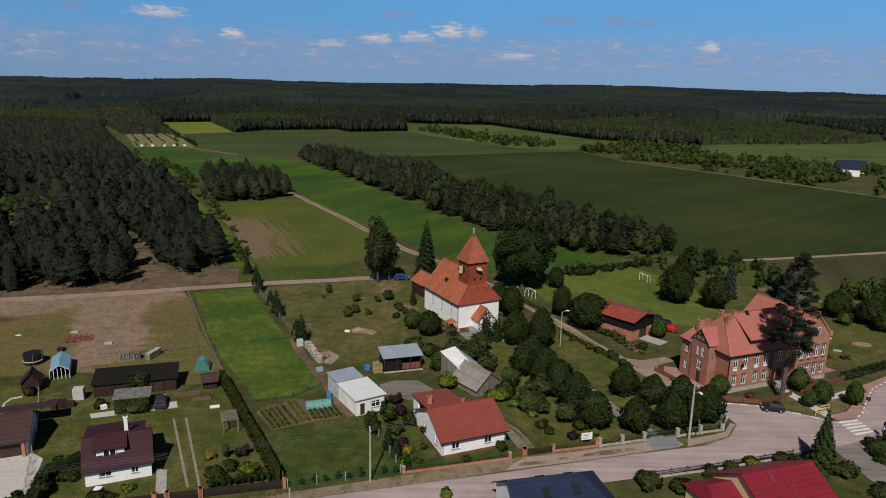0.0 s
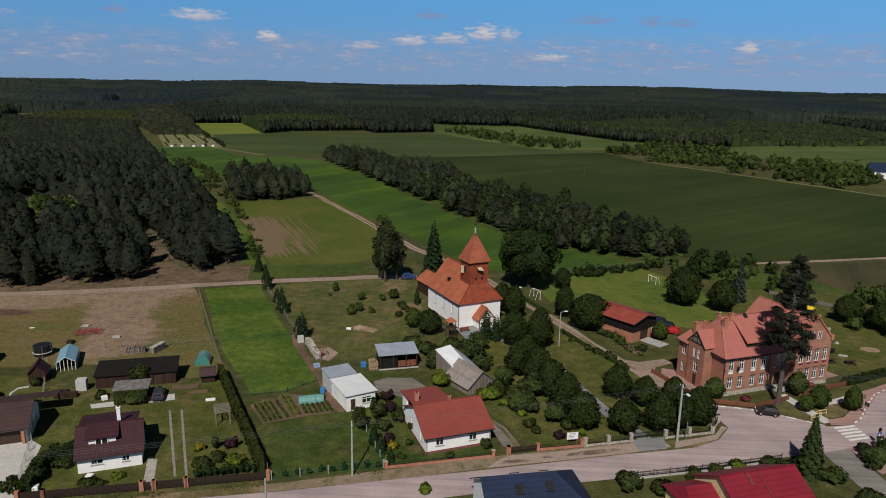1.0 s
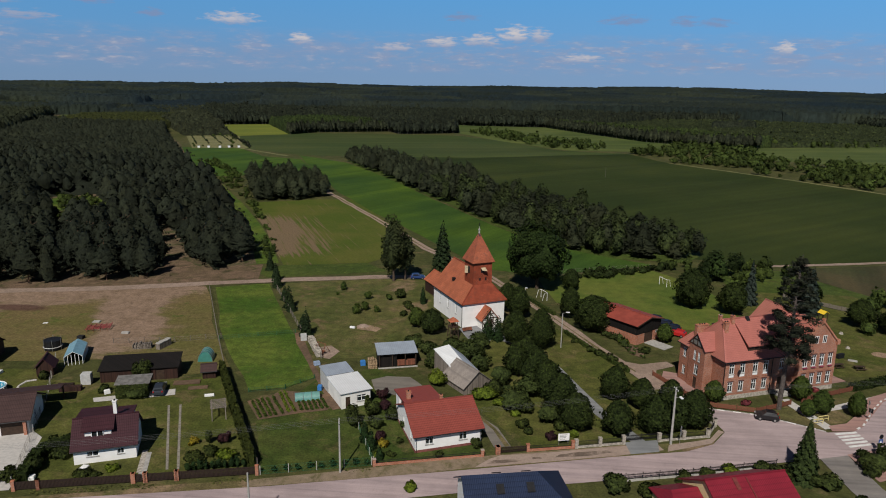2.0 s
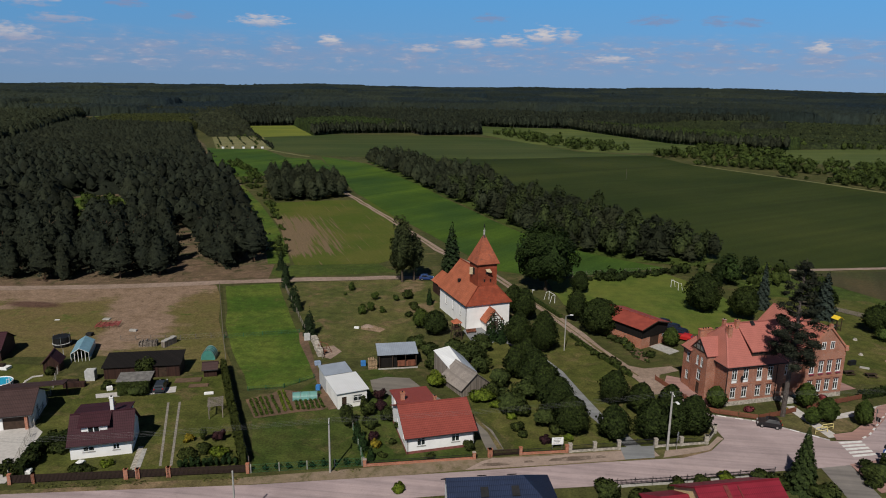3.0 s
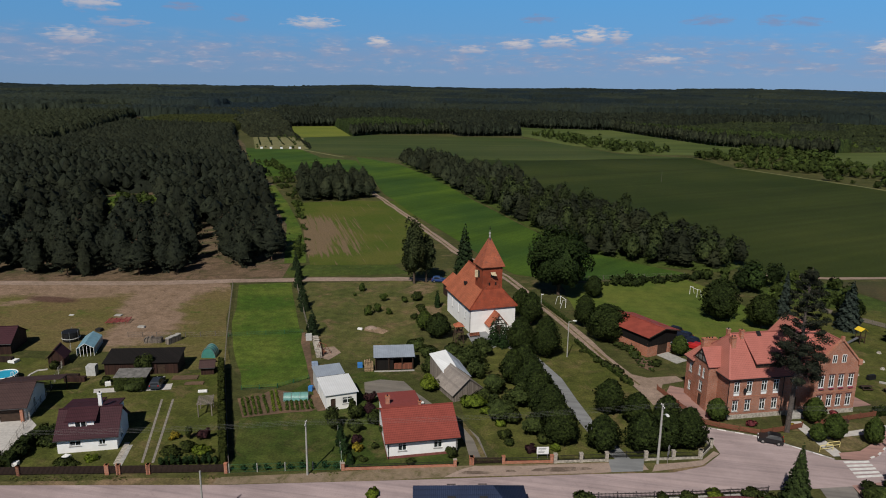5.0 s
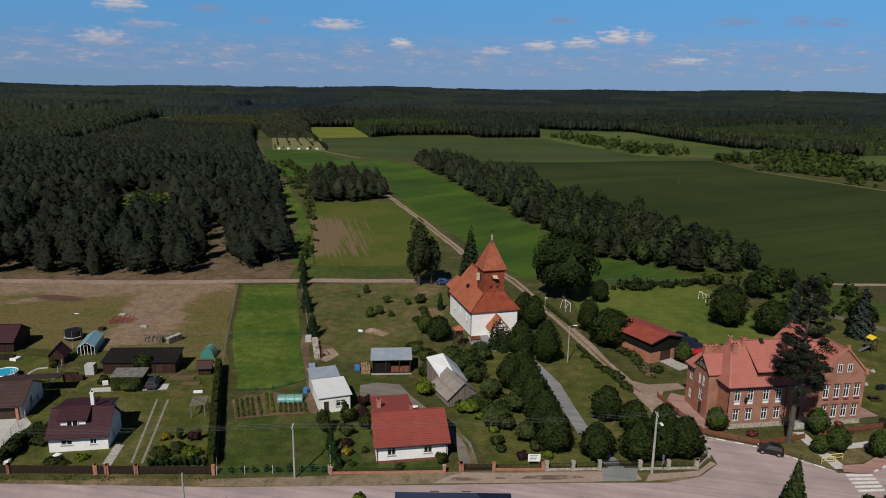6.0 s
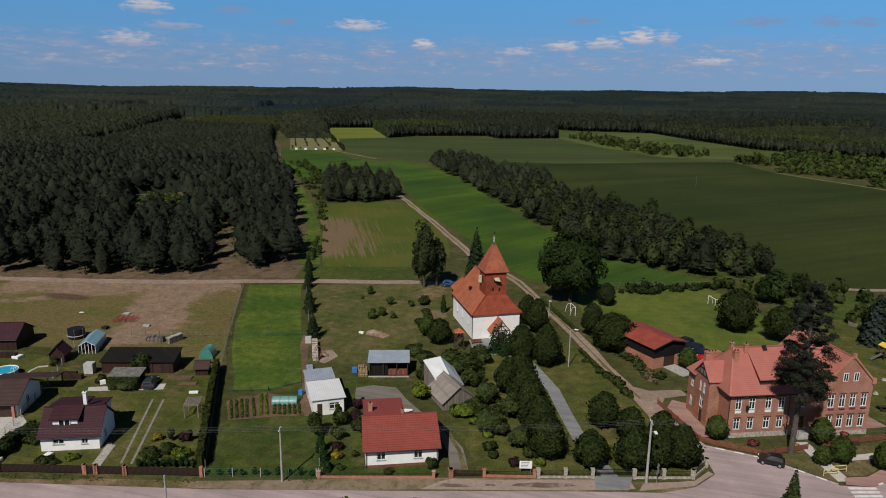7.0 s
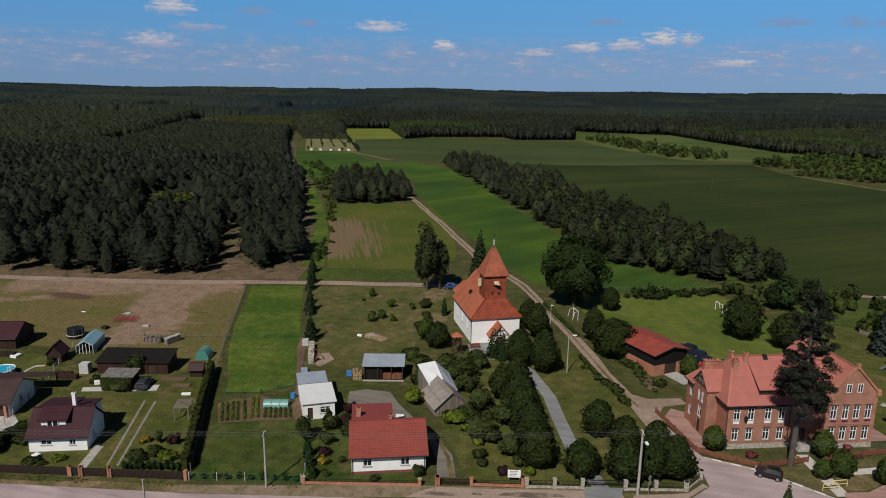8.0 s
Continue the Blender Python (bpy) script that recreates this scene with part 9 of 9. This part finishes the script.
sheet("sandy_verge", [(9, 83.9), (16, 85.8), (28.4, 89.2), (36, 91.8), (35.4, 93.2), (30.4, 92.3), (22, 89.9), (16.5, 88.4), (12.6, 87.6), (11.0, 86.4)], 0.064, M_SANDVERGE, "pink sand along the road edge", "verge", cut=3)
sheet("sandy_verge", [(36.4, 91.4), (43.4, 94.6), (46.3, 98.4), (45.6, 99.0), (43.6, 96.0), (37.0, 93.4)], 0.075, M_SANDVERGE, "pink sand round the corner fence", "verge", cut=3)
sheet("sandy_verge", [(-20, 75.8), (0, 81.0), (8, 83.6), (16, 85.8), (28.4, 89.2), (36, 91.8), (35.4, 93.3), (30.4, 92.6), (16.5, 88.8), (8, 86.4), (-4.7, 82.3), (-20, 77.5)], 0.06, M_VERGE, "sandy pink verge before the fence", "verge", cut=2)


# ---- yards and gardens ----
M_WATER = plain("pool_water", (0.03, 0.36, 0.55), 0.06, 0, 0.1, 1.0, 0.004, 0.5)
M_POOLWALL = plain("pool_wall", (0.10, 0.11, 0.13), 0.6)
pool = thing("swimming_pool", -71.4, 97.6, 0, 0, "round above-ground pool with bright blue water", "pool")
part("wall", Solid().rod((0, 0, 0), (0, 0, 1.0), 2.05, 2.05, 28), M_POOLWALL, pool)
part("rim", Solid().tube([(2.05 * math.cos(a * 0.2244), 2.05 * math.sin(a * 0.2244), 1.06) for a in range(29)], 0.09, 6), M_FRAME, pool)
part("water", Solid().rod((0, 0, 1.0), (0, 0, 1.02), 1.97, 1.97, 28), M_WATER, pool)
part("ladder", Solid().tube([(1.5, -0.2, 1.0), (1.6, -0.2, 1.7), (2.1, -0.2, 1.7), (2.3, -0.2, 0)], 0.04).tube([(1.5, 0.25, 1.0), (1.6, 0.25, 1.7), (2.1, 0.25, 1.7), (2.3, 0.25, 0)], 0.04), M_FRAME, pool)


def film_mat(name, c):
    m = plain(name, c, 0.3, 0, 0.15, 1.5, 0.01, 0.5)
    return m


M_FILM_BLUE, M_FILM_GREEN = film_mat("blue_film", (0.20, 0.36, 0.44)), film_mat("green_film", (0.06, 0.22, 0.19))
gh = thing("greenhouse", -66.6, 109.4, 0, 25, "old greenhouse with pale blue film on a white frame", "greenhouse")
gw, gl = 3.0, 7.0
for i in range(5):
    y = gl * i / 4
    part("frame_hoop", Solid().tube([(0, y, 0), (0, y, 1.6), (gw / 2, y, 2.5), (gw, y, 1.6), (gw, y, 0)], 0.05, 5), M_FRAME, gh)
part("roof_film", Solid().slab([(-0.05, 0, 1.62), (gw / 2, 0, 2.56), (gw / 2, gl, 2.56), (-0.05, gl, 1.62)], 0.02), M_FILM_BLUE, gh)
part("roof_film", Solid().slab([(gw / 2, 0, 2.56), (gw + 0.05, 0, 1.62), (gw + 0.05, gl, 1.62), (gw / 2, gl, 2.56)], 0.02), M_FILM_BLUE, gh)
part("side_film", Solid().box(-0.03, -0.01, 0, gl, 0.1, 1.6).box(gw + 0.01, gw + 0.03, 0, gl, 0.1, 1.6).box(0, gw, gl - 0.02, gl, 0.1, 1.6), M_FILM_BLUE, gh)
for u in (0.6, 1.2, 1.8, 2.4):
    part("stud", Solid().box(u - 0.04, u + 0.04, -0.05, 0.0, 0, 2.0), M_FRAME, gh)


def tunnel(x, y, turn, r, length, label, mat, tall=1.0):
    ob = thing("polytunnel", x, y, 0, turn, label, "polytunnel")
    s, n = Solid(), 12
    for yy in (0, length):
        s.v += [(-r * math.cos(math.pi * i / n), yy, r * tall * math.sin(math.pi * i / n)) for i in range(n + 1)]
    s.f = [(i, i + 1, n + 2 + i, n + 1 + i) for i in range(n)] + [tuple(reversed(range(n + 1))), tuple(range(n + 1, 2 * n + 2))]
    part("film", s, mat, ob)
    for i in range(4):
        yy = length * i / 3
        part("hoop", Solid().tube([(-(r + 0.03) * math.cos(math.pi * k / 10), yy, (r * tall + 0.03) * math.sin(math.pi * k / 10)) for k in range(11)], 0.035, 5), M_STEEL, ob)


tunnel(-42.4, 114.4, 12, 1.3, 2.4, "small green film tunnel house in the vegetable garden", M_FILM_GREEN, 1.55)
tunnel(-17.5, 102.4, 108, 0.95, 4.0, "low green film tunnel between the garden beds", film_mat("pale_green_film", (0.13, 0.29, 0.26)), 1.2)
tr = thing("trampoline", -73.6, 116.6, 0, 0, "round garden trampoline with a dark safety net", "trampoline")
part("net", Solid().rod((0, 0, 0.25), (0, 0, 2.0), 1.6, 1.6, 20), M_DARK, tr)
part("rim", Solid().tube([(1.65 * math.cos(a * 0.3142), 1.65 * math.sin(a * 0.3142), 0.75) for a in range(21)], 0.08, 6), M_GREYW, tr)
for i in range(6):
    a = i * math.pi / 3
    part("leg", Solid().rod((1.65 * math.cos(a), 1.65 * math.sin(a), 0), (1.65 * math.cos(a), 1.65 * math.sin(a), 2.3), 0.04, 0.04, 6), M_STEEL, tr)
lt = thing("lean_to", -50.2, 97.8, 0, 16, "ivy-covered lean-to with a grey felt roof", "shelter")
part("roof", Solid().slab([(-0.3, 0.6, 2.2), (5.2, 0.6, 2.2), (5.2, 3.6, 2.6), (-0.3, 3.6, 2.6)], 0.1), plain("grey_felt", (0.155, 0.148, 0.14), 0.9, vary=0.35, scale=1.5), lt)
for px in (0, 2.4, 4.8):
    for py in (0.8, 3.4):
        part("post", Solid().box(px - 0.06, px + 0.06, py - 0.06, py + 0.06, 0, 2.2), M_TIMBER, lt)
part("back_wall", Solid().box(0, 4.8, 3.42, 3.5, 0, 2.35), M_BROWNWOOD, lt)
hedge([(-50.2, 98.0), (-45.4, 99.4)], 1.1, 2.0, "bright green vine hanging over the lean-to front", M_FRUIT, 61, 90)
sheet("slab", [(-54, 97.6), (-50.6, 99), (-49.6, 97.4), (-53, 96.2)], 0.07, M_PALEPAVE, "pale concrete slab in the garden", "paving")
sheet("slab", [(-46.4, 98.4), (-41.4, 100.4), (-42.4, 102.6), (-46, 101)], 0.07, M_PALEPAVE, "pale concrete parking slab", "paving")
for a, b in (((-40.6, 96.6), (-31.9, 78.5)), ((-38.9, 97.1), (-30.5, 78.8))):
    ribbon("wheel_strip", [a, b], 0.34, 0.075, M_OLDCONC, "pale concrete wheel strip of the drive", "drive")
ribbon("path", [(-36.6, 82.4), (-34.2, 76.0)], 1.0, 0.075, M_CONC, "pale garden path to the gate", "path")
ribbon("path", [(-37.3, 83.0), (-35.2, 77.4)], 0.7, 0.08, M_STONE, "stone steps beside the house", "path")
pg = thing("pergola", -31.6, 92.2, 0, 24, "grey wooden pallet pergola on posts", "pergola")
for px in (0.1, 2.1):
    for py in (0.1, 3.1):
        part("post", Solid().box(px - 0.07, px + 0.07, py - 0.07, py + 0.07, 0, 2.0), M_GREYWOOD, pg)
    part("beam", Solid().box(px - 0.06, px + 0.06, -0.2, 3.5, 2.0, 2.12), M_GREYWOOD, pg)
for i in range(8):
    part("slat", Solid().box(-0.1, 2.3, 0.43 * i, 0.43 * i + 0.17, 2.12, 2.18), M_GREYWOOD, pg)
M_LOG = planks("cut_logs", (0.36, 0.25, 0.15), 0.14, 0.5, False)
M_BLUEP = plain("blue_plastic", (0.05, 0.20, 0.50), 0.4, vary=0.15)
M_PALEBLUE = plain("pale_blue_plastic", (0.30, 0.38, 0.52), 0.4, vary=0.2)
M_RUSTY = plain("rusty_iron", (0.23, 0.09, 0.05), 0.7, 0.2, 0.4)
M_REDP = plain("faded_red_paint", (0.28, 0.06, 0.06), 0.6, vary=0.3)


def stack(x, y, turn, length, depth, h, label, mat=M_LOG, seed=1):
    """A stack of split logs, ends outward, as one heap with an uneven top."""
    ob = thing("wood_stack", x, y, 0, turn, label, "wood stack")
    g = random.Random(seed)
    u = 0.0
    while u < length:
        z = 0.0
        top = h * g.uniform(0.75, 1.05)
        while z < top:
            r = g.uniform(0.09, 0.16)
            part("log", Solid().rod((u + g.uniform(-0.04, 0.04), g.uniform(-0.08, 0.05), z + r), (u + g.uniform(-0.04, 0.04), depth + g.uniform(-0.05, 0.1), z + r), r, r, 6), mat, ob)
            z += 1.8 * r
        u += 0.27


stack(-11.7, 115.0, 18, 1.5, 1.0, 2.1, "stack of pale split firewood beside the black shed", seed=3)
stack(-26.6, 127.2, -64, 9.0, 1.0, 1.2, "long low stack of weathered firewood", M_STONE, 4)
stack(-58.6, 118.4, 15, 3.4, 1.3, 1.0, "heap of dark split logs behind the shed", M_GREYWOOD, 5)
bl = thing("block_stack", -53.4, 118.8, 0, 75, "row of brown block pallets under white wrapping", "block stack")
for i in range(4):
    part("pallet_load", Solid().box(0.82 * i, 0.82 * i + 0.74, 0, 0.9, 0, 1.15 + 0.06 * (i % 2)), M_GREYWOOD, bl)
    part("wrapping", Solid().box(0.82 * i - 0.02, 0.82 * i + 0.76, -0.02, 0.92, 1.15 + 0.06 * (i % 2), 1.34 + 0.06 * (i % 2)), M_CONC, bl)
for i, (x, y, w, d, h, mt, lb, tn) in enumerate(((-21.6, 115.6, 1.1, 0.8, 0.7, M_PALEBLUE, "blue plastic tarpaulin bundle beside the logs", 30), (-13.2, 116.6, 0.9, 0.8, 0.9, M_BLUEP, "blue and white plastic tank in the yard", 20),
                                                 (-18.2, 105.2, 0.7, 0.7, 0.9, M_BLUEP, "blue water barrel cluster behind the garage", 0), (-64.6, 126.4, 1.5, 0.7, 0.4, M_CONC, "pale concrete trough on the rough grass", 5),
                                                 (-74.3, 132.2, 1.5, 1.2, 0.2, M_CONC, "white pallet lying on the dry grass", 10), (-59.2, 99.8, 3.4, 1.0, 0.8, M_BROWNWOOD, "old brown wooden cart box", 16),
                                                 (-58.2, 102.8, 1.6, 1.4, 1.9, M_GREYW, "grey sheet metal cabinet beside the shed", 16), (-52.6, 99.4, 0.9, 0.6, 0.7, M_FRAME, "white garden chest standing on a slab", 40),
                                                 (-60.6, 100.6, 2.6, 0.8, 0.8, M_FENCEDARK, "dark slatted bin beside the fence", 16), (-41.6, 105.2, 4.4, 1.7, 0.16, M_GARDEN, "low raised bed of brown garden soil", 18),
                                                 (-35.6, 100.6, 1.5, 0.4, 0.4, M_FRAME, "white garden bench beside the seedling beds", 20), (-38.8, 103.4, 3.2, 1.2, 0.16, M_GARDEN, "low bed of brown soil for seedlings", 18),
                                                 (-19.4, 135.8, 1.1, 0.5, 0.4, M_FRAME, "white old bathtub on the meadow", -10), (1.0, 104.2, 1.3, 0.4, 0.5, M_FRAME, "white garden figure of a swan on the gravel", 10),
                                                 (-84.0, 111.6, 3.0, 1.2, 0.6, M_TIMBER, "dark pile of boards", 20), (-77.8, 104.4, 3.2, 0.9, 0.9, M_FENCEDARK, "dark slatted fence section", 10),
                                                 (-27.6, 127.6, 1.2, 1.0, 1.3, M_GREYW, "grey metal box beside the log stack", 20), (-71.8, 122.6, 1.2, 1.0, 0.6, M_RUBBER, "pile of old tyres", 0),
                                                 (78.0, 132.0, 1.6, 0.6, 0.9, M_DARK, "dark spring rocker on the playground", 30), (79.6, 130.4, 1.6, 0.35, 0.35, M_CONC, "white balancing beam on the playground", -20),
                                                 (67.0, 112.6, 2.0, 0.6, 0.5, M_TIMBER, "brown park bench beside the fence", 26),
                                                 (-80.4, 100.6, 2.0, 1.6, 0.9, M_GREYW, "grey covered garden furniture", 20), (-76.0, 104.6, 1.4, 1.4, 0.5, M_FRAME, "round white garden table", 0),
                                                 (-84.4, 130.0, 1.0, 0.5, 0.1, M_FRAME, "white board lying in the grass", 15), (-42.8, 77.4, 0.9, 0.9, 0.4, M_FRAME, "white flower pot on the lawn", 0), (-48.4, 74.2, 1.4, 0.9, 0.5, M_FRAME, "white stones round a garden pond", 20))):
    nm = lb.split(" beside")[0].split(" on ")[0].split(" behind")[0].split(" lying")[0].split(" in ")[0].split(" of ")[0]
    ob = thing("_".join(nm.split()[-2:]), x, y, 0, tn, lb, nm.split()[-1])
    part("body", Solid().box(-w / 2, w / 2, -d / 2, d / 2, 0.08, h).box(-w / 2 + 0.05, w / 2 - 0.05, -d / 2 + 0.05, d / 2 - 0.05, h, h + 0.05), mt, ob)
    for sx in (-1, 1):
        part("foot", Solid().box(sx * (w / 2 - 0.12) - 0.06, sx * (w / 2 - 0.12) + 0.06, -d / 2 + 0.05, d / 2 - 0.05, 0, 0.08), M_TIMBER, ob)
for x, y, tn in ((75.4, 127.0, 15), (79.0, 126.4, 5)):
    pt = thing("picnic_table", x, y, 0, tn, "dark wooden picnic table with two benches on grass", "picnic table", "picnic tables of the playground")
    part("tabletop", Solid().box(-0.95, 0.95, -0.38, 0.38, 0.70, 0.75), M_TIMBER, pt)
    for sy in (-1, 1):
        part("seat", Solid().box(-0.95, 0.95, sy * 0.72 - 0.14, sy * 0.72 + 0.14, 0.40, 0.45), M_TIMBER, pt)
    for sx in (-0.7, 0.7):
        part("leg", Solid().bar((sx, -0.62, 0), (sx, -0.25, 0.7), 0.08, 0.08).bar((sx, 0.62, 0), (sx, 0.25, 0.7), 0.08, 0.08).box(sx - 0.04, sx + 0.04, -0.8, 0.8, 0.34, 0.40), M_TIMBER, pt)
hr = thing("harrow", -71.4, 128.2, 0, 20, "old red farm harrow lying in the grass", "farm machine")
for i in range(4):
    part("beam", Solid().bar((-2.4, -1.2 + 0.8 * i, 0.5), (2.4, -0.9 + 0.7 * i, 0.6), 0.12, 0.12), M_REDP, hr)
for i in range(5):
    part("brace", Solid().bar((-2.2 + 1.1 * i, -1.4, 0.45), (-1.6 + 1.0 * i, 1.6, 0.75), 0.1, 0.1), M_REDP, hr)
for i in range(4):
    part("tine", Solid().tube([(-2 + 1.3 * i, -1.2, 0.5), (-2 + 1.3 * i, -1.5, 0.9), (-2 + 1.3 * i, -1.7, 0.0)], 0.04), M_RUSTY, hr)
sw = thing("garden_swing", -22.2, 121.4, 0, 60, "rusty iron swing frame beside the sand", "swing")
for y in (-1.1, 1.1):
    part("leg", Solid().tube([(-1.1, y, 0), (0, y, 2.1), (1.1, y, 0)], 0.06), M_RUSTY, sw)
part("top_bar", Solid().rod((0, -1.1, 2.1), (0, 1.1, 2.1), 0.06), M_RUSTY, sw)
part("seat", Solid().box(-0.3, 0.3, -0.8, 0.8, 0.5, 0.58).bar((-0.3, -0.8, 0.55), (0, -0.8, 2.1), 0.04, 0.04).bar((-0.3, 0.8, 0.55), (0, 0.8, 2.1), 0.04, 0.04), M_RUSTY, sw)
sheet("sand_patch", [(-24.4, 123.6), (-21.4, 125.4), (-19.0, 122.6), (-20.0, 118.6), (-22.4, 119.4)], 0.07, M_TRACK, "patch of orange sand in the garden", "sand", cut=3)
sheet("sand_patch", [(-18.8, 137.6), (-16.2, 138.2), (-13.2, 136.4), (-14.0, 134.2), (-18.4, 135.4)], 0.07, M_SAND, "bare reddish soil patch", "soil", cut=3)
heap = Solid()
for i in range(14):
    a = 2 * math.pi * i / 14
    heap.v.append((1.5 * math.cos(a), 1.1 * math.sin(a), 0.0))
for i in range(14):
    a = 2 * math.pi * i / 14
    heap.v.append((0.7 * math.cos(a), 0.5 * math.sin(a), 0.45))
heap.v.append((0, 0, 0.62))
heap.f = [(i, (i + 1) % 14, 14 + (i + 1) % 14, 14 + i) for i in range(14)] + [(14 + i, 14 + (i + 1) % 14, 28) for i in range(14)]
lone("sand_heap", heap, M_TRACK, "small heap of pale sand on the meadow", "sand", at=pose(-17.4, 137.2, 0, 0, 0, 10))
bs = thing("bell_stand", 2.2, 133.4, 0, 25, "timber bell stand with a small red roof", "bell stand")
for px in (-0.6, 0.6):
    for py in (-0.6, 0.6):
        part("post", Solid().bar((px * 1.5, py * 1.5, 0), (px, py, 3.6), 0.14, 0.14), M_TIMBER, bs)
part("brace", Solid().bar((-0.9, -0.9, 0.3), (0.7, -0.7, 2.4), 0.1, 0.1).bar((0.9, -0.9, 0.3), (-0.7, -0.7, 2.4), 0.1, 0.1), M_TIMBER, bs)
part("platform", Solid().box(-0.9, 0.9, -0.9, 0.9, 2.3, 2.42), M_TIMBER, bs)
rf = Solid()
rf.v = [(-1.0, -1.0, 3.6), (1.0, -1.0, 3.6), (1.0, 1.0, 3.6), (-1.0, 1.0, 3.6), (0, 0, 4.4)]
rf.f = [(0, 1, 4), (1, 2, 4), (2, 3, 4), (3, 0, 4), (3, 2, 1, 0)]
part("roof", rf, M_TILE_CHURCH, bs)
part("bell", Solid().rod((0, 0, 2.7), (0, 0, 3.2), 0.35, 0.18, 10), M_RUSTY, bs)
bn = thing("bench", 5.0, 137.0, 0, 29, "red wooden bench before the church wall", "bench")
part("seat", Solid().box(-1.1, 1.1, -0.25, 0.25, 0.42, 0.5), M_FENCEWOOD, bn)
part("backrest", Solid().box(-1.1, 1.1, 0.25, 0.31, 0.5, 0.95), M_FENCEWOOD, bn)
for px in (-0.9, 0.9):
    part("leg", Solid().box(px - 0.05, px + 0.05, -0.22, 0.28, 0, 0.42), M_TIMBER, bn)


def goal(x, y, turn):
    g = thing("football_goal", x, y, 0.06, turn, "white tube football goal with sloping sides", "goal", "football goals")
    part("frame", Solid().tube([(-1.5, 0, 0), (-1.5, 0, 2.0), (1.5, 0, 2.0), (1.5, 0, 0)], 0.07, 7), M_FRAME, g)
    for px in (-1.5, 1.5):
        part("stay", Solid().tube([(px, 0, 2.0), (px, 0.8, 1.9), (px, 1.3, 0.0)], 0.04, 6), M_FRAME, g)


goal(22.2, 162.4, 116)
goal(54.0, 178.6, -64)
sl = thing("slide", 83.0, 152.0, 0, 25, "playground slide tower with a yellow roof", "slide")
for px in (-0.6, 0.6):
    for py in (-0.6, 0.6):
        part("post", Solid().box(px - 0.06, px + 0.06, py - 0.06, py + 0.06, 0, 2.8), M_TIMBER, sl)
part("deck", Solid().box(-0.65, 0.65, -0.65, 0.65, 1.2, 1.28), M_TIMBER, sl)
part("roof", Solid().slab([(-0.9, -0.9, 2.8), (0, -0.9, 3.4), (0, 0.9, 3.4), (-0.9, 0.9, 2.8)], 0.06).slab([(0, -0.9, 3.4), (0.9, -0.9, 2.8), (0.9, 0.9, 2.8), (0, 0.9, 3.4)], 0.06), M_YELLOW_P, sl, "bright yellow roof")
part("chute", Solid().slab([(-0.65, -0.3, 1.25), (-0.65, 0.3, 1.25), (-3.0, 0.3, 0.25), (-3.0, -0.3, 0.25)], 0.06), M_STEEL, sl)
for i, (x, y) in enumerate(((79.6, 140.6), (82.0, 137.6), (76.2, 133.6), (84.6, 146.4))):
    st = Solid().rod((0, 0, 0), (0, 0, 0.45), 0.5, 0.25, 7)
    lone("boulder", st, M_STONE, "pale boulder on the playground grass", "stone", "playground boulders", at=pose(x, y, 0, 0, 0, 40 * i))
sheet("sand_patch", [(87.1 + 1.9 * math.cos(k * 0.524), 134.7 + 1.5 * math.sin(k * 0.524)) for k in range(12)], 0.06, M_SAND, "round patch of bare sand on the playground", "sand")
ds = thing("satellite_dish", 49.2 + 2.55 * math.cos(radians(22)) + 0.3 * math.sin(radians(22)), 109.8 + 2.55 * math.sin(radians(22)) - 0.3 * math.cos(radians(22)), 4.9, 22, "dark round satellite dish on the school wall", "satellite dish")
part("bowl", Solid().rod((0, 0, 0), (0.05, -0.1, 0.04), 0.3, 0.38, 14), M_DARK, ds)
part("arm", Solid().rod((0, 0.3, -0.1), (0, 0, 0), 0.03), M_DARK, ds)
rows5 = [(along(along((-226, 508), (-187, 521), f), along((-282, 618), (-250, 636), f), k)) for f in (0.12, 0.36, 0.6, 0.84) for k in (0.3, 0.38, 0.46, 0.54, 0.62, 0.7, 0.78, 0.86, 0.93)]
plant("young_trees", rows5, [shaped(f, 0.5, 0.4) for f in shrub_forms], M_SPRUCE, "small dark bushes in rows on the straw plot", 71, 0.6, 1.2)
plant("young_trees", [along((-185, 519), (-249, 641), k / 13) for k in range(14)], [shaped(f, 0.8, 1.0) for f in shrub_forms], M_FAR, "line of dark young trees along the far track", 72, 0.6, 1.25)
for hx, hy in ((-222, 511), (-215, 513), (-207, 515), (-201, 518), (-194, 520)):
    hv = thing("beehive", hx, hy, 0.08, 17, "white painted beehive box on the straw plot", "beehive", "beehives of the straw plot")
    part("box", Solid().box(-0.9, 0.9, -0.7, 0.7, 0.2, 1.5).box(-0.7, -0.5, -0.5, 0.5, 0, 0.2).box(0.5, 0.7, -0.5, 0.5, 0, 0.2), M_FRAME, hv)
    part("lid", Solid().box(-1.0, 1.0, -0.8, 0.8, 1.5, 1.65), M_GREYW, hv)

ribbon("grass_strip", [(13.6, 90.2), (11.6, 95.0), (9.0, 99.4), (6.2, 102.6)], 0.7, 0.078, M_ROUGH, "dry grass strip in the middle of the drive", "grass", wobble=0.2)
for i in range(15):
    f = i / 14 * 3
    a, b = [(-67.3, 97.4), (-68.8, 100.2), (-68.8, 102.2), (-67.6, 102.9)][min(2, int(f)):][:2]
    q = along(a, b, f - min(2, int(f)))
    lone("edging_stone", Solid().rod((0, 0, -0.05), (0, 0, 0.2), 0.26, 0.18, 7), M_PALEPAVE, "white painted edging stone on the lawn", "stone", "edging stones of the pool lawn", at=pose(q[0], q[1], 0, 0, 0, 37 * i))
